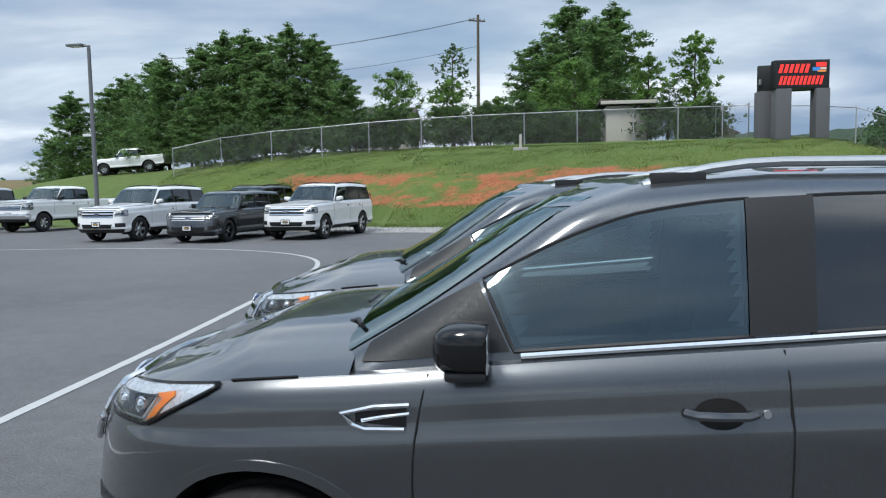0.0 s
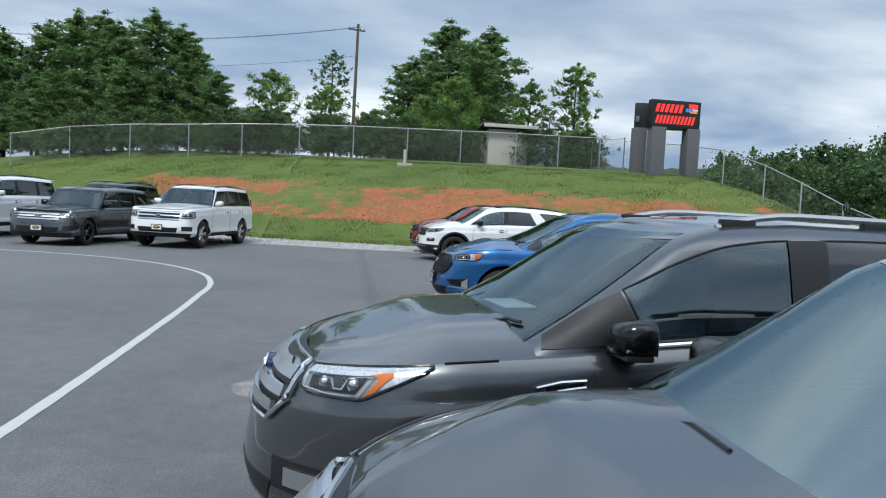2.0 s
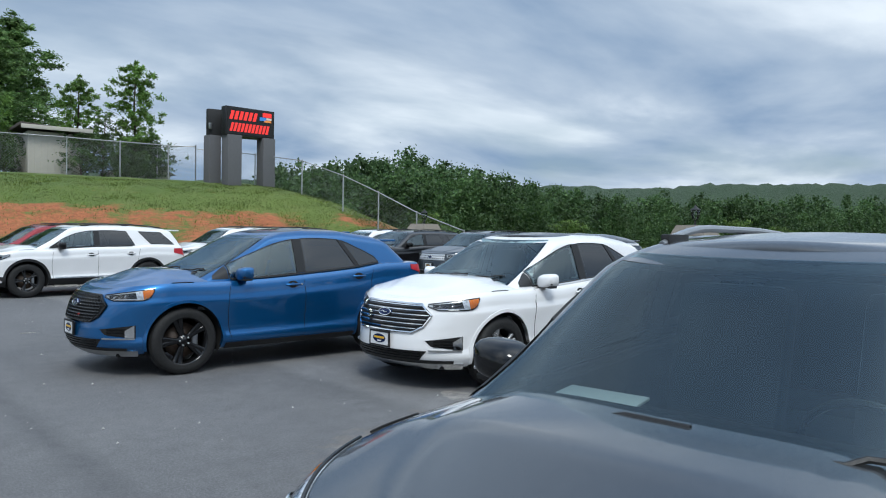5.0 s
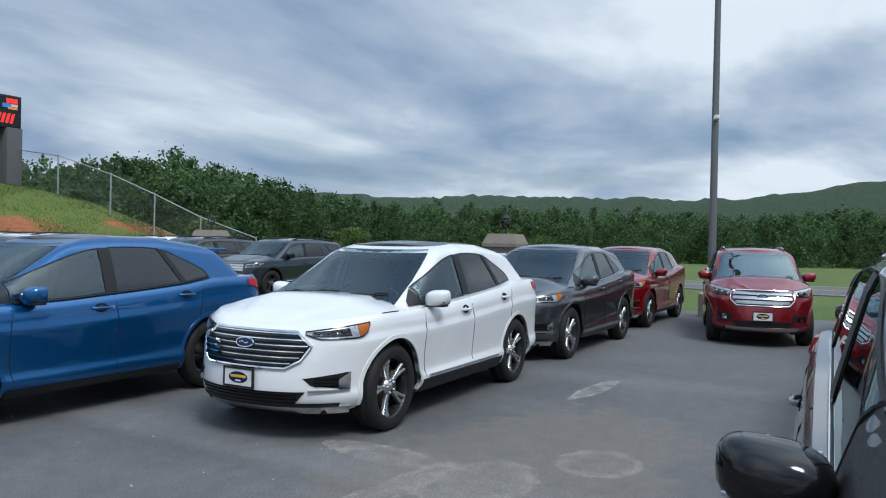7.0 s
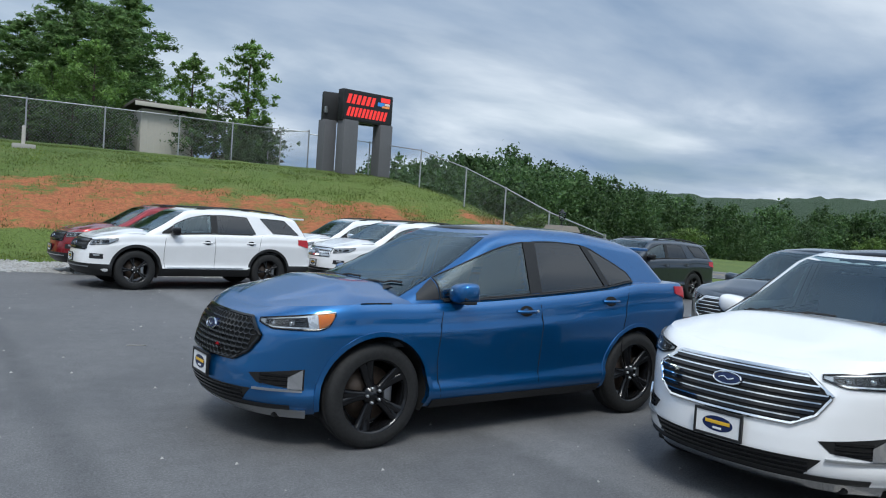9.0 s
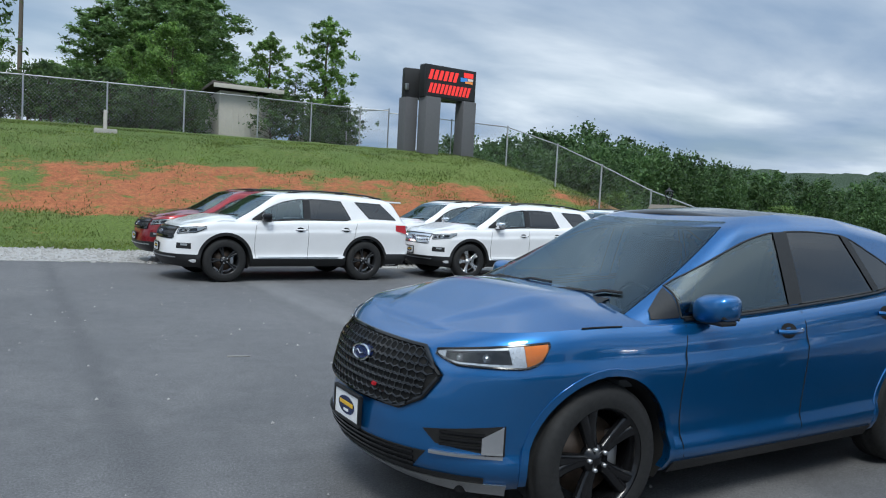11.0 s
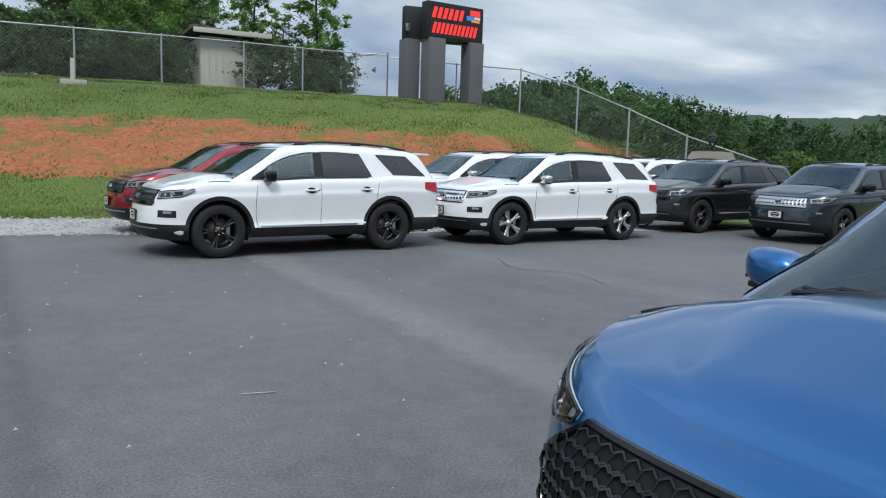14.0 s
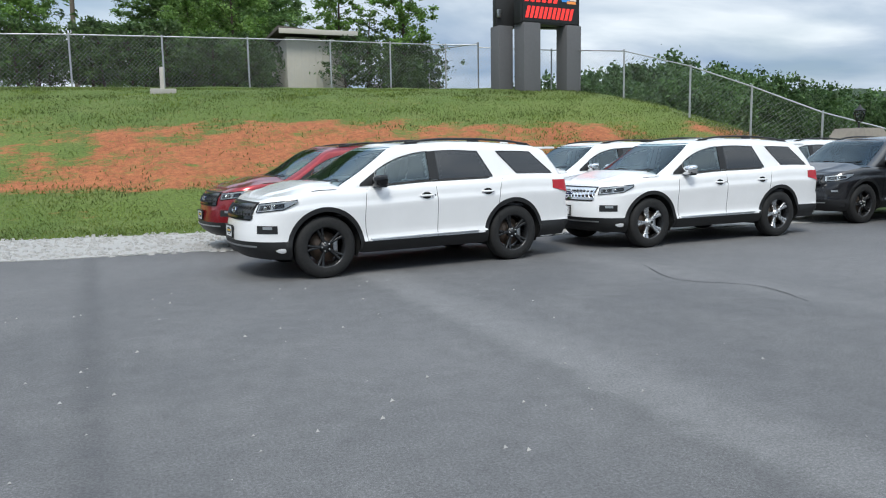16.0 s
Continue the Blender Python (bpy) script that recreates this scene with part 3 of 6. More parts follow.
def vehicle(c, kind, paint_key, at, heading, label, category, name, plate=True, detail=True):
    """Build one vehicle and stand it at (x, y[, z]), its nose along heading (degrees)."""
    car = new(name)
    tagged(car, label, category)
    B = Body(c)
    wb, r, W = c["wb"], c["r"], B.W
    S, Y = B.sx, B.sy
    both = lambda n, vf, mat, par=car, lab="": (part(n, vf, mat, par, lab), part(n, mirrored(vf), mat, par, lab))

    part("body", B.shell(), paint_key, car)
    hv, hf, edge = B.hood()
    part("hood", (hv, hf), paint_key, car)
    keep = [e for e in edge if c["x_cowl"] - 0.25 < e[0] < B.xf - 0.80]
    both("hood_gap", tube([(e[0] + 0.002, e[1] + 0.003, e[2] + 0.003) for e in keep], 0.0045, 5), "seam")
    # underside, wheel wells
    part("underbody", box(B.xr + 0.22, B.xf - 0.30, -W + 0.30, W - 0.30, c["z_sill"] - 0.04, c["z_sill"] + 0.25, 0.03), "seam", car)
    for sx_ in (1, -1):
        ra = r + c.get("arch_gap", 0.055)
        arc = [(ra * math.cos(a), ra * math.sin(a)) for a in np.linspace(-0.35, math.pi + 0.35, 28)]
        xc = sx_ * wb / 2
        outer = np.array([B.at(S(xc + p), r + q, -0.004) for p, q in arc])
        inn = outer * [1, 0, 1] + [0, W - 0.42, 0]
        v = outer.tolist() + inn.tolist()
        n = len(arc)
        f = [(i, i + 1, n + i + 1, n + i) for i in range(n - 1)] + [tuple(range(n, 2 * n))]
        both("wheel_well", (v, f), "seam")
        wide = c.get("arch_w", 0.035)
        o1 = np.array([B.at(S(xc + p), r + q, 0.008) for p, q in arc])
        o2 = np.array([B.at(S(xc + p * (1 + wide / ra)), r + q * (1 + wide / ra), 0.006) for p, q in arc])
        o3 = np.array([B.at(S(xc + p * (1 + wide * 1.15 / ra)), r + q * (1 + wide * 1.15 / ra), -0.01) for p, q in arc])
        i1 = o1 - [0, 0.05, 0]
        g = np.stack([i1, o1, o2, o3], 1)
        low = [i for i in range(n) if o1[i][2] > c["z_sill"] - 0.02]
        g = g[low]
        both("wheel_arch_trim", (g.reshape(-1, 3).tolist(), grid_faces(len(low), 4)), c.get("arch_mat") or paint_key)
        for side in (1, -1):
            wh = new("wheel")
            wh.parent = car
            wh.matrix_basis = pose(xc, side * (W - 0.155), r, 0, 0, 0 if side > 0 else 180)
            for nm, me in wheel_meshes(r, c["rim"], c["style"]):
                o = new(nm, me)
                o.parent = wh
    # sills, lower cladding
    x0, x1 = wb / 2 - r - 0.10, -wb / 2 + r + 0.10
    zs = c["z_sill"]
    both("sill_trim", B.patch(S(x0), S(x1), zs - 0.01, zs + c.get("clad", 0.07), 0.012, 0.03, 24, 3), "trim")
    if c.get("sill_bright"):
        both("sill_strip", B.patch(S(x0 - 0.1), S(x1 + 0.12), zs + c["clad"] + 0.02, zs + c["clad"] + 0.038, 0.014, 0.02, 24, 3), c["sill_bright"])
    # cabin
    B.cabin_grid()
    wins = c["windows"]
    sk, sw = (16 if c.get("dlo") else 20), (0.03, 0.93)
    bk, bw = 9, (0.30, 0.86)
    shell, roof = B.cabin_shell(wins, sk, sw, bk if not c.get("bed") else 8, bw)
    part("cabin_frame", shell, paint_key, car)
    part("roof", roof, c.get("roof_mat") or paint_key, car)
    g = B.end_glass(sk, 0.0, 0.96, 0.005)
    part("windshield", (g.reshape(-1, 3).tolist(), grid_faces(*g.shape[:2])), c.get("screen", "screen"), car, "clear windshield")
    w_mid = (c["z_cowl"] + c["crown"] - c["z_cabin"]) / (c["roof"] - 0.02 - c["z_cabin"])
    w_side = (c["z_cowl"] - c["z_cabin"]) / (c["roof"] - 0.05 - c["z_cabin"])
    g2 = B.end_glass(sk, max(w_side - 0.02, 0.0), 0.96, 0.003)
    part("windshield_border", ring_strip(*border(g2, 0.035, 0.075)), "gloss", car)
    g = B.end_glass(bk, 0.28, 0.89, 0.005, True)
    part("rear_window", (g.reshape(-1, 3).tolist(), [tuple(reversed(f)) for f in grid_faces(*g.shape[:2])]), "privacy", car)
    u, w = np.meshgrid(np.linspace(0, 1, 25), np.linspace(0, 1, 8), indexing="ij")
    for k, q in enumerate(wins):
        g = B.window_surface(q, u, w, 0.006)
        mat = "door_glass" if k == 0 else "privacy"
        both("side_window", (g.reshape(-1, 3).tolist(), grid_faces(25, 8)), mat)
        o, i = border(B.window_surface(q, u, w, 0.004), 0.035 if q[2] - q[0] < -0.6 else 0.07, 0.07)
        both("window_border", ring_strip(o, i), "gloss")
        both("window_seal", tube(o, 0.007, 5, True), c.get("window_line", "trim"))
    for p, q in zip(wins, wins[1:]):
        if p[2] - q[0] < 0.20:
            gp = B.window_surface((p[2] + 0.012, p[3] + 0.012, q[0] - 0.012, q[1] - 0.012), u, w, 0.012)
            both("pillar_trim", (gp.reshape(-1, 3).tolist(), grid_faces(25, 8)), "trim")
    # belt strip
    xs = np.linspace(wins[0][0] - 0.02, c.get("belt_end", wins[-1][2]), 20)
    zs2 = B.top(xs) + 0.016
    ys = B.cab_y(xs, zs2) + 0.008
    both("belt_strip", tube(np.stack([xs, ys, zs2], -1), 0.010, 6), c.get("belt_mat", "trim"))
    # mirror sail panels and door gaps
    for x in c["doors"]:
        z = np.linspace(c["z_sill"] + 0.08, float(B.top(x)) - 0.005, 12)
        lean = 0.10 if x == c["doors"][0] else (-0.03 if x == c["doors"][1] else 0.18)
        xx = x - lean * ((z - z[0]) / (z[-1] - z[0]) - 0.5) ** 2 * 2
        both("door_gap", tube(B.at(S(xx), z, 0.0005), 0.0035, 5), "seam")
    # handles
    for x in c["handles"]:
        z = float(B.top(x)) - c.get("handle_drop", 0.17)
        p = B.at(np.array([S(x + 0.10), S(x + 0.07), S(x), S(x - 0.07), S(x - 0.10)]), z, 0.0)
        p[:, 1] += [0.004, 0.034, 0.040, 0.034, 0.004]
        h = both("door_handle", tube(p, 0.014, 8), c.get("handle_mat") or paint_key)
        cup = [tuple(B.at(S(x + a), z + b, 0.002)) for a, b in oval(0.075, 0.045, 18)]
        both("handle_cup", ([tuple(B.at(S(x), z, 0.001))] + cup, [(0, i % 18 + 1, i) for i in range(1, 19)]), "seam")
        if x == c["handles"][0]:
            part("door_lock", moved(lathe([(0, 0.006), (0.012, 0.006), (0.014, 0)], 10), pose(x - 0.13, float(B.at(S(x - 0.13), z)[1]), z)), "chrome", car)
    # mirrors
    mx = c["mirror_x"]
    mz = float(B.top(mx)) + c.get("mirror_dz", 0.07)
    my = float(B.cab_y([mx], [mz])[0])
    bm = bmesh.new()
    bmesh.ops.create_uvsphere(bm, u_segments=20, v_segments=14, radius=1)
    for v in bm.verts:
        x_, y_, z_ = v.co
        pw = lambda t, e: math.copysign(abs(t) ** e, t)
        v.co = Vector((max(pw(x_, 0.8) * 0.11, -0.055), pw(y_, 0.7) * 0.125, pw(z_, 0.65) * 0.082 + 0.02 * y_))
    bm.verts.index_update()
    cap = ([(v.co.x + mx, v.co.y + my + 0.125, v.co.z + mz + 0.03) for v in bm.verts], [tuple(v.index for v in f.verts) for f in bm.faces])
    bm.free()
    both("mirror_cap", cap, c.get("mirror_mat") or paint_key, car, "rounded wing mirror")
    both("mirror_glass", moved(box(-0.006, 0.0, -0.10, 0.10, -0.055, 0.055, 0.003), pose(mx - 0.052, my + 0.130, mz + 0.03)), "chrome")
    both("mirror_arm", join(box(mx - 0.045, mx + 0.05, my - 0.03, my + 0.09, mz - 0.055, mz - 0.015, 0.015), box(mx - 0.05, mx + 0.07, my + 0.04, my + 0.22, mz - 0.052, mz - 0.022, 0.012)), "trim")
    both("mirror_indicator", box(mx + 0.03, mx + 0.075, my + 0.07, my + 0.23, mz - 0.012, mz + 0.004, 0.006), c.get("mirror_strip", "trim"))
    # sail panel
    a0 = wins[0][0]
    u2, w2 = np.meshgrid(np.linspace(0, 1, 8), np.linspace(0, 1, 5), indexing="ij")
    tip, head = c.get("sail_tip", a0 + 0.14), wins[0][1]
    foot_x = tip * (1 - u2) + (a0 - 0.03) * u2
    xx = foot_x * (1 - w2) + (head - 0.03 + 0.06 * (1 - u2)) * w2
    z_lo, z_hi = B.top(foot_x) + 0.008, float(B.roofline(head)) - c.get("drip", 0.125) + 0.012
    zz = z_lo + (z_hi - z_lo) * w2
    yy = B.cab_y(xx, zz).reshape(xx.shape)
    sail = np.stack([xx, yy + 0.0035, zz], -1)
    if c.get("dlo"):
        sail = B.window_surface((tip, tip - 0.02, a0 + 0.015, head + 0.015), u2, w2, 0.007)
    both("sail_panel", (sail.reshape(-1, 3).tolist(), grid_faces(8, 5)), "trim")
    # roof rails
    if c.get("rails"):
        xs = np.linspace(c["x_wtop"] - 0.28, c["x_rtop"] + 0.22, 16)
        yy = c["W_roof"] - 0.115
        lift = np.array([0.0, 0.028, 0.042] + [0.048] * 10 + [0.042, 0.028, 0.0])
        both("roof_rail", tube(np.stack([xs, np.full(16, yy), B.roofline(xs) - 0.008 + lift], -1), 0.017, 8), c["rails"])
        for x in (xs[1], xs[8], xs[-2]):
            both("rail_foot", box(x - 0.09, x + 0.09, yy - 0.02, yy + 0.02, float(B.roofline(x)) - 0.03, float(B.roofline(x)) + 0.03, 0.008), "trim")
    part("antenna", moved(box(-0.09, 0.05, -0.018, 0.018, 0, 0.055, 0.014), pose(c["x_rtop"] + 0.30, 0, float(B.roofline(c["x_rtop"] + 0.3)) + 0.005)), paint_key, car)
    # cowl and wipers
    gb = B.end_glass(11, w_mid - 0.02, w_mid + 0.05, 0.010)
    ck = gb[:, 0] + np.array([0.09, 0, -0.02])
    part("cowl_panel", (np.concatenate([ck, gb[:, 6]]).tolist(), [(i, i + 1, len(ck) + i + 1, len(ck) + i) for i in range(len(ck) - 1)]), "trim", car)
    gw = B.end_glass(16, w_mid + 0.015, w_mid + 0.30, 0.022)
    n = gw.shape[0]
    for i0, i1 in ((6, 17), (16, 28)):
        pts = [gw[i, int(round((i - i0) / (i1 - i0) * 2.0))] for i in range(i0, i1 + 1)]
        part("wiper", join(tube(pts, 0.009, 6), tube([pts[len(pts) // 2], np.array(pts[len(pts) // 2]) * 0.5 + np.array(pts[0]) * 0.5 + [0.06, 0, 0.0], pts[0] + np.array([0.06, 0, -0.012])], 0.011, 6)), "trim", car)
    # interior
    zf = c["belt_f"] - 0.30
    part("cabin_floor", box(c["x_rbelt"] + 0.12, c["x_cowl"] - 0.30, -W + 0.15, W - 0.15, zf - 0.05, zf, 0.02), "seat", car)
    xd = c["x_cowl"] - 0.33
    part("dashboard", box(xd - 0.40, xd + 0.03, -W + 0.34, W - 0.34, zf, c.get("dash", c["belt_f"] - 0.025), 0.05), "trim", car)
    sw_c = Vector((xd - 0.52, 0.37, c["belt_f"] - 0.02))
    part("steering_wheel", tube([sw_c + Vector((0.06 * math.sin(a) - 0.02, 0.185 * math.cos(a), 0.17 * math.sin(a))) for a in np.linspace(0, 2 * math.pi, 25)[:-1]], 0.014, 6, True), "trim", car)
    for y in (0.38, -0.38):
        x = xd - 1.02
        part("seat", join(box(x - 0.25, x + 0.28, y - 0.25, y + 0.25, zf, zf + 0.14, 0.05), moved(box(-0.06, 0.08, -0.25, 0.25, 0, 0.62, 0.06), pose(x - 0.26, y, zf + 0.1, 0, -14, 0)), moved(box(-0.05, 0.05, -0.13, 0.13, 0.64, 0.82, 0.04), pose(x - 0.26, y, zf + 0.1, 0, -14, 0))), c.get("seat_mat", "seat"), car)
    if not c.get("bed"):
        x = xd - 1.95
        part("rear_seat", join(box(x - 0.25, x + 0.25, -0.62, 0.62, zf, zf + 0.14, 0.05), moved(box(-0.06, 0.08, -0.62, 0.62, 0, 0.6, 0.06), pose(x - 0.25, 0, zf + 0.1, 0, -14, 0))), c.get("seat_mat", "seat"), car)
    else:
        xb = c["x_rbelt"] + 0.05
        part("bed_floor", box(B.xr + 0.14, xb, -W + 0.16, W - 0.16, 0.75, 0.80), "trim", car)
    # nose ---------------------------------------------------------------
    nose(c, kind, B, car, paint_key, both)
    # tail lamps
    tz = c.get("tail_z", (c["belt_r"] - 0.20, c["belt_r"] - 0.03))
    both("tail_lamp", B.patch(S(B.xr + c.get("tail_in", 0.42)), S(B.xr + 0.10), (tz[0] + 0.10, tz[0]), (tz[1], tz[1]), 0.012, 0.03, 12, 4), "tail", car, "red tail lamp")
    if c.get("rear_clad"):
        both("bumper_trim", B.patch(S(-wb / 2 - r - 0.09), S(B.xr + 0.02), zs + 0.02, zs + 0.24, 0.010, 0.03, 14, 4), "trim")
    else:
        both("bumper_trim", B.patch(S(-wb / 2 - r - 0.09), S(B.xr + 0.02), zs + 0.03, zs + 0.12, 0.010, 0.03, 14, 4), "trim")
    if plate:
        px_ = float(B.at(0.0, c["plate_z"])[0]) + 0.022
        py_ = c.get("plate_y", 0.0)
        dealer_plate(car, px_, py_, c["plate_z"])
    if not c.get("bed"):
        xs = c["x_rtop"]
        part("spoiler", box(xs - 0.24, xs + 0.10, -c["W_roof"] + 0.10, c["W_roof"] - 0.10, float(B.roofline(xs)) - 0.045, float(B.roofline(xs)) - 0.008, 0.016), paint_key, car)
    z = at[2] if len(at) > 2 else 0.0
    lean = at[3] if len(at) > 3 else 0.0
    car.matrix_basis = pose(at[0], at[1], z, 0, lean, heading)
    return car


def headlamp(B, car, y_in, x_out, low, high, style, lab="clear headlamp"):
    """A lamp from the nose's half-width y_in round the corner to x_out. low, high: its outline, (share of the way, height) knots."""
    s0, s1 = float(B.sy(y_in)), float(B.sx(x_out))
    zl = lambda f: np.interp(f, *zip(*low))
    zh = lambda f: np.interp(f, *zip(*high))
    two = lambda v: v if isinstance(v, tuple) else (v, v)

    def piece(f0, f1, g0, g1, off, th, ni=8, nj=4):
        (a0, a1), (b0, b1) = two(f0), two(f1)
        u, w = np.meshgrid(np.linspace(0, 1, ni), np.linspace(0, 1, nj), indexing="ij")
        f = (a0 + (a1 - a0) * w) * (1 - u) + (b0 + (b1 - b0) * w) * u
        z = zl(f) + (zh(f) - zl(f)) * (g0 + (g1 - g0) * w)
        sv = s0 + (s1 - s0) * f
        return slab(B.at(sv, z, off), B.at(sv, z, off - th))

    def line(ring, off, r):
        f, g = np.array(ring, float).T
        return tube(B.at(s0 + (s1 - s0) * f, zl(f) + (zh(f) - zl(f)) * g, off), r, 6, True)
    e = np.linspace(0, 1, 18)
    rim = [(f, 0.0) for f in e] + [(f, 1.0) for f in e[::-1]]
    for flip in (lambda v: v, mirrored):
        lamp = part("headlamp", flip(piece(0, 1, 0, 1, 0.004, 0.03, 20)), "lamp_silver", car, lab)
        part("lamp_edge", flip(line(rim, 0.010, 0.007)), "gloss", lamp)
        if style == "amber_end":
            part("lamp_bowl", flip(piece(0.10, 0.70, 0.16, 0.84, 0.008, 0.01, 10)), "alloy_dark", lamp)
            part("reflector", flip(piece(0.04, 0.70, 0.84, 0.96, 0.010, 0.01, 12)), "satin", lamp)
            part("indicator", flip(piece((0.815, 0.79), 0.985, 0.03, 0.97, 0.012, 0.02)), "amber", lamp, "amber indicator")
            part("light_bar", flip(join(piece((0.70, 0.66), (0.81, 0.785), 0.03, 0.96, 0.013, 0.02, 4), piece(0.18, 0.72, 0.03, 0.16, 0.013, 0.02, 10))), "lamp_white", lamp)
        elif style == "amber_mid":
            part("lamp_bowl", flip(piece(0.10, (0.50, 0.58), 0.16, 0.70, 0.008, 0.01, 8)), "alloy_dark", lamp)
            part("reflector", flip(join(piece(0.03, 0.98, 0.74, 0.97, 0.010, 0.01, 18), piece((0.66, 0.72), 0.97, 0.10, 0.72, 0.009, 0.01, 8))), "lamp_white", lamp)
            part("light_bar", flip(line([(0.06, 0.12), (0.30, 0.10), (0.54, 0.10), (0.63, 0.66), (0.44, 0.66), (0.40, 0.30), (0.34, 0.30), (0.30, 0.62), (0.06, 0.68)], 0.016, 0.0045)), "chrome", lamp)
            part("indicator", flip(join(piece((0.56, 0.66), (0.63, 0.75), 0.10, 0.56, 0.016, 0.02, 4), piece((0.66, 0.61), (0.75, 0.74), 0.56, 0.76, 0.016, 0.02, 4))), "amber", lamp, "amber indicator")
        else:
            part("lamp_bowl", flip(join(piece(0.07, 0.40, 0.2, 0.74, 0.008, 0.01, 5), piece(0.45, 0.72, 0.2, 0.74, 0.008, 0.01, 5))), "alloy_dark", lamp)
            part("reflector", flip(piece(0.05, 0.95, 0.80, 0.95, 0.009, 0.01, 12)), "satin", lamp)
        for f, rr in ((0.24, 0.22), (0.48, 0.22)):
            zc, h = float(zl(f) * 0.55 + zh(f) * 0.45), float(zh(f) - zl(f)) * rr
            p, q = B.at(s0 + (s1 - s0) * f, zc, 0.006), B.at(s0 + (s1 - s0) * f, zc, 0.030)
            ax = Vector(q - p).to_track_quat("Z", "Y").to_matrix().to_4x4()
            part("projector", flip(moved(lathe([(0, 0.016), (h * 0.5, 0.013), (h * 0.8, 0.006), (h, 0.008), (h * 1.12, 0.0)], 16, "z"), Matrix.Translation(p) @ ax)), "chrome", lamp)
        cv, cf = piece(0, 1, 0, 1, 0.024, 0.004, 20, 4)
        part("lamp_cover", flip((cv[:80], cf[:57])), "lens", lamp)


def nose(c, kind, B, car, paint_key, both):
    zh, zs = c["z_hood"], c["z_sill"]
    gl, gh, gy = c["grille"]
    bars = lambda zz, y, h, mat, off=0.02, name="grille_bar", taper=0.0: [part(name, B.nose_patch(y - taper * abs(z - (gl + gh) / 2), z - h / 2, z + h / 2, off, 0.03, 21, 3), mat, car) for z in zz]
    gap = np.linspace
    hexa = [(0.0, gy - 0.20), (0.22, gy - 0.08), (0.62, gy), (1.0, gy - 0.13)]
    hex_y = lambda z: float(np.interp((z - gl) / (gh - gl), [k for k, _ in hexa], [k for _, k in hexa]))
    if kind == "escape":
        part("grille", B.nose_patch(gy, gl, gh, 0.004, 0.03, 21, 6, taper=0.12), "trim", car)
        for z, y in ((gl + 0.045, gy - 0.11), (gl + 0.122, gy - 0.055), (gh - 0.050, gy - 0.03)):
            part("grille_bar", B.nose_patch(y, z - 0.022, z + 0.022, 0.024, 0.035, 21, 4), "satin", car, "silver grille bar")
            part("grille_line", B.nose_patch(y, z + 0.023, z + 0.030, 0.029, 0.02, 21, 3), "chrome", car)
        pts = []
        side_r = [(gy - 0.13, gl - 0.01), (gy - 0.02, gl + 0.09), (gy + 0.005, gh - 0.03), (gy - 0.04, gh)]
        ring = side_r + [(-y, z) for y, z in reversed(side_r)]
        for (y0, z0), (y1, z1) in zip(ring, ring[1:] + ring[:1]):
            for f in gap(0, 1, 9)[:-1]:
                yy, z = y0 + (y1 - y0) * f, z0 + (z1 - z0) * f
                q = B.at(B.sy(abs(yy)), z, 0.018)
                pts.append((q[0], q[1] * (1 if yy >= 0 else -1), z))
        part("grille_surround", tube(pts, 0.012, 6, True), "chrome", car)
        headlamp(B, car, gy + 0.03, B.xf - 0.77, [(0, 0.905), (0.12, 0.885), (0.55, 0.895), (1, zh + 0.060)], [(0, 0.985), (0.5, 1.02), (1, zh + 0.070)], "amber_mid")
        both("fog_pocket", B.patch(B.sy(0.50), B.sx(B.xf - 0.38), 0.44, 0.58, 0.004, 0.02, 8, 4), "trim")
        both("fog_lamp", B.patch(B.sy(0.58), B.sy(0.74), 0.47, 0.55, 0.012, 0.02, 5, 4), "chrome")
        part("lower_intake", B.nose_patch(0.50, 0.36, 0.46, 0.006, 0.03, 15, 3, taper=0.05), "trim", car)
        part("skid_plate", B.nose_patch(0.62, 0.28, 0.345, 0.016, 0.03, 15, 3, taper=-0.03), "satin", car)
        # fender vent
        on = lambda q, off: [tuple(B.at(float(B.sx(x)), z, off)) for x, z in q]
        both("fender_vent", tube(on([(0.85, 1.012), (0.96, 1.005), (1.065, 0.982), (1.03, 0.950), (0.99, 0.936), (0.865, 0.938)], 0.008), 0.0075, 6), "chrome")
        both("fender_vent", tube(on([(0.85, 0.985), (0.93, 0.975), (1.00, 0.962)], 0.006), 0.006, 6), "chrome")
        both("vent_recess", B.patch(B.sx(1.02), B.sx(0.86), (0.955, 0.943), (0.985, 1.0), 0.003, 0.02, 6, 3), "gloss")
    elif kind == "edge_st":
        part("grille", B.nose_patch(gy, gl, gh, 0.012, 0.04, 31, 10, shape=hexa), "seam", car)
        cells, h = [], 0.031
        z, row = gl + 0.03, 0
        while z < gh - 0.02:
            half = hex_y(z) - 0.03
            y = -half + (row % 2) * h * 0.9
            while y < half:
                ring = []
                for k in range(6):
                    a = math.pi / 6 + k * math.pi / 3
                    yy, z2 = y + h * 1.02 * math.cos(a), z + h * 0.72 * math.sin(a)
                    p = B.at(B.sy(abs(yy)), z2, 0.026)
                    ring.append((p[0], p[1] * (1 if yy >= 0 else -1), p[2]))
                cells.append(tube(ring, 0.0045, 4, True))
                y += h * 1.78
            z += h * 1.09
            row += 1
        part("grille_mesh", join(*cells), "gloss", car, "black honeycomb grille mesh")
        part("grille_mark", B.nose_patch(0.018, gl + 0.070, gl + 0.084, 0.030, 0.01, 5, 3), "tail", car).location = (0, 0.24, 0)
    elif kind == "edge":
        part("grille", B.nose_patch(gy, gl, gh, 0.012, 0.04, 31, 10, shape=hexa), "seam", car)
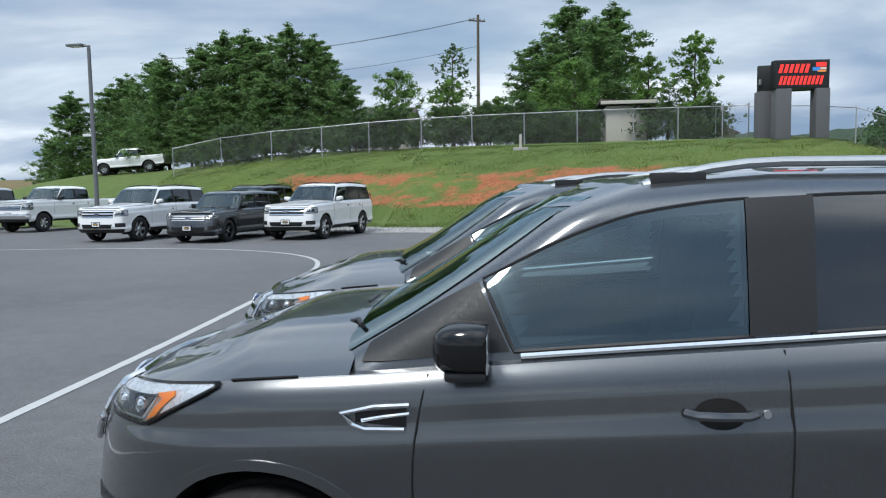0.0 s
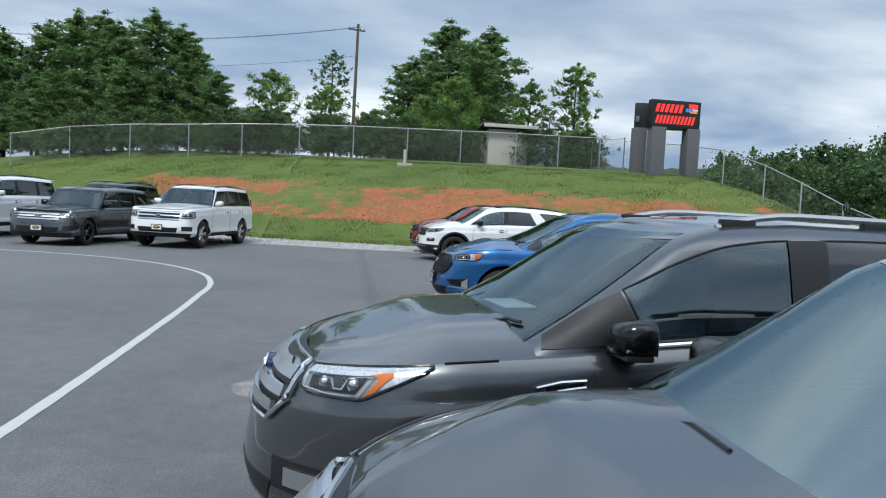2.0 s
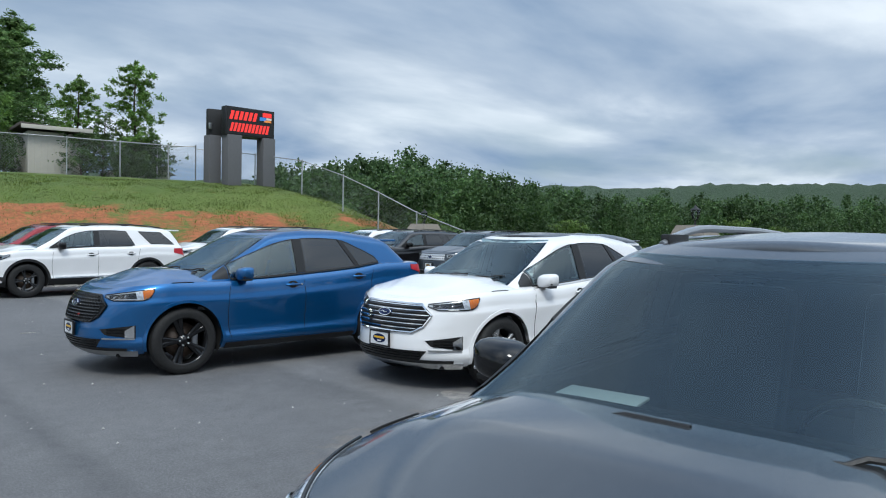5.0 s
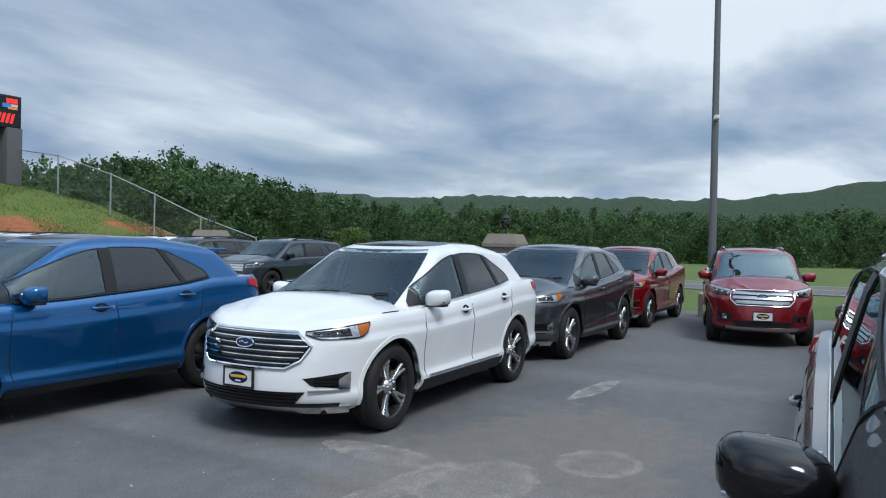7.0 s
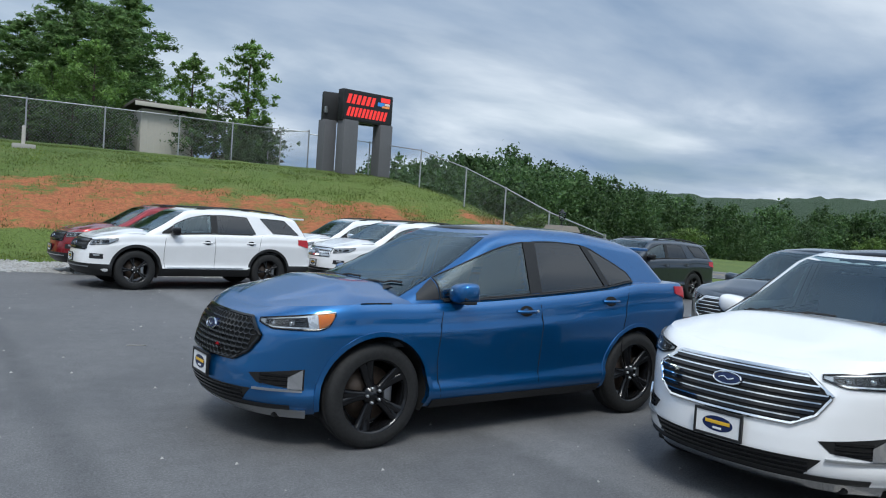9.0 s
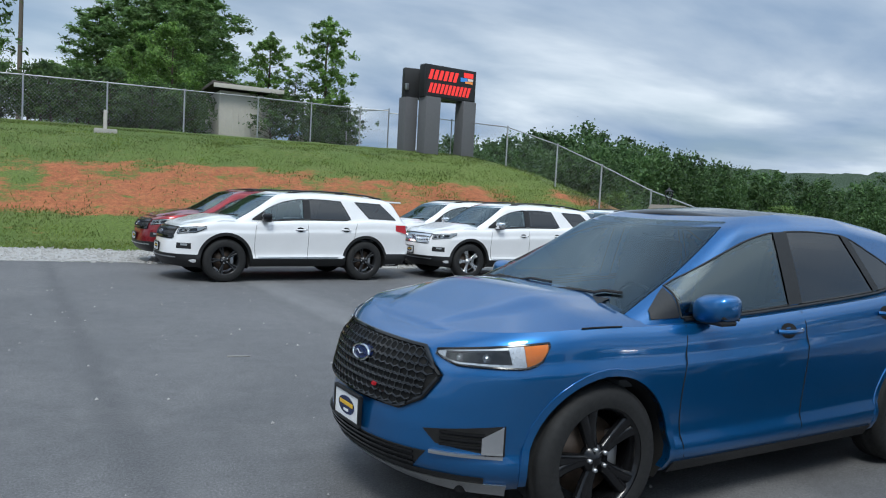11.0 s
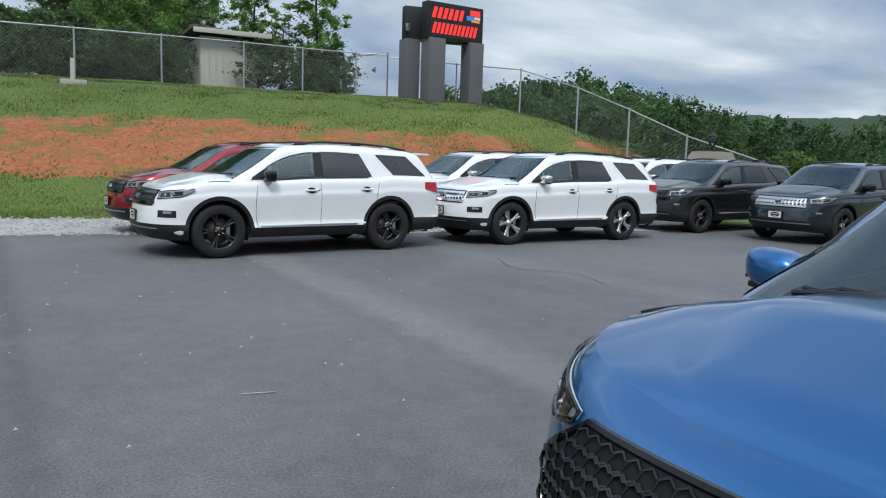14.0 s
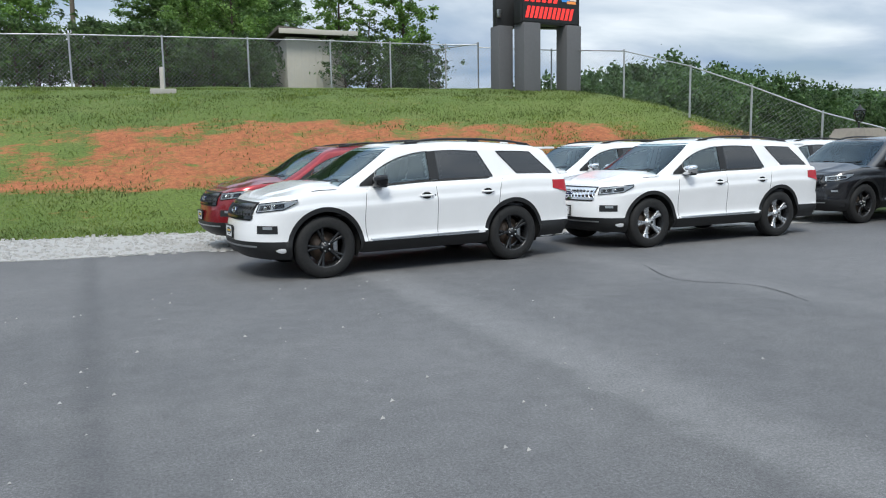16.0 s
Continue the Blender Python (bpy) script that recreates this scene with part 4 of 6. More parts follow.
        for k, z in enumerate(gap(gl + 0.035, gh - 0.025, 6)):
            y = hex_y(z) - 0.02
            part("grille_bar", B.nose_patch(y, z - 0.014, z + 0.006, 0.022, 0.03, 21, 3), "gloss", car)
            part("grille_line", B.nose_patch(y, z + 0.006, z + 0.014, 0.026, 0.02, 21, 3), "chrome", car)
    elif kind == "explorer":
        part("grille", B.nose_patch(gy, gl, gh, 0.012, 0.04, 31, 8, taper=0.07), "seam", car)
        mat = c.get("grille_mat", "gloss")
        for z in (gl + 0.04, (gl + gh) / 2, gh - 0.04):
            part("grille_bar", B.nose_patch(gy - 0.03, z - 0.022, z + 0.022, 0.02, 0.03, 21, 3), mat, car)
        teeth = []
        for k in range(-7, 8):
            y = k * (gy - 0.06) / 7
            p = B.at(B.sy(abs(y)), 0.0, 0.016)
            for z0, z1, sl in ((gl + 0.05, (gl + gh) / 2, 0.02), ((gl + gh) / 2, gh - 0.05, -0.02)):
                q = [B.at(B.sy(abs(y + d)), zz, 0.016) for d, zz in ((sl, z0), (-sl, z1))]
                sg = 1 if y >= 0 else -1
                teeth.append(tube([(v[0], v[1] * sg, v[2]) for v in q], 0.013, 5))
        for tooth in teeth:
            part("grille_tooth", tooth, mat, car)
    else:
        part("grille", B.nose_patch(gy, gl, gh, 0.012, 0.04, 31, 8, taper=0.03), "seam", car)
        n = c.get("bars", 4)
        for z in gap(gl + 0.03, gh - 0.03, n):
            part("grille_bar", B.nose_patch(gy - 0.01, z - 0.020, z + 0.020, 0.020, 0.03, 21, 3), c.get("grille_mat", "chrome"), car)
    if kind.startswith("edge"):
        headlamp(B, car, gy - 0.05, B.xf - 0.62, [(0, 0.905), (0.22, 0.872), (0.80, 0.878), (0.93, 0.905), (1, 0.985)], [(0, 0.928), (0.5, 0.965), (1, 1.002)], "amber_end")
        side_r = [(k, gl + (gh - gl) * f) for f, k in hexa]
        rim = side_r + [(-k, z) for k, z in reversed(side_r)]
        pts = []
        for (y0, z0), (y1, z1) in zip(rim, rim[1:] + rim[:1]):
            for f in gap(0, 1, 10)[:-1]:
                yy, z = y0 + (y1 - y0) * f, z0 + (z1 - z0) * f
                p = B.at(B.sy(abs(yy)), z, 0.012)
                pts.append((p[0], p[1] * (1 if yy >= 0 else -1), z))
        part("grille_surround", tube(pts, 0.013, 6, True), "gloss" if kind == "edge_st" else "chrome", car)
        both("fog_pocket", B.patch((B.sy(0.62), B.sy(0.56)), B.sx(B.xf - 0.43), (0.49, 0.45), (0.55, 0.60), 0.004, 0.02, 10, 4), "seam")
        both("pocket_slats", join(*[B.patch(B.sy(0.64), B.sx(B.xf - 0.34), z, z + 0.012, 0.012, 0.02, 8, 3) for z in (0.485, 0.515, 0.545)]), "gloss")
        both("pocket_lamp", B.patch(B.sx(B.xf - 0.33), B.sx(B.xf - 0.42), 0.46, (0.54, 0.60), 0.018, 0.02, 5, 4), "chrome")
        both("pocket_trim", B.patch(B.sy(0.60), B.sx(B.xf - 0.42), 0.44, 0.455, 0.020, 0.02, 10, 3), "satin")
        part("lower_intake", B.nose_patch(0.58, 0.34, 0.44, 0.006, 0.03, 15, 3, taper=0.08), "seam", car)
        part("intake_slats", join(*[B.nose_patch(0.52, z, z + 0.012, 0.014, 0.02, 15, 3) for z in (0.36, 0.39, 0.42)]), "gloss", car)
        part("front_lip", B.nose_patch(0.86, zs - 0.03, zs + 0.035, 0.02, 0.04, 19, 3), "satin" if kind == "edge_st" else "chrome", car, "silver front lip")
        part("lower_trim", B.nose_patch(0.80, zs + 0.035, zs + 0.07, 0.01, 0.03, 19, 3), "trim", car)
    elif kind == "explorer":
        headlamp(B, car, gy + 0.03, B.xf - 0.62, [(0, gh - 0.125), (0.7, 0.90), (1, 0.985)], [(0, gh - 0.02), (1, 1.015)], "plain")
        both("fog_pocket", B.patch(B.sy(0.70), B.sx(B.xf - 0.36), 0.60, (0.70, 0.70), 0.004, 0.02, 8, 4), "trim")
        both("fog_lamp", B.patch(B.sy(0.78), B.sx(B.xf - 0.30), 0.655, 0.69, 0.014, 0.02, 5, 3), "satin")
        part("lower_bumper", B.nose_patch(0.97, zs - 0.03, zs + 0.20, 0.012, 0.03, 21, 4), "trim", car)
        both("lower_corner", B.patch(B.sy(0.95), B.sx(c["wb"] / 2 + c["r"] + 0.10), zs - 0.02, zs + 0.18, 0.012, 0.03, 10, 4), "trim")
        part("skid_plate", B.nose_patch(0.70, zs + 0.13, zs + 0.15, 0.02, 0.02, 15, 3), "satin", car)
    elif kind in ("expedition", "flex", "truck"):
        headlamp(B, car, gy + 0.02, B.xf - 0.40, [(0, gh - c.get("lamp_h", 0.20)), (1, gh - c.get("lamp_h", 0.20) + 0.02)], [(0, gh), (1, gh)], "plain")
        low = c.get("bumper_mat", "trim")
        part("lower_intake", B.nose_patch(0.62, zs + 0.12, zs + 0.26, 0.006, 0.03, 15, 3, taper=0.05), "seam", car)
        part("lower_bumper", B.nose_patch(0.97 * B.W, zs - 0.03, zs + 0.10, 0.012, 0.03, 21, 4), low, car)
        both("fog_pocket", B.patch(B.sy(0.72), B.sx(B.xf - 0.28), zs + 0.17, zs + 0.30, 0.006, 0.02, 8, 4), "trim")
        if kind == "truck":
            part("bumper", B.nose_patch(B.W * 0.99, zs + 0.10, zs + 0.34, 0.035, 0.05, 21, 5), "chrome", car, "chrome front bumper")
    gz = (gl + gh) / 2 + c.get("badge_dz", 0.0)
    badge(car, (float(B.at(0.0, gz)[0]) + 0.02, gz), c.get("badge", 0.095), c.get("badge", 0.095) * 0.40, c.get("badge_lean", 0.25))


STY = {"black5": (5, True, 0.024, "alloy_black"), "dark10": (5, True, 0.014, "alloy_dark"), "alloy5": (5, True, 0.019, "alloy"), "alloy10": (5, True, 0.013, "alloy"), "alloy6": (6, True, 0.024, "alloy")}

ESCAPE = dict(screen="screen_boosted", dash=1.15, wb=2.69, ohf=0.92, ohr=0.91, W=0.92, r=0.36, rim=0.245, arch_gap=0.075, style=STY["alloy5"], z_sill=0.29, z_hood=0.985, z_cowl=1.07, belt_f=1.09, belt_r=1.28, belt=[(-0.8, 1.222), (-0.3, 1.188), (0.5, 1.132), (1.0, 1.092)], sail_tip=1.02,
              x_cowl=1.45, x_wtop=0.38, x_rtop=-1.78, x_rbelt=-2.16, roof=1.70, W_roof=0.66, z_cabin=1.0, crown=0.11, crown_n=4.0,
              dlo=[(1.06, 1.135), (0.75, 1.315), (0.62, 1.38), (0.34, 1.515), (0.10, 1.588), (-0.20, 1.622), (-0.70, 1.635), (-1.30, 1.605), (-1.78, 1.50)],
              windows=[(0.53, 0.63, -0.19, -0.20), (-0.36, -0.38, -1.20, -1.24), (-1.30, -1.33, -1.88, -1.72)], doors=(0.845, -0.275, -1.22), handles=(-0.07, -1.02), mirror_x=0.66, mirror_dz=0.045,
              grille=(0.735, 0.985, 0.56), plate_z=0.55, rails="satin", belt_mat="chrome", clad=0.10, mirror_mat="gloss", badge_dz=0.03, nose=1.02, nose_n=2.25, nose_prof=[0.14, 0.07, 0.03, 0.0, 0.006, 0.028, 0.07, 0.13, 0.18, 0.26])
EDGE = dict(wb=2.85, ohf=0.98, ohr=0.96, W=0.96, r=0.39, rim=0.285, style=STY["alloy10"], z_sill=0.27, z_hood=1.00, z_cowl=1.065, belt_f=1.07, belt_r=1.25, belt=[(-1.5, 1.238), (-1.05, 1.18), (-0.1, 1.108), (0.46, 1.075), (1.09, 1.06)], sail_tip=1.08,
            x_cowl=1.54, x_wtop=0.27, x_rtop=-1.72, x_rbelt=-2.27, fall=0.05, roof=1.685, W_roof=0.65, z_cabin=1.0, crown=0.115, crown_n=3.0, bulge=0.016, ridge=0.25,
            dlo=[(1.12, 1.095), (0.87, 1.245), (0.70, 1.315), (0.40, 1.435), (0.10, 1.53), (-0.12, 1.57), (-0.45, 1.583), (-0.78, 1.57), (-1.12, 1.455), (-1.46, 1.295)],
            windows=[(0.85, 0.86, -0.10, -0.10), (-0.21, -0.21, -1.04, -0.80), (-1.09, -0.86, -1.44, -1.38)], doors=(0.91, -0.16, -1.20), handles=(0.02, -1.02), mirror_x=0.70, mirror_dz=0.055,
            grille=(0.63, 0.925, 0.62), plate_z=0.535, clad=0.06, roof_mat="gloss", belt_mat="chrome", window_line="trim", nose=0.98, nose_n=2.4, plate_y=0.0, badge_dz=0.045, handle_drop=0.10)
EXPLORER = dict(wb=2.86, ohf=0.98, ohr=1.18, W=1.0, r=0.40, rim=0.272, style=STY["alloy5"], z_sill=0.30, z_hood=1.03, z_cowl=1.12, belt_f=1.12, belt_r=1.20, belt=[(-1.55, 1.225), (-1.1, 1.19), (-0.1, 1.172), (1.05, 1.118)], sail_tip=0.94,
                x_cowl=1.50, x_wtop=0.46, x_rtop=-2.18, x_rbelt=-2.52, tail_round=0.35, roof=1.715, fall=0.03, W_roof=0.72, z_cabin=1.06, crown=0.09, crown_n=3.4,
                dlo=[(0.98, 1.15), (0.51, 1.43), (0.26, 1.522), (-0.10, 1.582), (-0.50, 1.592), (-0.91, 1.575), (-1.22, 1.572), (-1.82, 1.555), (-2.2, 1.50)],
                windows=[(0.72, 0.68, -0.11, -0.12), (-0.23, -0.23, -1.12, -0.92), (-1.54, -1.24, -2.17, -1.83)], doors=(0.90, -0.17, -1.16), handles=(-0.0, -0.98), mirror_x=0.68, mirror_dz=0.055,
                grille=(0.76, 0.985, 0.64), plate_z=0.60, rails="trim", clad=0.14, arch_mat="trim", arch_w=0.055, sill_bright="satin", rear_clad=True, nose=0.82, nose_n=2.6, tail_z=(0.92, 1.14), tail_in=0.48, badge=0.085, belt_end=-1.05)
EXPEDITION = dict(wb=3.11, ohf=1.0, ohr=1.22, W=1.01, r=0.42, rim=0.29, style=STY["alloy6"], z_sill=0.36, z_hood=1.16, z_cowl=1.24, belt_f=1.26, belt_r=1.28, x_cowl=1.06, x_wtop=0.38, x_rtop=-2.50, x_rbelt=-2.72, tail_round=0.3,
                  roof=1.90, W_roof=0.76, z_cabin=1.18, crown=0.07, windows=[(0.58, 0.18, -0.40, -0.40), (-0.50, -0.50, -1.45, -1.45), (-1.56, -1.56, -2.45, -2.38)], doors=(0.95, -0.45, -1.50), handles=(-0.25, -1.30), mirror_x=0.52,
                  grille=(0.84, 1.10, 0.66), plate_z=0.62, rails="trim", clad=0.10, nose=0.50, nose_n=3.6, bars=3, lamp_h=0.20, grille_mat="chrome", belt_mat="chrome", tail_z=(1.0, 1.5), tail_in=0.2)
FLEX = dict(wb=2.99, ohf=1.0, ohr=1.12, W=0.96, r=0.375, rim=0.265, style=STY["black5"], z_sill=0.27, z_hood=0.98, z_cowl=1.06, belt_f=1.07, belt_r=1.09, x_cowl=1.10, x_wtop=0.50, x_rtop=-2.42, x_rbelt=-2.56, tail_round=0.25,
            roof=1.69, W_roof=0.73, z_cabin=0.98, crown=0.05, windows=[(0.62, 0.28, -0.35, -0.35), (-0.44, -0.44, -1.40, -1.40), (-1.48, -1.48, -2.34, -2.30)], doors=(0.95, -0.40, -1.45), handles=(-0.22, -1.25), mirror_x=0.55,
            grille=(0.72, 0.92, 0.62), plate_z=0.50, clad=0.06, nose=0.45, nose_n=3.8, bars=3, lamp_h=0.12, grille_mat="satin", mirror_mat="gloss")
TRUCK = dict(wb=4.06, ohf=0.97, ohr=1.25, W=1.01, r=0.42, rim=0.25, style=STY["alloy6"], z_sill=0.50, z_hood=1.36, z_cowl=1.40, belt_f=1.40, belt_r=1.42, x_cowl=1.50, x_wtop=0.92, x_rtop=-0.92, x_rbelt=-1.02, tail_round=0.15, rear_curve=1.0, arch_gap=0.09,
             roof=2.02, W_roof=0.78, z_cabin=1.30, crown=0.06, windows=[(1.06, 0.72, 0.12, 0.12), (0.02, 0.02, -0.80, -0.80)], doors=(1.42, 0.07, -0.88), handles=(0.28, -0.65), mirror_x=1.0, bed=True, mirror_mat="trim",
             grille=(0.98, 1.30, 0.64), plate_z=0.80, clad=0.06, nose=0.40, nose_n=4.0, bars=4, lamp_h=0.30, grille_mat="chrome", tail_z=(1.0, 1.35), tail_in=0.12)
RANGER = dict(wb=3.22, ohf=0.90, ohr=1.22, W=0.93, r=0.39, rim=0.24, style=STY["alloy6"], z_sill=0.42, z_hood=1.10, z_cowl=1.16, belt_f=1.18, belt_r=1.22, x_cowl=1.10, x_wtop=0.50, x_rtop=-0.95, x_rbelt=-1.10, tail_round=0.15, rear_curve=1.0, arch_gap=0.08,
              roof=1.80, W_roof=0.68, z_cabin=1.10, crown=0.06, windows=[(0.66, 0.30, -0.22, -0.22), (-0.32, -0.32, -0.98, -0.90)], doors=(0.98, -0.28, -1.0), handles=(-0.10, -0.82), mirror_x=0.60, bed=True, mirror_mat="trim",
              grille=(0.80, 1.04, 0.55), plate_z=0.62, clad=0.06, nose=0.55, nose_n=3.0, bars=2, lamp_h=0.2, grille_mat="gloss", tail_z=(0.85, 1.2), tail_in=0.12, arch_mat="trim")


# ---------------------------------------------------------------- ground
def asphalt_mat():
    n = Nodes("worn_asphalt")
    t = n.t

    def calc(op, a, b=0.0):
        m = t.nodes.new("ShaderNodeMath")
        m.operation = op
        for k, v in enumerate((a, b)):
            if isinstance(v, (int, float)):
                m.inputs[k].default_value = v
            else:
                t.links.new(v, m.inputs[k])
        return m.outputs[0]
    xyz = t.nodes.new("ShaderNodeSeparateXYZ")
    t.links.new(n.co.outputs["Object"], xyz.inputs[0])
    X, Y = xyz.outputs[0], xyz.outputs[1]
    big, mid, blot = n.noise(0.16, 4, 0.55), n.noise(0.9, 5, 0.6), n.noise(5.0, 6, 0.7)
    fine, grain = n.noise(55, 3, 0.7), n.noise(150, 3, 0.6)
    ragged = calc("MULTIPLY", calc("SUBTRACT", n.noise(2.3, 7, 0.75), 0.5), 1.0)
    base = n.mix(n.ramp(big, [(0.36, 0.0), (0.64, 1.0)]), (0.092, 0.092, 0.095), (0.128, 0.127, 0.129))
    base = n.mix(n.ramp(mid, [(0.45, 0.0), (0.72, 0.6)]), base, (0.150, 0.149, 0.150))

    def stripe(x0, y0, x1, y1, half, soft, rag):
        """A worn band along the line from (x0, y0) to (x1, y1), ragged at its edges."""
        k = (x1 - x0) / (y1 - y0)
        d = calc("SUBTRACT", X, calc("ADD", calc("MULTIPLY", Y, k), x0 - k * y0))
        d = calc("ABSOLUTE", calc("ADD", d, calc("MULTIPLY", ragged, rag)))
        return n.ramp(d, [(half, 1.0), (half + soft, 0.0)])

    def patch_of(cx, cy, rx, ry, hollow, rag=0.9):
        """A chalky patch or ring round (cx, cy)."""
        a, b = calc("DIVIDE", calc("SUBTRACT", X, cx), rx), calc("DIVIDE", calc("SUBTRACT", Y, cy), ry)
        r = calc("SQRT", calc("ADD", calc("MULTIPLY", a, a), calc("MULTIPLY", b, b)))
        r = calc("ADD", r, calc("MULTIPLY", ragged, rag))
        return n.ramp(r, [(0.0, hollow), (0.62, hollow), (0.85, 1.0), (0.98, 0.55), (1.0, 0.0)])
    base = n.mix(calc("MULTIPLY", stripe(2.62, 22.6, 3.3, 11.0, 0.14, 0.45, 0.5), 0.50), base, (0.185, 0.184, 0.184))
    base = n.mix(calc("MULTIPLY", stripe(2.30, 22.6, 2.92, 11.0, 0.02, 0.22, 0.5), 0.40), base, (0.070, 0.070, 0.073))
    base = n.mix(calc("MULTIPLY", stripe(5.9, 22.0, 7.6, 12.0, 0.05, 0.5, 0.6), 0.35), base, (0.175, 0.174, 0.174))
    base = n.mix(calc("MULTIPLY", stripe(-0.72, 22.5, 0.08, 10.5, 0.03, 0.16, 0.35), n.ramp(blot, [(0.40, 0.15), (0.62, 0.75)])), base, (0.062, 0.062, 0.066))
    chalk = n.ramp(blot, [(0.34, 0.18), (0.60, 1.0)])
    for cx, cy, rx, ry, hollow, rag in ((-0.35, 6.35, 0.78, 0.56, 0.10, 0.35), (4.75, 6.45, 0.40, 0.34, 0.30, 0.5), (3.75, 6.95, 0.62, 0.40, 0.35, 0.9), (3.0, 7.35, 1.15, 0.16, 0.6, 1.2), (3.9, 7.9, 0.22, 0.6, 0.5, 1.1), (7.6, 7.65, 0.75, 0.14, 0.6, 1.0)):
        base = n.mix(calc("MULTIPLY", calc("MULTIPLY", patch_of(cx, cy, rx, ry, hollow, rag), chalk), 0.95), base, (0.30, 0.28, 0.255))
    base = n.mix(calc("MULTIPLY", patch_of(4.2, 6.9, 2.6, 1.1, 1.0, 1.6), 0.50), base, (0.165, 0.145, 0.122))
    base = n.mix(1.0, base, n.ramp(blot, [(0.30, 0.86), (0.70, 1.14)]), "MULTIPLY")
    base = n.mix(1.0, base, n.ramp(fine, [(0.30, 0.66), (0.50, 1.0), (0.70, 1.42)]), "MULTIPLY")
    base = n.mix(1.0, base, n.ramp(grain, [(0.32, 0.62), (0.52, 1.0), (0.72, 1.55)]), "MULTIPLY")
    n.to("Base Color", base)
    n.to("Roughness", n.ramp(mid, [(0.3, 0.74), (0.7, 0.90)]))
    n.bump(grain, 0.5, 0.008)
    return n.m


def grass_mat():
    n = Nodes("mown_grass_and_clay")
    big, mid, fine = n.noise(0.10, 4), n.noise(1.1, 5, 0.65), n.noise(16, 4, 0.7)
    green = n.mix(n.ramp(big, [(0.35, 0.0), (0.65, 1.0)]), (0.062, 0.104, 0.015), (0.104, 0.145, 0.025))
    green = n.mix(n.ramp(mid, [(0.5, 0.0), (0.75, 0.55)]), green, (0.150, 0.165, 0.050))
    green = n.mix(1.0, green, n.ramp(fine, [(0.3, 0.55), (0.7, 1.35)]), "MULTIPLY")
    clay = n.mix(n.noise(2.2, 6, 0.75), (0.19, 0.050, 0.018), (0.42, 0.155, 0.062))
    clay = n.mix(1.0, clay, n.ramp(n.noise(7, 5, 0.8), [(0.3, 0.55), (0.7, 1.3)]), "MULTIPLY")
    at = n.t.nodes.new("ShaderNodeAttribute")
    at.attribute_name = "bare"
    patchy = n.t.nodes.new("ShaderNodeMath")
    patchy.operation = "ADD"
    n.t.links.new(at.outputs["Fac"], patchy.inputs[0])
    n.t.links.new(n.ramp(n.noise(1.6, 10, 0.85, (0.6, 1.3, 1)), [(0.30, 0.0), (0.70, 1.0)]), patchy.inputs[1])
    n.to("Base Color", n.mix(n.ramp(patchy.outputs[0], [(0.76, 0.0), (1.0, 1.0)]), green, clay)).set(Roughness=0.95)
    n.bump(fine, 0.5, 0.04)
    return n.m


M["asphalt"] = asphalt_mat()
M["grass"] = grass_mat()
M["gravel"] = plain("pale_gravel", (0.46, 0.45, 0.43), 0.9, 0, 25, 0.55, 0.8)
M["line"] = plain("white_road_paint", (0.52, 0.52, 0.51), 0.7, 0, 22, 0.30, 0.1)
M["yellow_line"] = plain("yellow_road_paint", (0.55, 0.38, 0.05), 0.7)
M["galv"] = plain("galvanised_steel", (0.46, 0.47, 0.48), 0.5, 0.7, 40, 0.25)
M["wood_pole"] = plain("weathered_pole_wood", (0.14, 0.115, 0.09), 0.9, 0, 12, 0.4, 0.4)
M["pole_gray"] = plain("painted_pole_gray", (0.16, 0.165, 0.17), 0.45, 0.2)
M["bark"] = plain("bark", (0.11, 0.085, 0.065), 0.95, 0, 14, 0.5, 0.7)
M["stucco"] = plain("gray_stucco", (0.125, 0.125, 0.135), 0.9, 0, 30, 0.2, 0.3)
M["siding"] = plain("pale_siding", (0.50, 0.47, 0.42), 0.8, 0, 6, 0.2)
M["roof_dark"] = plain("dark_shingles", (0.10, 0.085, 0.075), 0.9, 0, 20, 0.4, 0.4)
M["stone"] = plain("tan_ledge_stone", (0.27, 0.24, 0.20), 0.9, 0, 9, 0.45, 0.5)
M["concrete"] = plain("concrete", (0.42, 0.40, 0.37), 0.9, 0, 18, 0.25, 0.3)
M["lantern_glass"] = glass("lantern_glass", (0.8, 0.82, 0.82))
M["led_off"] = plain("led_panel", (0.010, 0.010, 0.012), 0.5)
M["tan"] = plain("dry_field_bank", (0.36, 0.29, 0.18), 0.95, 0, 0.8, 0.3)


def foliage(name, dark, light, clump=0.7):
    n = Nodes(name)
    tone = n.ramp(n.noise(clump, 3, 0.6), [(0.34, 0.55), (0.50, 1.0), (0.66, 1.55)])
    n.to("Base Color", n.mix(1.0, n.mix(n.island(), dark, light), tone, "MULTIPLY"))
    n.set(Roughness=0.6)
    tl = n.t.nodes.new("ShaderNodeBsdfTranslucent")
    n.t.links.new(n.p.inputs["Base Color"].links[0].from_socket, tl.inputs[0])
    mx = n.t.nodes.new("ShaderNodeMixShader")
    mx.inputs[0].default_value = 0.42
    n.t.links.new(n.p.outputs[0], mx.inputs[1])
    n.t.links.new(tl.outputs[0], mx.inputs[2])
    n.t.links.new(mx.outputs[0], n.t.nodes["Material Output"].inputs[0])
    return n.m


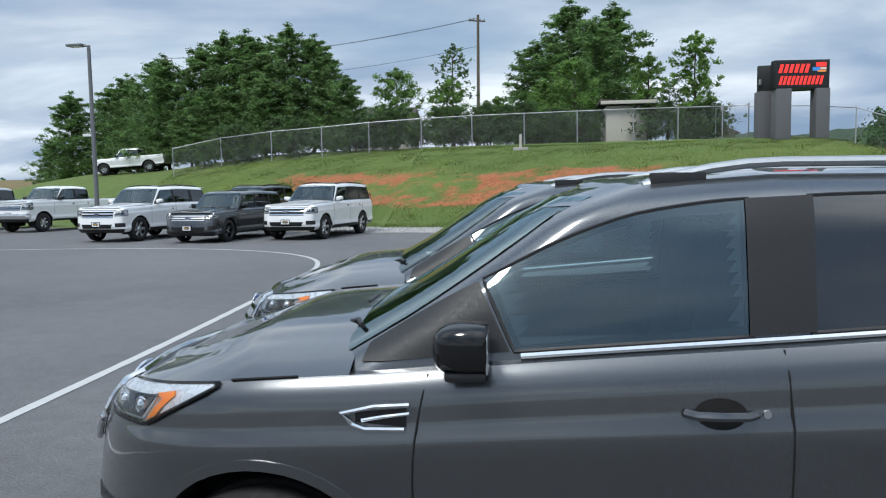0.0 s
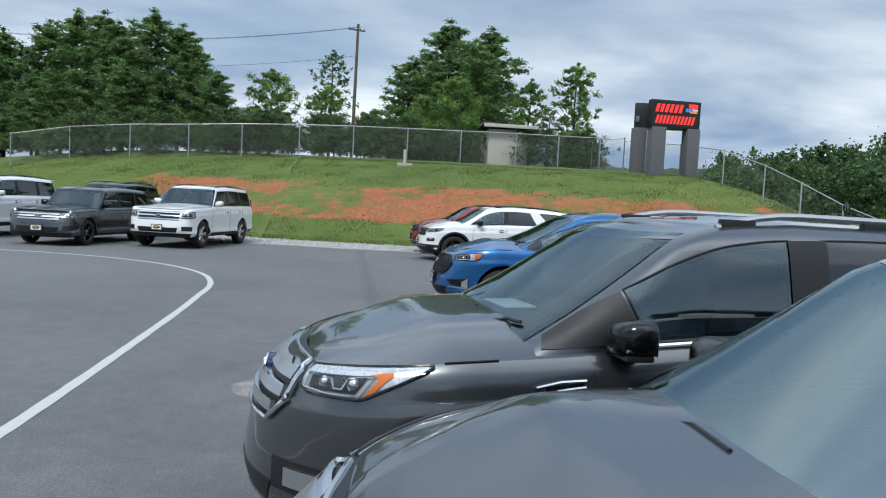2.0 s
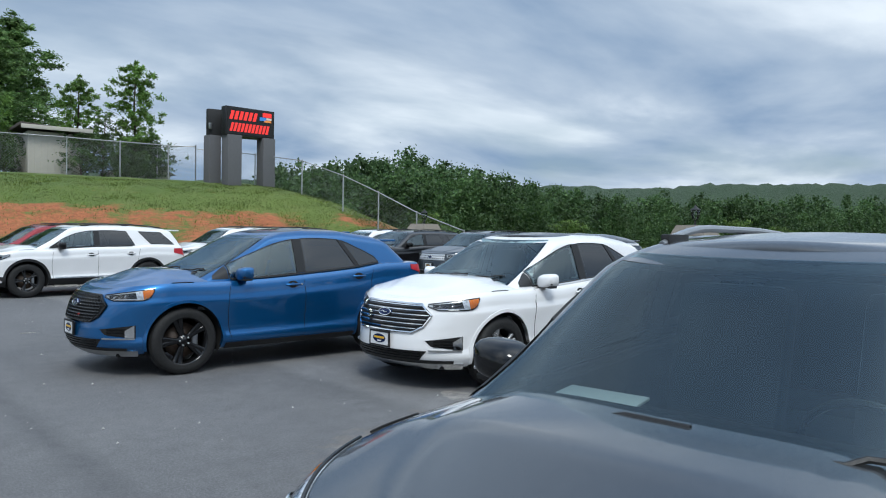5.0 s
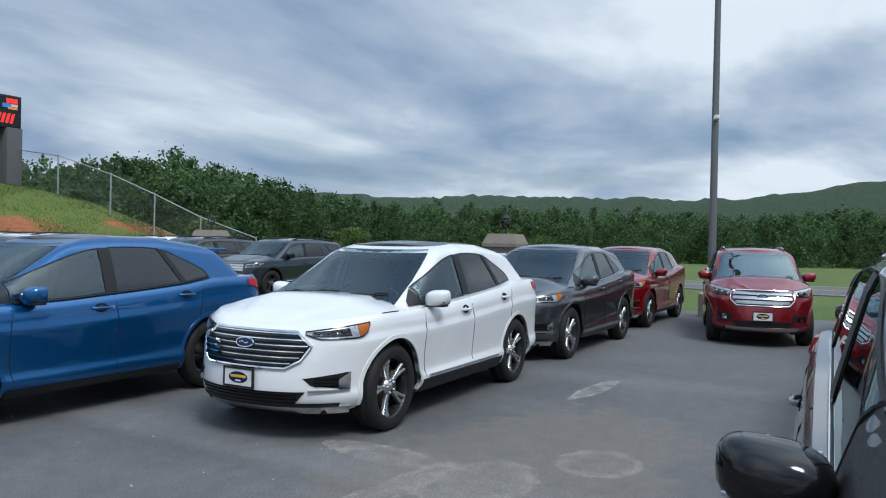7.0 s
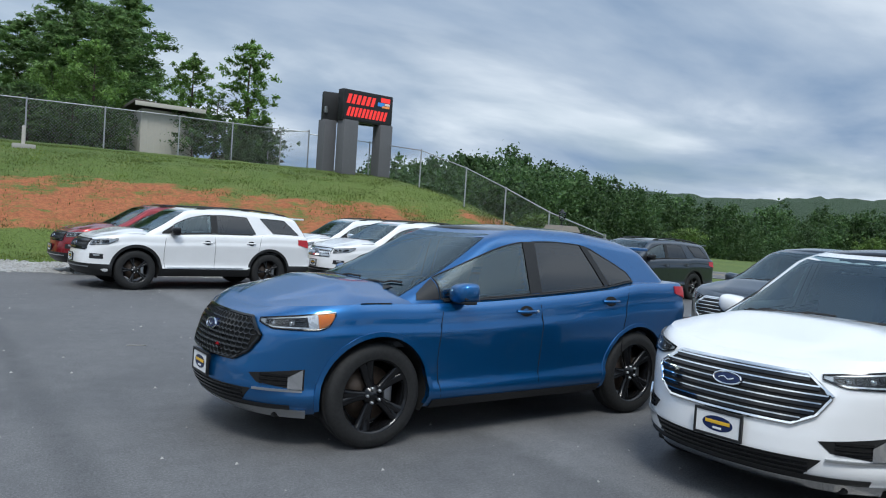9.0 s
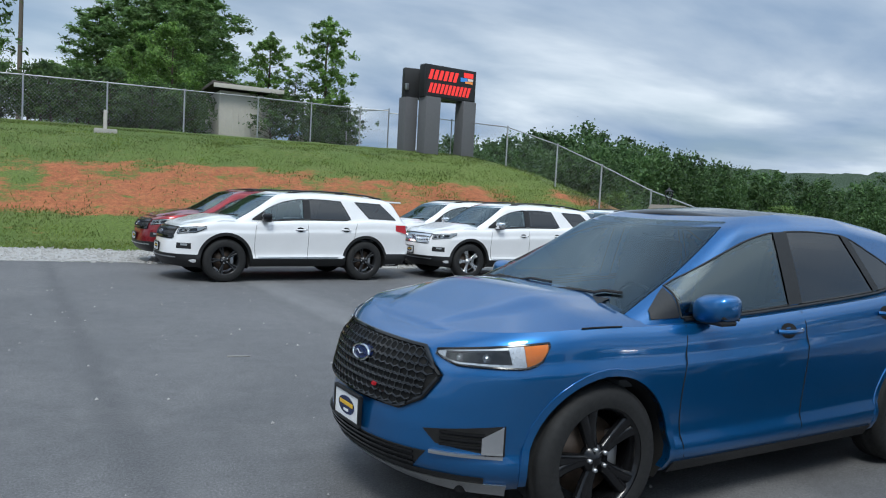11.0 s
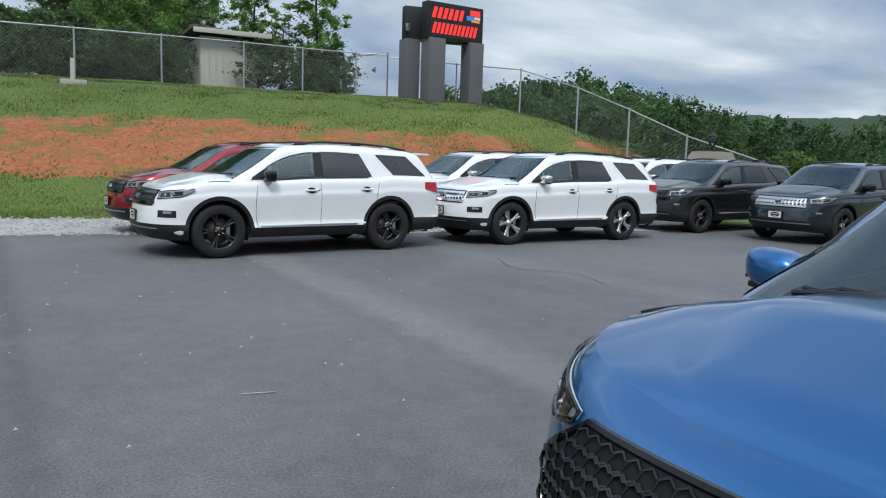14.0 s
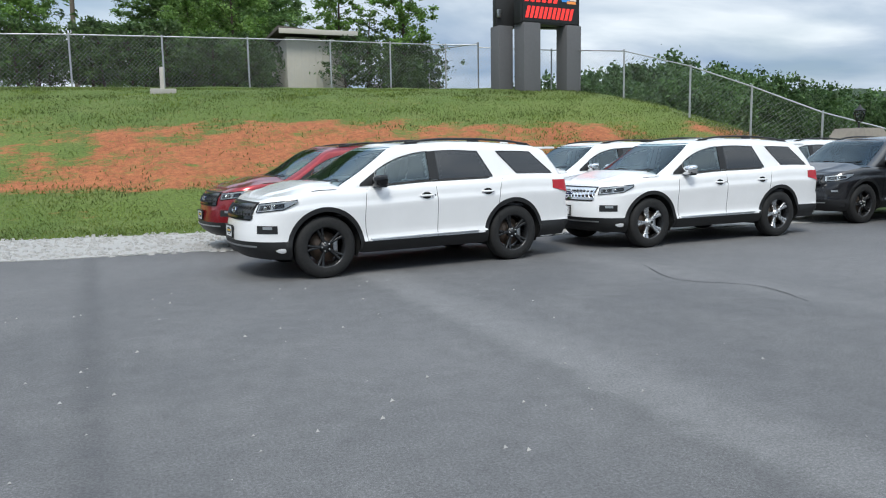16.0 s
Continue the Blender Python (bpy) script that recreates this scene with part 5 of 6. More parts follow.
M["pine"] = foliage("pine_needles", (0.066, 0.135, 0.040), (0.190, 0.300, 0.095))
M["leaf"] = foliage("broad_leaves", (0.075, 0.155, 0.030), (0.20, 0.33, 0.075))
M["leaf_dark"] = foliage("shaded_oak_leaves", (0.042, 0.092, 0.028), (0.120, 0.195, 0.058))
M["woods"] = foliage("far_wood_leaves", (0.036, 0.080, 0.027), (0.100, 0.170, 0.055), 0.16)
M["shrub"] = foliage("bright_shrub_leaves", (0.075, 0.135, 0.028), (0.16, 0.24, 0.06))


def emit(name, color, strength):
    n = Nodes(name)
    n.set(Base_Color=(0.01, 0.01, 0.01), Emission_Color=color, Emission_Strength=strength)
    return n.m


M["led_red"] = emit("led_red", (1.0, 0.035, 0.03), 1.1)
M["led_blue"] = emit("led_blue", (0.05, 0.30, 0.85), 0.8)
M["led_white"] = emit("led_white", (0.9, 0.8, 0.75), 0.7)
M["led_orange"] = emit("led_orange", (1.0, 0.35, 0.08), 0.8)


def foot(x):
    """Where the bank begins to rise."""
    return np.where(x < -5, 29.6 + 0.34 * (-x - 5), 29.3 - 0.12 * (x + 5))


def height(x, y):
    x, y = np.asarray(x, float), np.asarray(y, float)
    d = y - foot(x)
    rise = np.interp(d, [0, 1.0, 3.0, 6.0, 9.0, 11.5, 14, 30], [0, 0.18, 0.95, 2.30, 3.35, 3.85, 4.15, 4.5])
    end = 1 - smooth01((x - 15.0 - 0.25 * np.clip(41 - y, 0, 14)) / 9.0)
    west = 1 - 0.22 * smooth01((-x - 14) / 14)
    west = west * (1 - smooth01((-x - 31) / 22))
    hill = rise * end * west
    far = smooth01((np.hypot(x - 20, y - 10) - 60) / 200)
    dip = -3.0 * smooth01((x - 60) / 60) * (1 - smooth01((y - 50) / 80))
    return hill * (1 - smooth01((y - 75) / 80)) + dip * 0.25 * (1 - far)


def ground_sheet():
    fine_x = np.arange(-58, 34.01, 0.75)
    fine_y = np.arange(22, 66.01, 0.5)
    gx = np.concatenate([[-3000, -1500, -700, -350, -200, -130, -90, -70], fine_x, [38, 44, 52, 62, 75, 90, 110, 140, 200, 350, 700, 1500, 3000]])
    gy = np.concatenate([[-3000, -1500, -700, -300, -120, -60, -30, -10, 0, 10, 17], fine_y, [70, 76, 84, 95, 110, 130, 160, 220, 350, 700, 1500, 3000]])
    X, Y = np.meshgrid(gx, gy, indexing="ij")
    Z = height(X, Y)
    d = Y - foot(X)
    rough = np.array([[noise.noise(Vector((x * 0.8, y * 0.8, 0))) + 0.5 * noise.noise(Vector((x * 2.3, y * 2.3, 4))) for y in gy] for x in gx])
    band = smooth01((d - 2.3) / 1.0) * (1 - smooth01((d - 5.6) / 1.8))
    along = np.array([[noise.noise(Vector((x * 0.16 + 3, y * 0.30, 9))) for y in gy] for x in gx])
    reach = smooth01((X + 14) / 4) * (1 - smooth01((X - 12) / 5))
    bare = np.clip(band * (0.56 + 0.72 * along + 0.45 * rough) * reach, 0, 0.55)
    second = smooth01((d - 4.5) / 1.0) * (1 - smooth01((d - 6.0) / 1.0)) * smooth01((X - 15.5) / 1.5) * (1 - smooth01((X - 19) / 2)) * 0.5
    bare = np.maximum(bare, second)
    Z = Z + np.where((d > 0.6) & (d < 40) & (X > -60) & (X < 30), rough * 0.05, 0) + np.where(d > 1, bare * rough * 0.22 - bare * 0.06, 0)
    Z = np.where(d < 0.3, Z - 0.012, Z)
    v = np.stack([X, Y, Z], -1).reshape(-1, 3)
    me = mesh_of("ground", v, grid_faces(len(gx), len(gy)), "grass")
    a = me.attributes.new("bare", "FLOAT", "POINT")
    a.data.foreach_set("value", bare.reshape(-1).astype(np.float32))
    return tagged(new("ground", me), "mown green grass bank with a bare red clay band", "ground", kind="structure")


ground_sheet()


def sheet(name, outline, z, mat, label, category, kind="structure", thick=0.05):
    bm = bmesh.new()
    top = [bm.verts.new((x, y, z)) for x, y in outline]
    f = bm.faces.new(top)
    if f.normal.z < 0:
        f.normal_flip()
    ex = bmesh.ops.extrude_face_region(bm, geom=[f])
    for g in ex["geom"]:
        if isinstance(g, bmesh.types.BMVert):
            g.co.z -= thick
    bmesh.ops.recalc_face_normals(bm, faces=bm.faces[:])
    bmesh.ops.triangulate(bm, faces=bm.faces[:])
    me = bpy.data.meshes.new(name)
    bm.to_mesh(me)
    bm.free()
    me.materials.append(M[mat])
    return tagged(new(name, me), label, category, kind=kind)


def edge_y(x):
    return float(foot(np.array(x))) - 3.1


lot = [(-60, -40), (19.6, -40), (19.6, 9.7), (19.4, 12.0), (17.2, 24.0)] + [(x, edge_y(x) + 0.10 * math.sin(x * 1.7)) for x in np.arange(15.5, -46, -0.75)] + [(-60, edge_y(-46))]
sheet("pavement", lot, 0.0, "asphalt", "worn dark gray asphalt car park with faint seams", "pavement")
def grass_blades(count):
    rng = np.random.default_rng(3)
    x = rng.uniform(-22, 19, count)
    f = foot(x)
    d = rng.uniform(0, 1, count) ** 1.3 * 12.5 + 0.05
    y = f + d
    z = height(x, y)
    ang = rng.uniform(0, 6.28, count)
    h = rng.uniform(0.02, 0.055, count)
    w = 0.013
    c, s_ = np.cos(ang) * w, np.sin(ang) * w
    tip = np.stack([x + rng.normal(0, 0.03, count), y + rng.normal(0, 0.03, count), z + h], -1)
    a = np.stack([x - c, y - s_, z - 0.03], -1)
    b = np.stack([x + c, y + s_, z - 0.03], -1)
    top2 = tip + np.stack([c * 0.5, s_ * 0.5, -h * 0.1], -1)
    band = smooth01((d - 2.3) / 1.0) * (1 - smooth01((d - 5.6) / 1.8)) * smooth01((x + 13) / 4) * (1 - smooth01((x - 9) / 5))
    keep = rng.uniform(0, 1, count) > band * 0.93
    v = np.stack([a, b, top2, tip], 1)[keep].reshape(-1, 3)
    M["blade"] = foliage("grass_blades", (0.068, 0.110, 0.017), (0.160, 0.198, 0.040))
    me = quick_mesh("grass", v, np.arange(len(v)).reshape(-1, 4), "blade")
    return tagged(new("grass", me), "short mown grass blades on the bank", "grass", kind="stuff")


xs_g = np.arange(15.5, -14, -0.4)
gravel = [(x, edge_y(x) - 0.05 + 0.12 * math.sin(x * 1.7 + 1)) for x in xs_g] + [(x, float(foot(np.array(x))) + 0.35 + 0.16 * noise.noise(Vector((x * 0.7, 3, 0)))) for x in xs_g[::-1]]
sheet("gravel_strip", gravel, 0.012, "gravel", "pale crushed gravel strip beside the grass bank", "gravel", thick=0.04)

stones = []
for _ in range(2600):
    x = random.uniform(-13, 8)
    y = random.uniform(edge_y(x) - 0.15, float(foot(np.array(x))) + 0.3)
    s = random.uniform(0.025, 0.06)
    q = [(-1, -1, -0.5), (1, -1, -0.4), (1, 1, -0.5), (-1, 1, -0.4), (-0.5, -0.6, 0.8), (0.6, -0.5, 0.7), (0.5, 0.6, 0.9), (-0.6, 0.5, 0.6)]
    v = [(x + s * a * random.uniform(0.7, 1.2), y + s * b * random.uniform(0.7, 1.2), 0.018 + s * c * 0.7) for a, b, c in q]
    stones.append((v, [(0, 1, 5, 4), (1, 2, 6, 5), (2, 3, 7, 6), (3, 0, 4, 7), (4, 5, 6, 7)]))
tagged(new("gravel", mesh_of("gravel", *join(*stones), "gravel", False)), "loose pale gravel stones in a strip", "gravel", kind="stuff")


def ribbon(pts, half, z, zig=0.0):
    v, f = [], []
    for i, p in enumerate(pts):
        a, b = Vector(pts[max(i - 1, 0)]), Vector(pts[min(i + 1, len(pts) - 1)])
        d = (b - a).normalized()
        n = Vector((-d.y, d.x))
        h = half + random.uniform(-zig, zig)
        v += [(p[0] + n.x * h, p[1] + n.y * h, z), (p[0] - n.x * h, p[1] - n.y * h, z)]
    return v, [(2 * i, 2 * i + 1, 2 * i + 3, 2 * i + 2) for i in range(len(pts) - 1)]


def curve_through(knots, step=0.25):
    k = np.array(knots, float)
    s = np.concatenate([[0], np.cumsum(np.hypot(*np.diff(k, axis=0).T))])
    out = []
    m = np.gradient(k, s, axis=0)
    for i in range(len(k) - 1):
        h = s[i + 1] - s[i]
        for t in np.arange(0, 1, step / max(h, step)):
            a, b, c, d = 2 * t**3 - 3 * t**2 + 1, t**3 - 2 * t**2 + t, -2 * t**3 + 3 * t**2, t**3 - t**2
            out.append(tuple(a * k[i] + b * h * m[i] + c * k[i + 1] + d * h * m[i + 1]))
    return out + [tuple(k[-1])]


lane = curve_through([(-2.15, -25), (-2.2, -8), (-2.27, 2.8), (-2.37, 5.0), (-2.6, 8.4), (-2.9, 11.9), (-3.15, 13.9), (-3.75, 15.6), (-4.9, 17.1), (-6.8, 18.35), (-10.4, 19.1), (-15.6, 18.75), (-30, 17.0), (-55, 13.5)])
tagged(new("lane_line", mesh_of("lane_line", *ribbon(lane, 0.054, 0.005, 0.004), "line")), "curved white painted lane line on asphalt", "road marking", kind="structure")

# cracks and litter on the asphalt
M["seam_dark"] = plain("dark_asphalt_crack", (0.062, 0.062, 0.066), 0.9)
for knots, half, lab in (([(6.2, 20.9), (5.9, 19.7), (6.4, 19.1), (6.2, 18.2)], 0.009, "thin wandering crack in the asphalt"),):
    pts = [(x + 0.06 * noise.noise(Vector((y * 1.3, 0, 5))) + 0.03 * noise.noise(Vector((y * 6, 0, 2))), y) for x, y in curve_through(knots, 0.15)]
    tagged(new("asphalt_crack", mesh_of("asphalt_crack", *ribbon(pts, half, 0.004, half * 0.6), "seam_dark")), lab, "crack", kind="structure")
tagged(new("straw", mesh_of("straw", *tube([(0.97, 15.54, 0.006), (1.08, 15.52, 0.008), (1.19, 15.50, 0.006)], 0.005, 5), "concrete")), "small white straw lying on the asphalt", "litter")
bits = []
for _ in range(160):
    x, y = random.uniform(-2, 5), random.uniform(8, 22)
    s = random.uniform(0.006, 0.018)
    bits.append(([(x - s, y - s, 0.003), (x + s, y - s * 0.5, 0.003), (x + s * 0.4, y + s, 0.003), (x, y, 0.003 + s)], [(0, 1, 3), (1, 2, 3), (2, 0, 3)]))
tagged(new("grit", mesh_of("grit", *join(*bits), "gravel", False)), "scattered pale grit on the asphalt", "grit", kind="stuff")

# road beyond the lot
sheet("road", [(30.5, -600), (38.5, -600), (38.5, 300), (30.5, 300)], 0.03, "asphalt", "two-lane gray country road", "road", thick=0.1)
for x, mat in ((30.9, "line"), (38.1, "line"), (34.4, "yellow_line"), (34.65, "yellow_line")):
    tagged(new("road_line", mesh_of("road_line", *ribbon([(x, -600), (x, 0), (x, 300)], 0.06, 0.035), mat)), "painted line along the road", "road marking", kind="structure")

# ---------------------------------------------------------------- trees
def clump_cards(centres, size, per, flat=0.5, rng=None, thick=0.75, slim=0.45):
    """Many small leaf blades round the given centres: (verts, faces)."""
    rng = rng or np.random.default_rng(1)
    c = np.repeat(np.asarray(centres, float), per, 0)
    n = len(c)
    r = np.repeat(np.asarray([k[3] for k in centres]), per) if np.shape(centres)[1] > 3 else np.full(n, 0.5)
    c = c[:, :3]
    d = rng.normal(size=(n, 3))
    d /= np.linalg.norm(d, axis=1)[:, None]
    p = c + d * (r * np.minimum(np.abs(rng.normal(0, 0.52, n)), 0.95))[:, None] * [1, 1, thick]
    u = rng.normal(size=(n, 3))
    u[:, 2] *= flat
    u /= np.linalg.norm(u, axis=1)[:, None]
    w = np.cross(u, rng.normal(size=(n, 3)))
    w /= np.linalg.norm(w, axis=1)[:, None]
    s = (size * rng.uniform(0.6, 1.4, n))[:, None]
    v = np.stack([p - u * s, p + w * s * slim, p + u * s, p - w * s * slim], 1).reshape(-1, 3)
    f = np.arange(n * 4).reshape(-1, 4)
    return v, f


def quick_mesh(name, v, f, mat):
    me = bpy.data.meshes.new(name)
    me.vertices.add(len(v))
    me.vertices.foreach_set("co", np.asarray(v, np.float32).ravel())
    n = len(f)
    me.loops.add(n * 4)
    me.loops.foreach_set("vertex_index", np.asarray(f, np.int32).ravel())
    me.polygons.add(n)
    me.polygons.foreach_set("loop_start", np.arange(0, n * 4, 4, dtype=np.int32))
    me.polygons.foreach_set("loop_total", np.full(n, 4, np.int32))
    me.update(calc_edges=True)
    me.materials.append(M[mat])
    return me


def tree_proto(kind, h, spread, seed, leaves, leaf_size, mat, bare=0.18):
    """Wood and leaf meshes of one tree, its foot at the origin."""
    rng = np.random.default_rng(seed)
    lean = rng.normal(size=2) * 0.03
    trunk = [(lean[0] * z + 0.05 * math.sin(z), lean[1] * z + 0.05 * math.cos(z * 1.3), z) for z in np.linspace(-0.3, h * 0.96, 9)]
    wood = [tube(trunk, 0.022 * h * 0.6 + 0.03, 8, False, 0.02)]
    cents = []
    count = 78 if kind == "pine" else 44
    for k in range(count):
        f = bare + (0.97 - bare) * (k + 0.5) / count
        ang = k * 2.4 + rng.uniform(-0.5, 0.5)
        if kind == "pine":
            reach = spread * (1.03 - f) ** 0.62 * rng.uniform(0.55, 1.15)
            lift = rng.uniform(0.08, 0.34) * reach
        else:
            reach = spread * math.sin(math.pi * min(1, (f - bare) / (1.02 - bare) * 0.86 + 0.16)) ** 0.7 * rng.uniform(0.6, 1.12)
            lift = rng.uniform(0.15, 0.55) * reach
        z = f * h
        base = Vector((lean[0] * z, lean[1] * z, z * 0.96))
        tip = base + Vector((math.cos(ang) * reach, math.sin(ang) * reach, lift))
        mid = base.lerp(tip, 0.5) + Vector((0, 0, 0.05 * reach))
        wood.append(tube([base, mid, tip], 0.012 + 0.012 * h / 10 * (1.1 - f), 5, False, 0.006))
        steps = 6 if kind == "pine" else 3
        for q in range(steps):
            t = (0.25 if kind == "pine" else 0.40) + (0.80 if kind == "pine" else 0.62) * q / (steps - 1)
            c = base.lerp(tip, t) + Vector(rng.normal(size=3) * (0.05 if kind == "pine" else 0.10) * reach)
            cents.append((c.x, c.y, c.z, (0.22 if kind == "pine" else 0.35) * spread * rng.uniform(0.5, 1.0) * (0.6 + 0.5 * (1 - f))))
    cents.append((lean[0] * h, lean[1] * h, h * 0.98, 0.12 * spread))
    per = max(4, leaves // len(cents))
    v, f = clump_cards(cents, leaf_size, per, 0.45 if kind == "pine" else 0.8, rng, 0.55 if kind == "pine" else 0.75, 0.30 if kind == "pine" else 0.45)
    wv, wf = join(*wood)
    return mesh_of("trunk", wv, wf, "bark"), (v, f, mat), (wv, wf)


PROTO = {}


def proto(key):
    if key not in PROTO:
        kind, seed = key
        spec = {"pine": ("pine", 9.8, 3.9, 42000, 0.120, "pine", 0.06), "broad": ("broad", 7.0, 2.5, 19000, 0.09, "leaf", 0.10), "slim": ("broad", 7.5, 1.75, 13000, 0.09, "leaf", 0.24), "oak": ("broad", 12.0, 4.6, 7000, 0.30, "leaf_dark", 0.08),
                "bush": ("broad", 2.4, 1.5, 4200, 0.075, "leaf_dark", 0.05), "shrub": ("broad", 4.0, 2.4, 3500, 0.16, "shrub", 0.05), "thin": ("broad", 7.5, 1.8, 1500, 0.12, "leaf_dark", 0.3)}[kind]
        k, h, sp, n, s, m, b = spec
        wood, (v, f, mat), _ = tree_proto(k, h, sp, seed, n, s, m, b)
        PROTO[key] = (wood, quick_mesh("crown", v, f, mat))
    return PROTO[key]


def tree(kind, seed, x, y, scale, label, name="tree", z=None, tall=1.0):
    wood, crown = proto((kind, seed))
    ob = new(name)
    tagged(ob, label, "tree" if name == "tree" else "shrub", group="trees behind the fence")
    z = float(height(x, y)) if z is None else z
    for nm, me in (("trunk", wood), ("crown", crown)):
        o = new(nm, me)
        o.parent = ob
    ob.matrix_basis = pose(x, y, z, 0, 0, (x * 77 + y * 31) % 360) @ Matrix.Diagonal((scale, scale, scale * tall, 1))
    return ob


PINE = "dark green pine with dense layered boughs behind the fence"
for x, y, s, k, t in ((-47, 68, 0.75, 1, 0.9), (-43.5, 66, 1.05, 2, 1.0), (-40.5, 67, 1.1, 3, 0.95), (-37.5, 66, 1.05, 1, 1.0), (-34.5, 62, 0.9, 2, 1), (-29.5, 57, 0.95, 1, 1.0), (-26, 51.5, 0.88, 2, 1.0), (-24, 52, 0.97, 3, 1.0), (-22, 52.5, 1.0, 1, 1.02),
                      (-19.8, 51.5, 0.98, 2, 1.0), (-18, 50.5, 0.85, 3, 1.05), (-16.2, 50, 0.95, 1, 1.0), (-14.2, 50, 0.86, 2, 1.0), (-12.6, 49, 0.72, 3, 1.0), (-21, 48.5, 0.6, 3, 0.9), (-23.2, 49.5, 0.62, 2, 0.9), (-17, 48, 0.62, 1, 0.9), (-11, 47.5, 0.55, 2, 0.95),
                      (0.8, 66, 1.08, 1, 0.95), (4.6, 66, 1.38, 2, 1.0), (8.2, 65.5, 1.36, 3, 1.0), (2.8, 62, 0.95, 3, 1.0), (6.2, 60, 1.08, 1, 1.0)):
    tree("pine", k, x, y, s, PINE, tall=t)
for kind, x, y, s, k, t, lab in (("broad", -8.2, 50, 0.82, 1, 1.0, "light green broadleaf tree behind the fence"), ("thin", -4.4, 51, 1.0, 2, 1.0, "thin sparse young tree behind the fence"), ("broad", -4.8, 49, 0.62, 3, 1.1, "dark young tree behind the fence"),
                                 ("broad", -1.6, 58, 0.62, 2, 1.0, "small green tree behind the fence"), ("broad", 3.9, 47.5, 0.80, 2, 1.0, "bright green broadleaf tree beside a shed"), ("broad", 2.4, 48.5, 0.62, 3, 1.0, "green broadleaf tree beside a shed"),
                                 ("slim", 8.2, 46, 0.78, 1, 0.95, "slim green broadleaf tree beside a shed"), ("slim", 10.75, 44.5, 0.86, 2, 1.0, "slim young tree with a rounded crown"), ("thin", 9.4, 45.5, 0.6, 3, 0.8, "thin leafy sapling beside the fence")):
    tree(kind, k, x, y, s, lab, tall=t)
for i in range(52):
    x = -20 + i * 0.63 + random.uniform(-0.3, 0.3)
    if 5.0 < x < 7.6:
        continue
    tree("bush", i % 4 + 1, x, random.uniform(43.0, 46.0), random.uniform(0.5, 1.1), "dark green undergrowth shrub along the fence", "shrub")

grass_blades(150000)

# far woods: one mass of tree crowns
def woods(name, spots, seed, mat, label, per=52):
    rng = np.random.default_rng(seed)
    V, F, k = [], [], 0
    for x, y, z, h in spots:
        sp = h * rng.uniform(0.28, 0.40)
        cents = []
        for k2 in range(26):
            f = 0.08 + 0.90 * (k2 + rng.uniform()) / 26
            a = rng.uniform(0, 6.28)
            rr = sp * math.sin(math.pi * min(1, f * 0.72 + 0.22)) ** 0.7 * rng.uniform(0.1, 0.9)
            cents.append((x + rr * math.cos(a), y + rr * math.sin(a), z + f * h * 0.95, sp * rng.uniform(0.40, 0.62) * (1.1 - 0.45 * f)))
        v, f = clump_cards(cents, h * 0.014 + 0.04, per, 0.9, rng, 0.8, 0.75)
        V.append(v)
        F.append(f + k)
        k += len(v)
    me = quick_mesh(name, np.concatenate(V), np.concatenate(F), mat)
    return tagged(new(name, me), label, "woods", kind="stuff")


rw = np.random.default_rng(5)
spots = []
for i in range(420):
    a = radians(rw.uniform(-8, 66))
    far = rw.uniform(0, 1)
    rad = 112 + 45 * far - 42 * smooth01((math.degrees(a) - 42) / 22)
    x, y = rad * math.cos(a), rad * math.sin(a)
    if x < 24:
        continue
    steep = np.interp(math.degrees(a), [-8, 30, 40, 46, 54, 66], [0.056, 0.055, 0.060, 0.070, 0.108, 0.095])
    h = (rad * steep + 2.4) * (rw.uniform(0.74, 1.02) + 0.14 * rw.uniform() ** 3)
    spots.append((x, y, float(height(x, y)) - 1.2, h))
woods("far_woods", spots, 6, "woods", "dense dark green woods beyond the road")
spots = []
for i in range(130):
    x, y = rw.uniform(-190, -60), rw.uniform(130, 200)
    spots.append((x, y, float(height(x, y)), rw.uniform(3, 6)))
woods("far_hedge", spots, 8, "leaf_dark", "distant low dark tree line")
for x, y, s in ((54, 52, 0.75), (47, 66, 0.9), (70, 44, 0.85), (73, 41, 0.7), (76, 39, 0.5)):
    tree("shrub", 1, x, y, s, "bright yellow-green rounded shrub before the woods", "shrub")


# wooded ridge on the horizon
def ridge():
    X, V = [], []
    n, m = 260, 10
    for i in range(n):
        a = radians(-30 + 110 * i / (n - 1))
        top = 30 + 3 * noise.noise(Vector((i * 0.04, 0, 2))) + 2.5 * noise.noise(Vector((i * 0.14, 0, 7))) + 0.9 * noise.noise(Vector((i * 1.9, 0, 7))) + 9 * smooth01((13 - math.degrees(a)) / 11)
        for j in range(m):
            f = j / (m - 1)
            rad = 300 + 160 * f
            V.append((rad * math.cos(a), rad * math.sin(a), -6 + (top + 6) * math.sin(f * math.pi / 2) + 1.6 * noise.noise(Vector((i * 0.9, j * 1.3, 1)))))
    nd = Nodes("distant_wooded_ridge")
    f = nd.noise(0.30, 6, 0.75)
    nd.to("Base Color", nd.mix(f, (0.020, 0.046, 0.024), (0.062, 0.100, 0.046))).set(Roughness=1.0)
    nd.bump(f, 1.0, 3.0)
    ob = new("backdrop", mesh_of("backdrop", V, [tuple(reversed(q)) for q in grid_faces(n, m)], nd.m))
    return tagged(ob, "distant green wooded ridge on the horizon", "ridge", kind="structure")


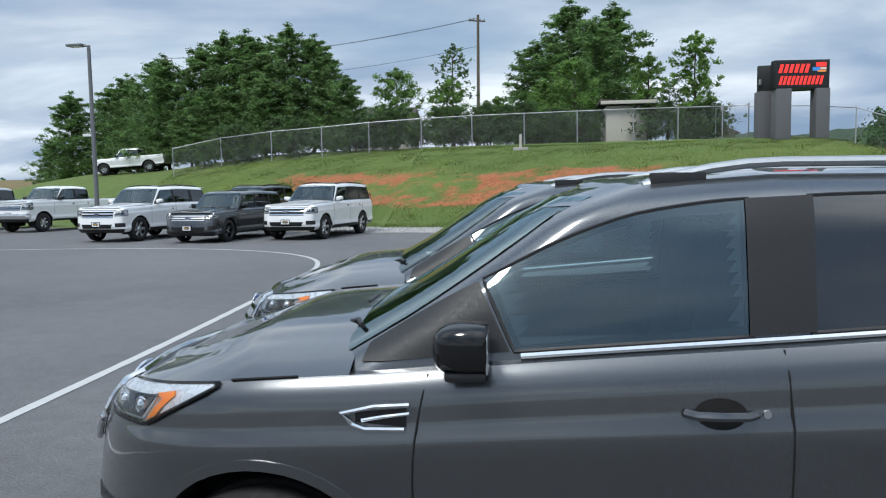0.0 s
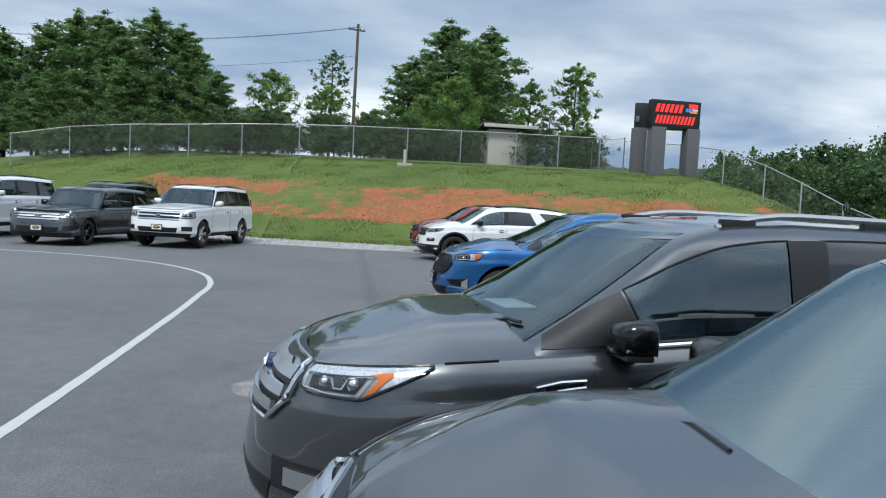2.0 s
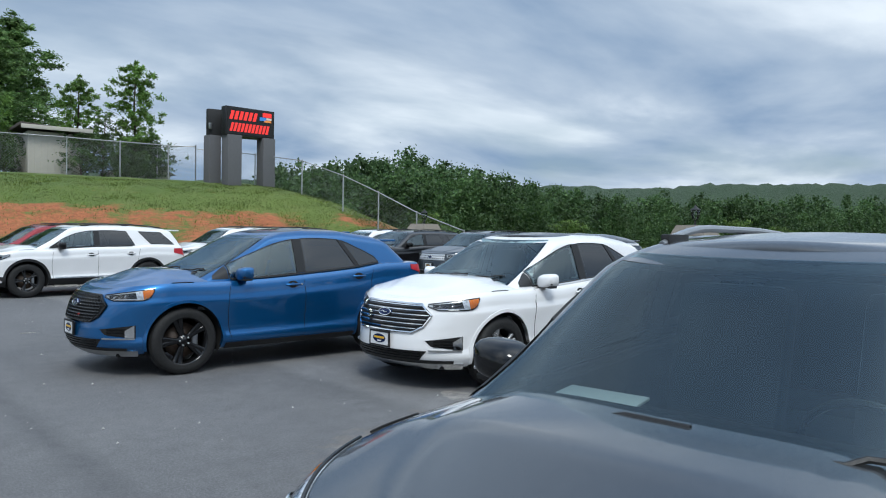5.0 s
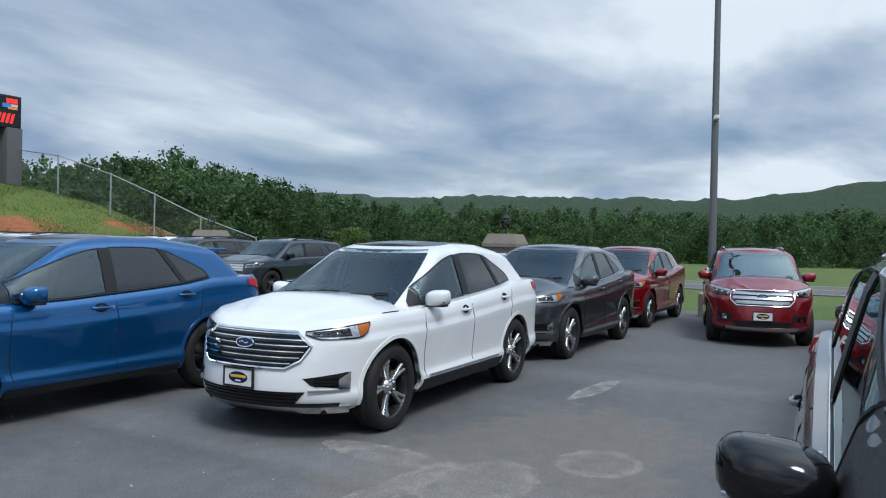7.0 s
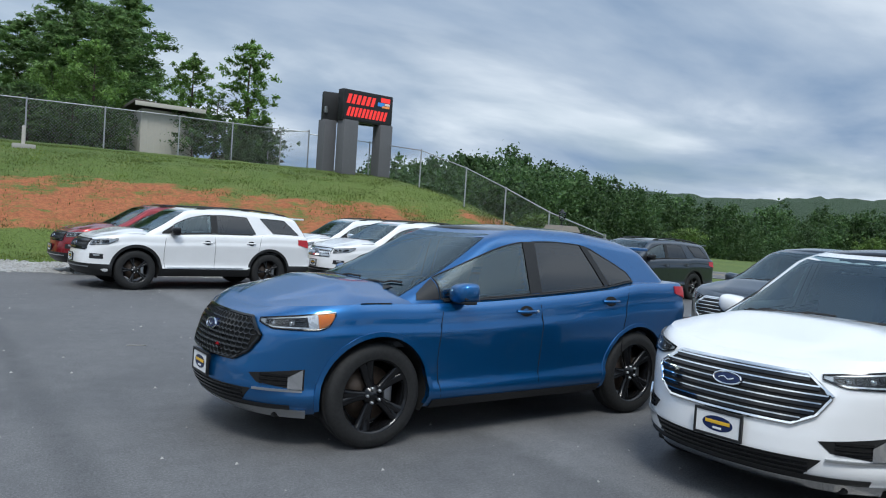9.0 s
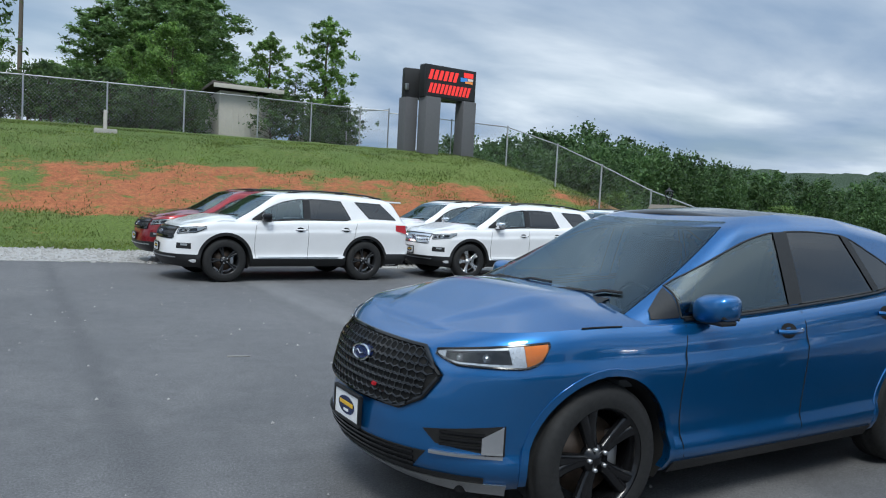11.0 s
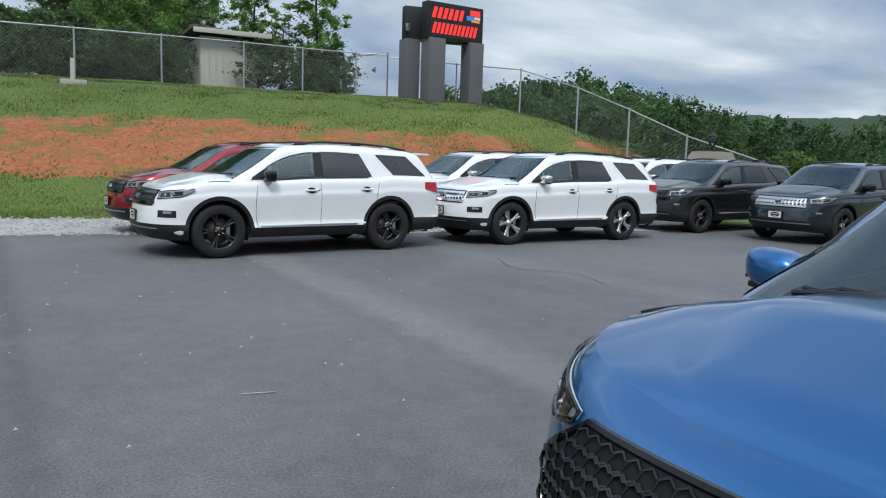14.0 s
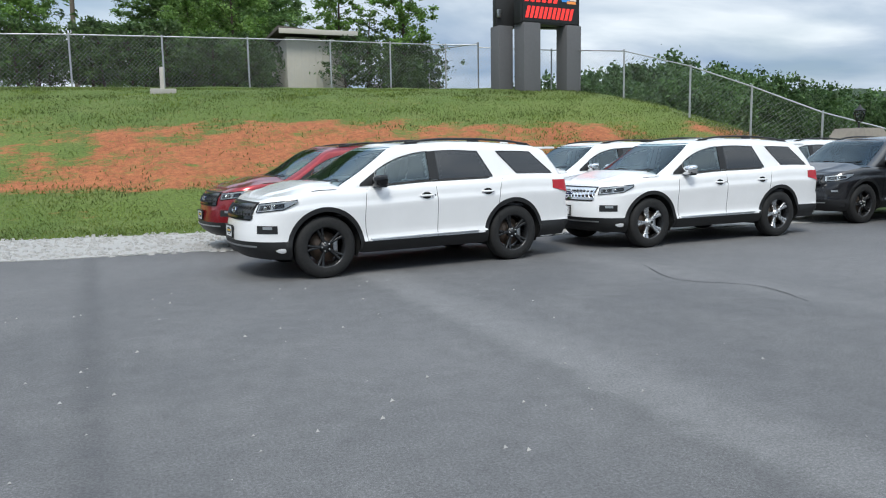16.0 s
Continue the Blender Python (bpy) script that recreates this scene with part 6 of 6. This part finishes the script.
ridge()
rt = []
for i in range(430):
    a = radians(-14 + 66 * i / 430 + rw.uniform(-0.3, 0.3))
    rad = rw.uniform(250, 330)
    rt.append((rad * math.cos(a), rad * math.sin(a), -5 + 10 * (rad - 250) / 80 + 8 * smooth01((10 - math.degrees(a)) / 14), rw.uniform(9, 14)))
woods("ridge_woods", rt, 12, "woods", "dark green woods on the far slope", 16)

# ---------------------------------------------------------------- fence
def chain_mesh(a, b, h, step=0.14, r=0.0022):
    """Woven diagonals between two posts: each wire a thin ribbon."""
    a, b = Vector(a), Vector(b)
    d = b - a
    ln = Vector((d.x, d.y)).length
    v, f = [], []
    n = int((ln + h) / step)
    side = Vector((-d.y, d.x, 0)).normalized() * r
    for sgn in (1, -1):
        for i in range(n):
            t0 = i * step - h
            s0, s1 = max(t0, 0), min(t0 + h, ln)
            if s1 <= s0:
                continue
            z0, z1 = (s0 - t0), (s1 - t0)
            if sgn < 0:
                z0, z1 = h - z0, h - z1
            p, q = a + d * (s0 / ln) + Vector((0, 0, z0)), a + d * (s1 / ln) + Vector((0, 0, z1))
            k = len(v)
            up = Vector((0, 0, r * 1.4))
            v += [p - up, p + up, q + up, q - up]
            f.append((k, k + 1, k + 2, k + 3))
    return v, f


def fence(posts, h, label, arms=False, tops=None):
    ob = tagged(new("chain_link_fence"), label, "fence", group="chain link fences")
    P = [Vector((x, y, float(height(x, y)) - 0.05)) for x, y in posts]
    H = tops or [h] * len(P)
    for p, hh in zip(P, H):
        pts = [p, p + Vector((0, 0, hh + 0.06))]
        if arms:
            pts.append(p + Vector((0.22, 0.22, hh + 0.32)))
        part("post", tube(pts, 0.033, 8), "galv", ob)
    for (p, q), (h0, h1) in zip(zip(P, P[1:]), zip(H, H[1:])):
        part("top_rail", tube([p + Vector((0, 0, h0)), q + Vector((0, 0, h1))], 0.024, 6), "galv", ob)
        part("mesh_panel", chain_mesh(p + Vector((0, 0, 0.05)), q + Vector((0, 0, 0.05)), min(h0, h1) - 0.05), "galv", ob, smooth=False)
    return ob


line_x = [-21.3, -18.1, -14.6, -11.3, -8.4, -5.25, -2.25, 0.78, 3.8, 6.95, 9.4, 11.8, 13.1]
fence([(x, 43.0 - 1.0 * smooth01((x + 18) / 6) - (0.4 if x > 13 else 0)) for x in line_x], 1.85, "galvanised chain link fence along the top of the bank")
fence([(13.1, 41.6), (12.0, 44.5), (11.0, 47.5)], 1.9, "galvanised chain link fence running back from the corner")
fence([(13.1, 41.6), (16.0, 40.6), (16.6, 36.3), (17.4, 33.6), (18.0, 31.4), (18.6, 29.2), (19.2, 26.6)], 1.75, "galvanised chain link fence stepping down the bank")

# ---------------------------------------------------------------- marker stub, shed
stub = tagged(new("marker_post"), "short pale post on a concrete pad on the bank", "post")
z = float(height(0.64, 39.3))
part("pad", box(0.25, 1.05, 38.95, 39.65, z - 0.1, z + 0.10, 0.03), "concrete", stub)
part("post", box(0.57, 0.70, 39.22, 39.36, z + 0.08, z + 0.82, 0.03), "siding", stub)


def shed():
    ob = tagged(new("shed"), "pale weathered shed with a low dark roof behind the fence", "shed")
    z = 4.0
    part("wall", box(5.6, 8.0, 44.0, 48.0, z, z + 2.35, 0.02), "siding", ob)
    part("roof", moved(box(-1.65, 1.65, -2.4, 2.4, 0, 0.16, 0.02), pose(6.85, 46.0, z + 2.45, 0, 4, 0)), "roof_dark", ob)
    part("fascia", box(5.25, 8.5, 43.55, 43.62, z + 2.42, z + 2.62, 0.01), "siding", ob)
    for k in range(9):
        part("batten", box(5.62 + k * 0.29, 5.66 + k * 0.29, 43.975, 44.002, z, z + 2.3), "siding", ob)


shed()
h2 = tagged(new("outbuilding"), "low brown roofed outbuilding half hidden by shrubs", "building")
part("wall", box(11.5, 14.5, 50, 54, 3.9, 5.0), "siding", h2)
part("roof", ([(11.2, 49.7, 4.95), (14.8, 49.7, 4.95), (14.8, 54.3, 4.95), (11.2, 54.3, 4.95), (13.0, 49.7, 5.75), (13.0, 54.3, 5.75)], [(0, 1, 4), (1, 2, 5, 4), (2, 3, 5), (3, 0, 4, 5)]), "roof_dark", h2, smooth=False)
h3 = tagged(new("house"), "gray gabled house half hidden by pines", "building")
part("wall", box(-13, -8.5, 56, 61, 3.9, 6.6), "siding", h3)
part("roof", ([(-13.5, 55.5, 6.4), (-8, 55.5, 6.4), (-8, 61.5, 6.4), (-13.5, 61.5, 6.4), (-13.2, 58.5, 8.2), (-8.2, 58.5, 8.2)], [(0, 1, 5, 4), (1, 2, 5), (2, 3, 4, 5), (3, 0, 4)]), "roof_dark", h3, smooth=False)


# ---------------------------------------------------------------- electronic sign
def sign():
    ob = tagged(new("electronic_sign"), "black electronic sign with red lights on gray columns", "sign")
    base = pose(14.85, 39.2, 0, 0, 0, 6)
    z0 = 3.3
    put = lambda n, vf, mat, par=ob, lab="", sm=True: part(n, moved(vf, base), mat, par, lab, sm)
    put("column", box(-1.28, -0.52, -0.55, 0.15, z0, 6.42, 0.03), "stucco")
    put("column", box(0.72, 1.42, -0.55, 0.15, z0, 6.42, 0.03), "stucco")
    put("column", box(-1.78, -1.14, 0.45, 1.10, z0, 6.42, 0.03), "stucco")
    cab = put("cabinet", box(-1.36, 1.42, -0.42, 0.05, 6.40, 7.86, 0.02), "trim", lab="black sign cabinet")
    put("cabinet", moved(box(-1.4, 1.4, -0.2, 0.2, 6.40, 7.78, 0.02), pose(-0.32, 0.62, 0, 0, 0, -15)), "trim", lab="black sign cabinet")
    put("service_box", box(-1.72, -1.55, 0.62, 0.72, 6.75, 7.05, 0.02), "satin")
    put("screen", box(-1.27, 1.33, -0.435, -0.42, 6.49, 7.77), "led_off", cab)
    # two rows of unreadable slanted red marks
    for row, (zz, x0, x1, n, hh) in enumerate(((7.43, -1.12, 0.46, 6, 0.44), (6.83, -1.10, 1.14, 11, 0.44))):
        for k in range(n):
            xa = x0 + (x1 - x0) * k / n
            wd = (x1 - x0) / n * 0.66
            sl = 0.06
            v = []
            for y in (-0.450, -0.436):
                v += [(xa - sl, y, zz - hh / 2), (xa + wd - sl, y, zz - hh / 2), (xa + wd + sl, y, zz + hh / 2), (xa + sl, y, zz + hh / 2)]
            put("light_bar", (v, [(0, 1, 2, 3), (7, 6, 5, 4), (0, 4, 5, 1), (1, 5, 6, 2), (2, 6, 7, 3), (3, 7, 4, 0)]), "led_red", cab, sm=False)
    put("light_patch", box(0.55, 0.92, -0.446, -0.436, 7.30, 7.48), "led_blue", cab)
    put("light_patch", box(0.72, 1.24, -0.446, -0.436, 7.50, 7.72), "led_red", cab)
    put("light_patch", box(0.80, 1.22, -0.446, -0.436, 7.24, 7.34), "led_orange", cab)
    put("light_patch", box(0.94, 1.24, -0.446, -0.436, 7.36, 7.47), "led_white", cab)


sign()


# ---------------------------------------------------------------- poles
def lamp_pole(x, y, z, h, label, heads, joint=None):
    ob = tagged(new("lamp_post"), label, "lamp post", group="car park lamp posts")
    part("base", lathe([(0, z + 0.6), (0.27, z + 0.6), (0.30, z + 0.57), (0.30, z - 0.5)], 20, "z"), "concrete", ob).location = (x, y, 0)
    part("pole", tube([(x, y, z + 0.5), (x, y, z + h)], 0.10, 12, False, 0.07), "pole_gray", ob)
    for a in heads:
        m = pose(x, y, z + h - 0.02, 0, 0, a)
        part("arm", moved(tube([(0, 0, 0), (0.35, 0, 0.05)], 0.035, 6), m), "pole_gray", ob)
        part("lamp_head", moved(box(0.22, 0.95, -0.19, 0.19, 0.0, 0.10, 0.03), m), "pole_gray", ob)
        part("lamp_lens", moved(box(0.32, 0.88, -0.14, 0.14, -0.012, 0.002), m), "plate_white", ob)
    part("camera_box", moved(box(0.05, 0.40, -0.06, 0.06, 0, 0.10, 0.02), pose(x, y, z + h * 0.52, 0, 0, 200)), "plate_white", ob)


lamp_pole(-16.75, 27.4, 0.0, 7.75, "gray car park lamp post with flat LED heads", (175,))
lamp_pole(18.2, 9.05, 0.0, 9.3, "tall gray car park lamp post at the lot edge", (160, 340))


def utility_pole(x, y, h, label):
    z = float(height(x, y))
    ob = tagged(new("utility_pole"), label, "utility pole", group="utility poles")
    part("pole", tube([(x, y, z - 0.3), (x + 0.1, y, z + h)], 0.16, 10, False, 0.11), "wood_pole", ob)
    part("crossarm", moved(box(-0.75, 0.75, -0.06, 0.06, 0, 0.11, 0.01), pose(x, y, z + h - 0.55, 0, 0, 25)), "wood_pole", ob)
    for d in (-0.65, -0.3, 0.3, 0.65):
        part("insulator", moved(lathe([(0, 0.16), (0.03, 0.15), (0.045, 0.08), (0.03, 0.0)], 10, "z"), pose(x + d * math.cos(radians(25)), y + d * math.sin(radians(25)), z + h - 0.44)), "stone", ob)
    return Vector((x, y, z + h - 0.3))


a = utility_pole(-3.6, 63.0, 11.8, "weathered wooden utility pole with a crossarm behind trees")
b = utility_pole(-35.6, 70.0, 12.2, "distant wooden utility pole behind the pines")
for k, dz in enumerate((0.0, 0.12, -2.2)):
    pts = [a.lerp(b, t) + Vector((0, 0.3 * k, dz - 3.2 * t * (1 - t))) for t in np.linspace(0, 1, 16)]
    tagged(new("power_line", mesh_of("power_line", *tube(pts, 0.014, 4), "trim")), "thin black power line between utility poles", "cable", group="power lines")


# ---------------------------------------------------------------- gate pillars with lanterns
def pillar(x, y, turn):
    ob = tagged(new("gate_pillar"), "tan ledge stone gate pillar with a sloped cap", "pillar", group="entrance pillars")
    rng = random.Random(int(x * 10))
    core = part("core", box(-0.40, 0.40, -0.40, 0.40, -0.05, 1.62), "stone", ob)
    for row in range(13):
        for k in range(3):
            for face in range(4):
                w = 0.84 / 3
                vf = box(-0.42 + k * w + 0.004, -0.42 + (k + 1) * w - 0.004, -0.44 - rng.uniform(0, 0.02), -0.40, row * 0.125 + 0.004, row * 0.125 + 0.121, 0.006)
                o = part("stone", moved(vf, pose(0, 0, 0, 0, 0, face * 90)), "stone", ob)
    cap = [(-0.52, -0.52, 1.62), (0.52, -0.52, 1.62), (0.52, 0.52, 1.62), (-0.52, 0.52, 1.62), (-0.52, -0.52, 1.72), (0.52, -0.52, 1.72), (0.52, 0.52, 1.72), (-0.52, 0.52, 1.72), (-0.40, -0.40, 2.0), (0.40, -0.40, 2.0), (0.40, 0.40, 2.0), (-0.40, 0.40, 2.0)]
    part("cap", (cap, [(3, 2, 1, 0), (0, 1, 5, 4), (1, 2, 6, 5), (2, 3, 7, 6), (3, 0, 4, 7), (4, 5, 9, 8), (5, 6, 10, 9), (6, 7, 11, 10), (7, 4, 8, 11), (8, 9, 10, 11)]), "stone", ob, "shingled sloping cap", smooth=False)
    ob.matrix_basis = pose(x, y, 0, 0, 0, turn)
    la = tagged(new("lantern"), "black post lantern with glass panes on a pillar", "lantern", group="entrance lanterns")
    part("stem", lathe([(0, 0.16), (0.025, 0.16), (0.03, 0.03), (0.09, 0.0)], 12, "z"), "trim", la)
    part("glass_globe", lathe([(0.05, 0.16), (0.12, 0.30), (0.13, 0.40), (0.10, 0.46)], 12, "z"), "lantern_glass", la)
    part("lantern_cap", lathe([(0.0, 0.62), (0.02, 0.58), (0.06, 0.52), (0.15, 0.46), (0.14, 0.445), (0.0, 0.45)], 12, "z"), "trim", la)
    for k in range(6):
        c, s = math.cos(k * math.pi / 3), math.sin(k * math.pi / 3)
        part("lantern_bar", tube([(0.055 * c, 0.055 * s, 0.15), (0.125 * c, 0.125 * s, 0.30), (0.135 * c, 0.135 * s, 0.45)], 0.008, 5), "trim", la)
    la.matrix_basis = pose(x, y, 2.0)


pillar(18.3, 14.95, 8)
pillar(17.3, 26.9, 8)


# ---------------------------------------------------------------- mobile home over the road
def mobile_home():
    ob = tagged(new("mobile_home"), "long pale mobile home with white shuttered windows", "house")
    m = pose(166, 16, -1.0, 0, 0, 82)
    put = lambda n, vf, mat, par=ob: part(n, moved(vf, m), mat, par)
    put("wall", box(-11, 11, -3, 3, 0, 3.0), "siding")
    put("roof", ([(-11.3, -3.3, 2.95), (11.3, -3.3, 2.95), (11.3, 3.3, 2.95), (-11.3, 3.3, 2.95), (-11.3, 0, 4.1), (11.3, 0, 4.1)], [(0, 1, 5, 4), (1, 2, 5), (2, 3, 4, 5), (3, 0, 4)]), "concrete")
    put("porch_roof", box(-3, 3, 3, 4.6, 2.7, 2.95), "plate_white")
    for x in (-8, -4.6, 0, 4.6, 8):
        w = put("window", box(x - 0.6, x + 0.6, 3.0, 3.04, 1.0, 2.2), "gloss")
        put("window_frame", join(box(x - 0.7, x - 0.6, 3.0, 3.06, 0.9, 2.3), box(x + 0.6, x + 0.7, 3.0, 3.06, 0.9, 2.3), box(x - 0.6, x + 0.6, 3.0, 3.06, 2.2, 2.3), box(x - 0.6, x + 0.6, 3.0, 3.06, 0.9, 1.0)), "plate_white", w)


mobile_home()

bank = tagged(new("field_bank"), "distant tan field bank behind a low wall", "bank", kind="structure")
part("bank_face", box(-190, -70, 118, 124, -1, 4.2), "tan", bank)

# ---------------------------------------------------------------- the cars
ST = dict(EDGE, style=STY["black5"], belt_mat="trim", plate_y=-0.0, roof_mat="gloss")
EXPL_BLACK_WHEELS = dict(EXPLORER, style=STY["dark10"], mirror_mat="gloss", grille_mat="gloss")
EXPL_CHROME = dict(EXPLORER, grille_mat="chrome", mirror_mat="chrome")
S_G = "dark gray compact SUV with chrome grille bars, parked on asphalt"
vehicle(ESCAPE, "escape", "gray", (2.12, 1.365), 181.2, S_G, "car", "suv", False)
vehicle(dict(ESCAPE, mirror_strip="chrome", screen="screen"), "escape", "gray", (1.79, 3.70), 187.4, "dark gray compact SUV with a white paper on its dashboard", "car", "suv", False)
vehicle(ESCAPE, "escape", "gray", (6.60, 3.98), 186, "dark gray compact SUV parked behind another", "car", "suv")
vehicle(ESCAPE, "escape", "silver", (11.3, 4.25), 186, "silver compact SUV with black mirrors", "car", "suv")
vehicle(dict(ESCAPE, mirror_mat=None), "escape", "red", (15.9, 4.6), 186, "red compact SUV at the end of a row", "car", "suv")
vehicle(ST, "edge_st", "blue", (3.31, 11.94), 184.2, "metallic blue crossover SUV with gloss black wheels", "car", "suv")
vehicle(dict(EDGE, sill_bright="chrome", clad=0.12), "edge", "white", (5.857, 9.39), 186.2, "pearl white crossover SUV with a chrome barred grille", "car", "suv")
vehicle(dict(EDGE, style=STY["alloy5"], roof_mat=None), "edge", "gray", (10.916, 9.91), 185, "dark gray crossover SUV with bright alloy wheels", "car", "suv")
vehicle(dict(EDGE, roof_mat=None), "edge", "red", (16.1, 10.45), 185, "dark red crossover SUV parked beside a pillar", "car", "suv")
vehicle(dict(ESCAPE, mirror_mat=None), "escape", "red", (15.05, 7.45), 196, "red compact SUV with a silver grille facing the aisle", "car", "suv")
vehicle(dict(EDGE, roof_mat=None), "edge", "navy", (10.5, 12.9), 185, "slate gray crossover SUV parked behind a blue one", "car", "suv")
vehicle(EXPL_BLACK_WHEELS, "explorer", "white", (3.37, 23.01), 187.5, "white three-row SUV with black wheels and black cladding", "car", "suv")
vehicle(EXPL_CHROME, "explorer", "white", (8.78, 23.45), 184.1, "white three-row SUV with chrome grille and bright wheels", "car", "suv")
vehicle(EXPL_BLACK_WHEELS, "explorer", "red", (3.2, 26.1), 187.5, "dark red three-row SUV beside the grass bank", "car", "suv")
vehicle(EXPL_CHROME, "explorer", "white", (8.9, 26.5), 185, "white three-row SUV with silver roof rails", "car", "suv")
vehicle(EXPL_CHROME, "explorer", "white", (14.9, 27.2), 185, "white three-row SUV near the pillar", "car", "suv")
vehicle(EXPL_BLACK_WHEELS, "explorer", "black", (14.7, 24.5), 185, "black three-row SUV with black wheels", "car", "suv")
vehicle(dict(EXPL_BLACK_WHEELS, grille_mat="satin"), "explorer", "navy", (15.9, 21.75), 185, "slate blue three-row SUV with a mesh grille", "car", "suv")
vehicle(EXPEDITION, "expedition", "white", (-6.23, 24.5), 260, "large white SUV with chrome barred grille and roof rails", "car", "suv")
vehicle(FLEX, "flex", "gray", (-9.25, 23.4), 262, "dark gray boxy wagon with black wheels", "car", "wagon")
vehicle(EXPEDITION, "expedition", "white", (-12.75, 24.1), 261, "large white SUV with a chrome grille beside a wagon", "car", "suv")
vehicle(TRUCK, "truck", "white", (-20.8, 30.9), 261, "white crew cab pickup truck with chrome bumper", "truck", "pickup_truck")
vehicle(dict(TRUCK, z_sill=0.45), "truck", "silver", (-24.9, 31.2), 261, "silver crew cab pickup truck beside a white one", "truck", "pickup_truck")
vehicle(EXPEDITION, "expedition", "black", (-10.9, 29.6), 262, "large black SUV behind a gray wagon", "car", "suv", False)
vehicle(EXPLORER, "explorer", "navy", (-8.0, 29.8), 262, "dark SUV parked behind the front row", "car", "suv", False)
vehicle(RANGER, "truck", "white", (-28.2, 50.0, float(height(-28.2, 50.0)) - 0.02, 3.5), 190, "white pickup truck parked on the grass rise", "truck", "pickup_truck", False)
tagged(new("paper_sheet", mesh_of("paper_sheet", *moved(box(-0.10, 0.10, -0.14, 0.14, 0, 0.012, 0.004), pose(0.93, 3.97, 1.152, 2, 0, 20)), "paper")), "folded white paper on a car dashboard", "paper")
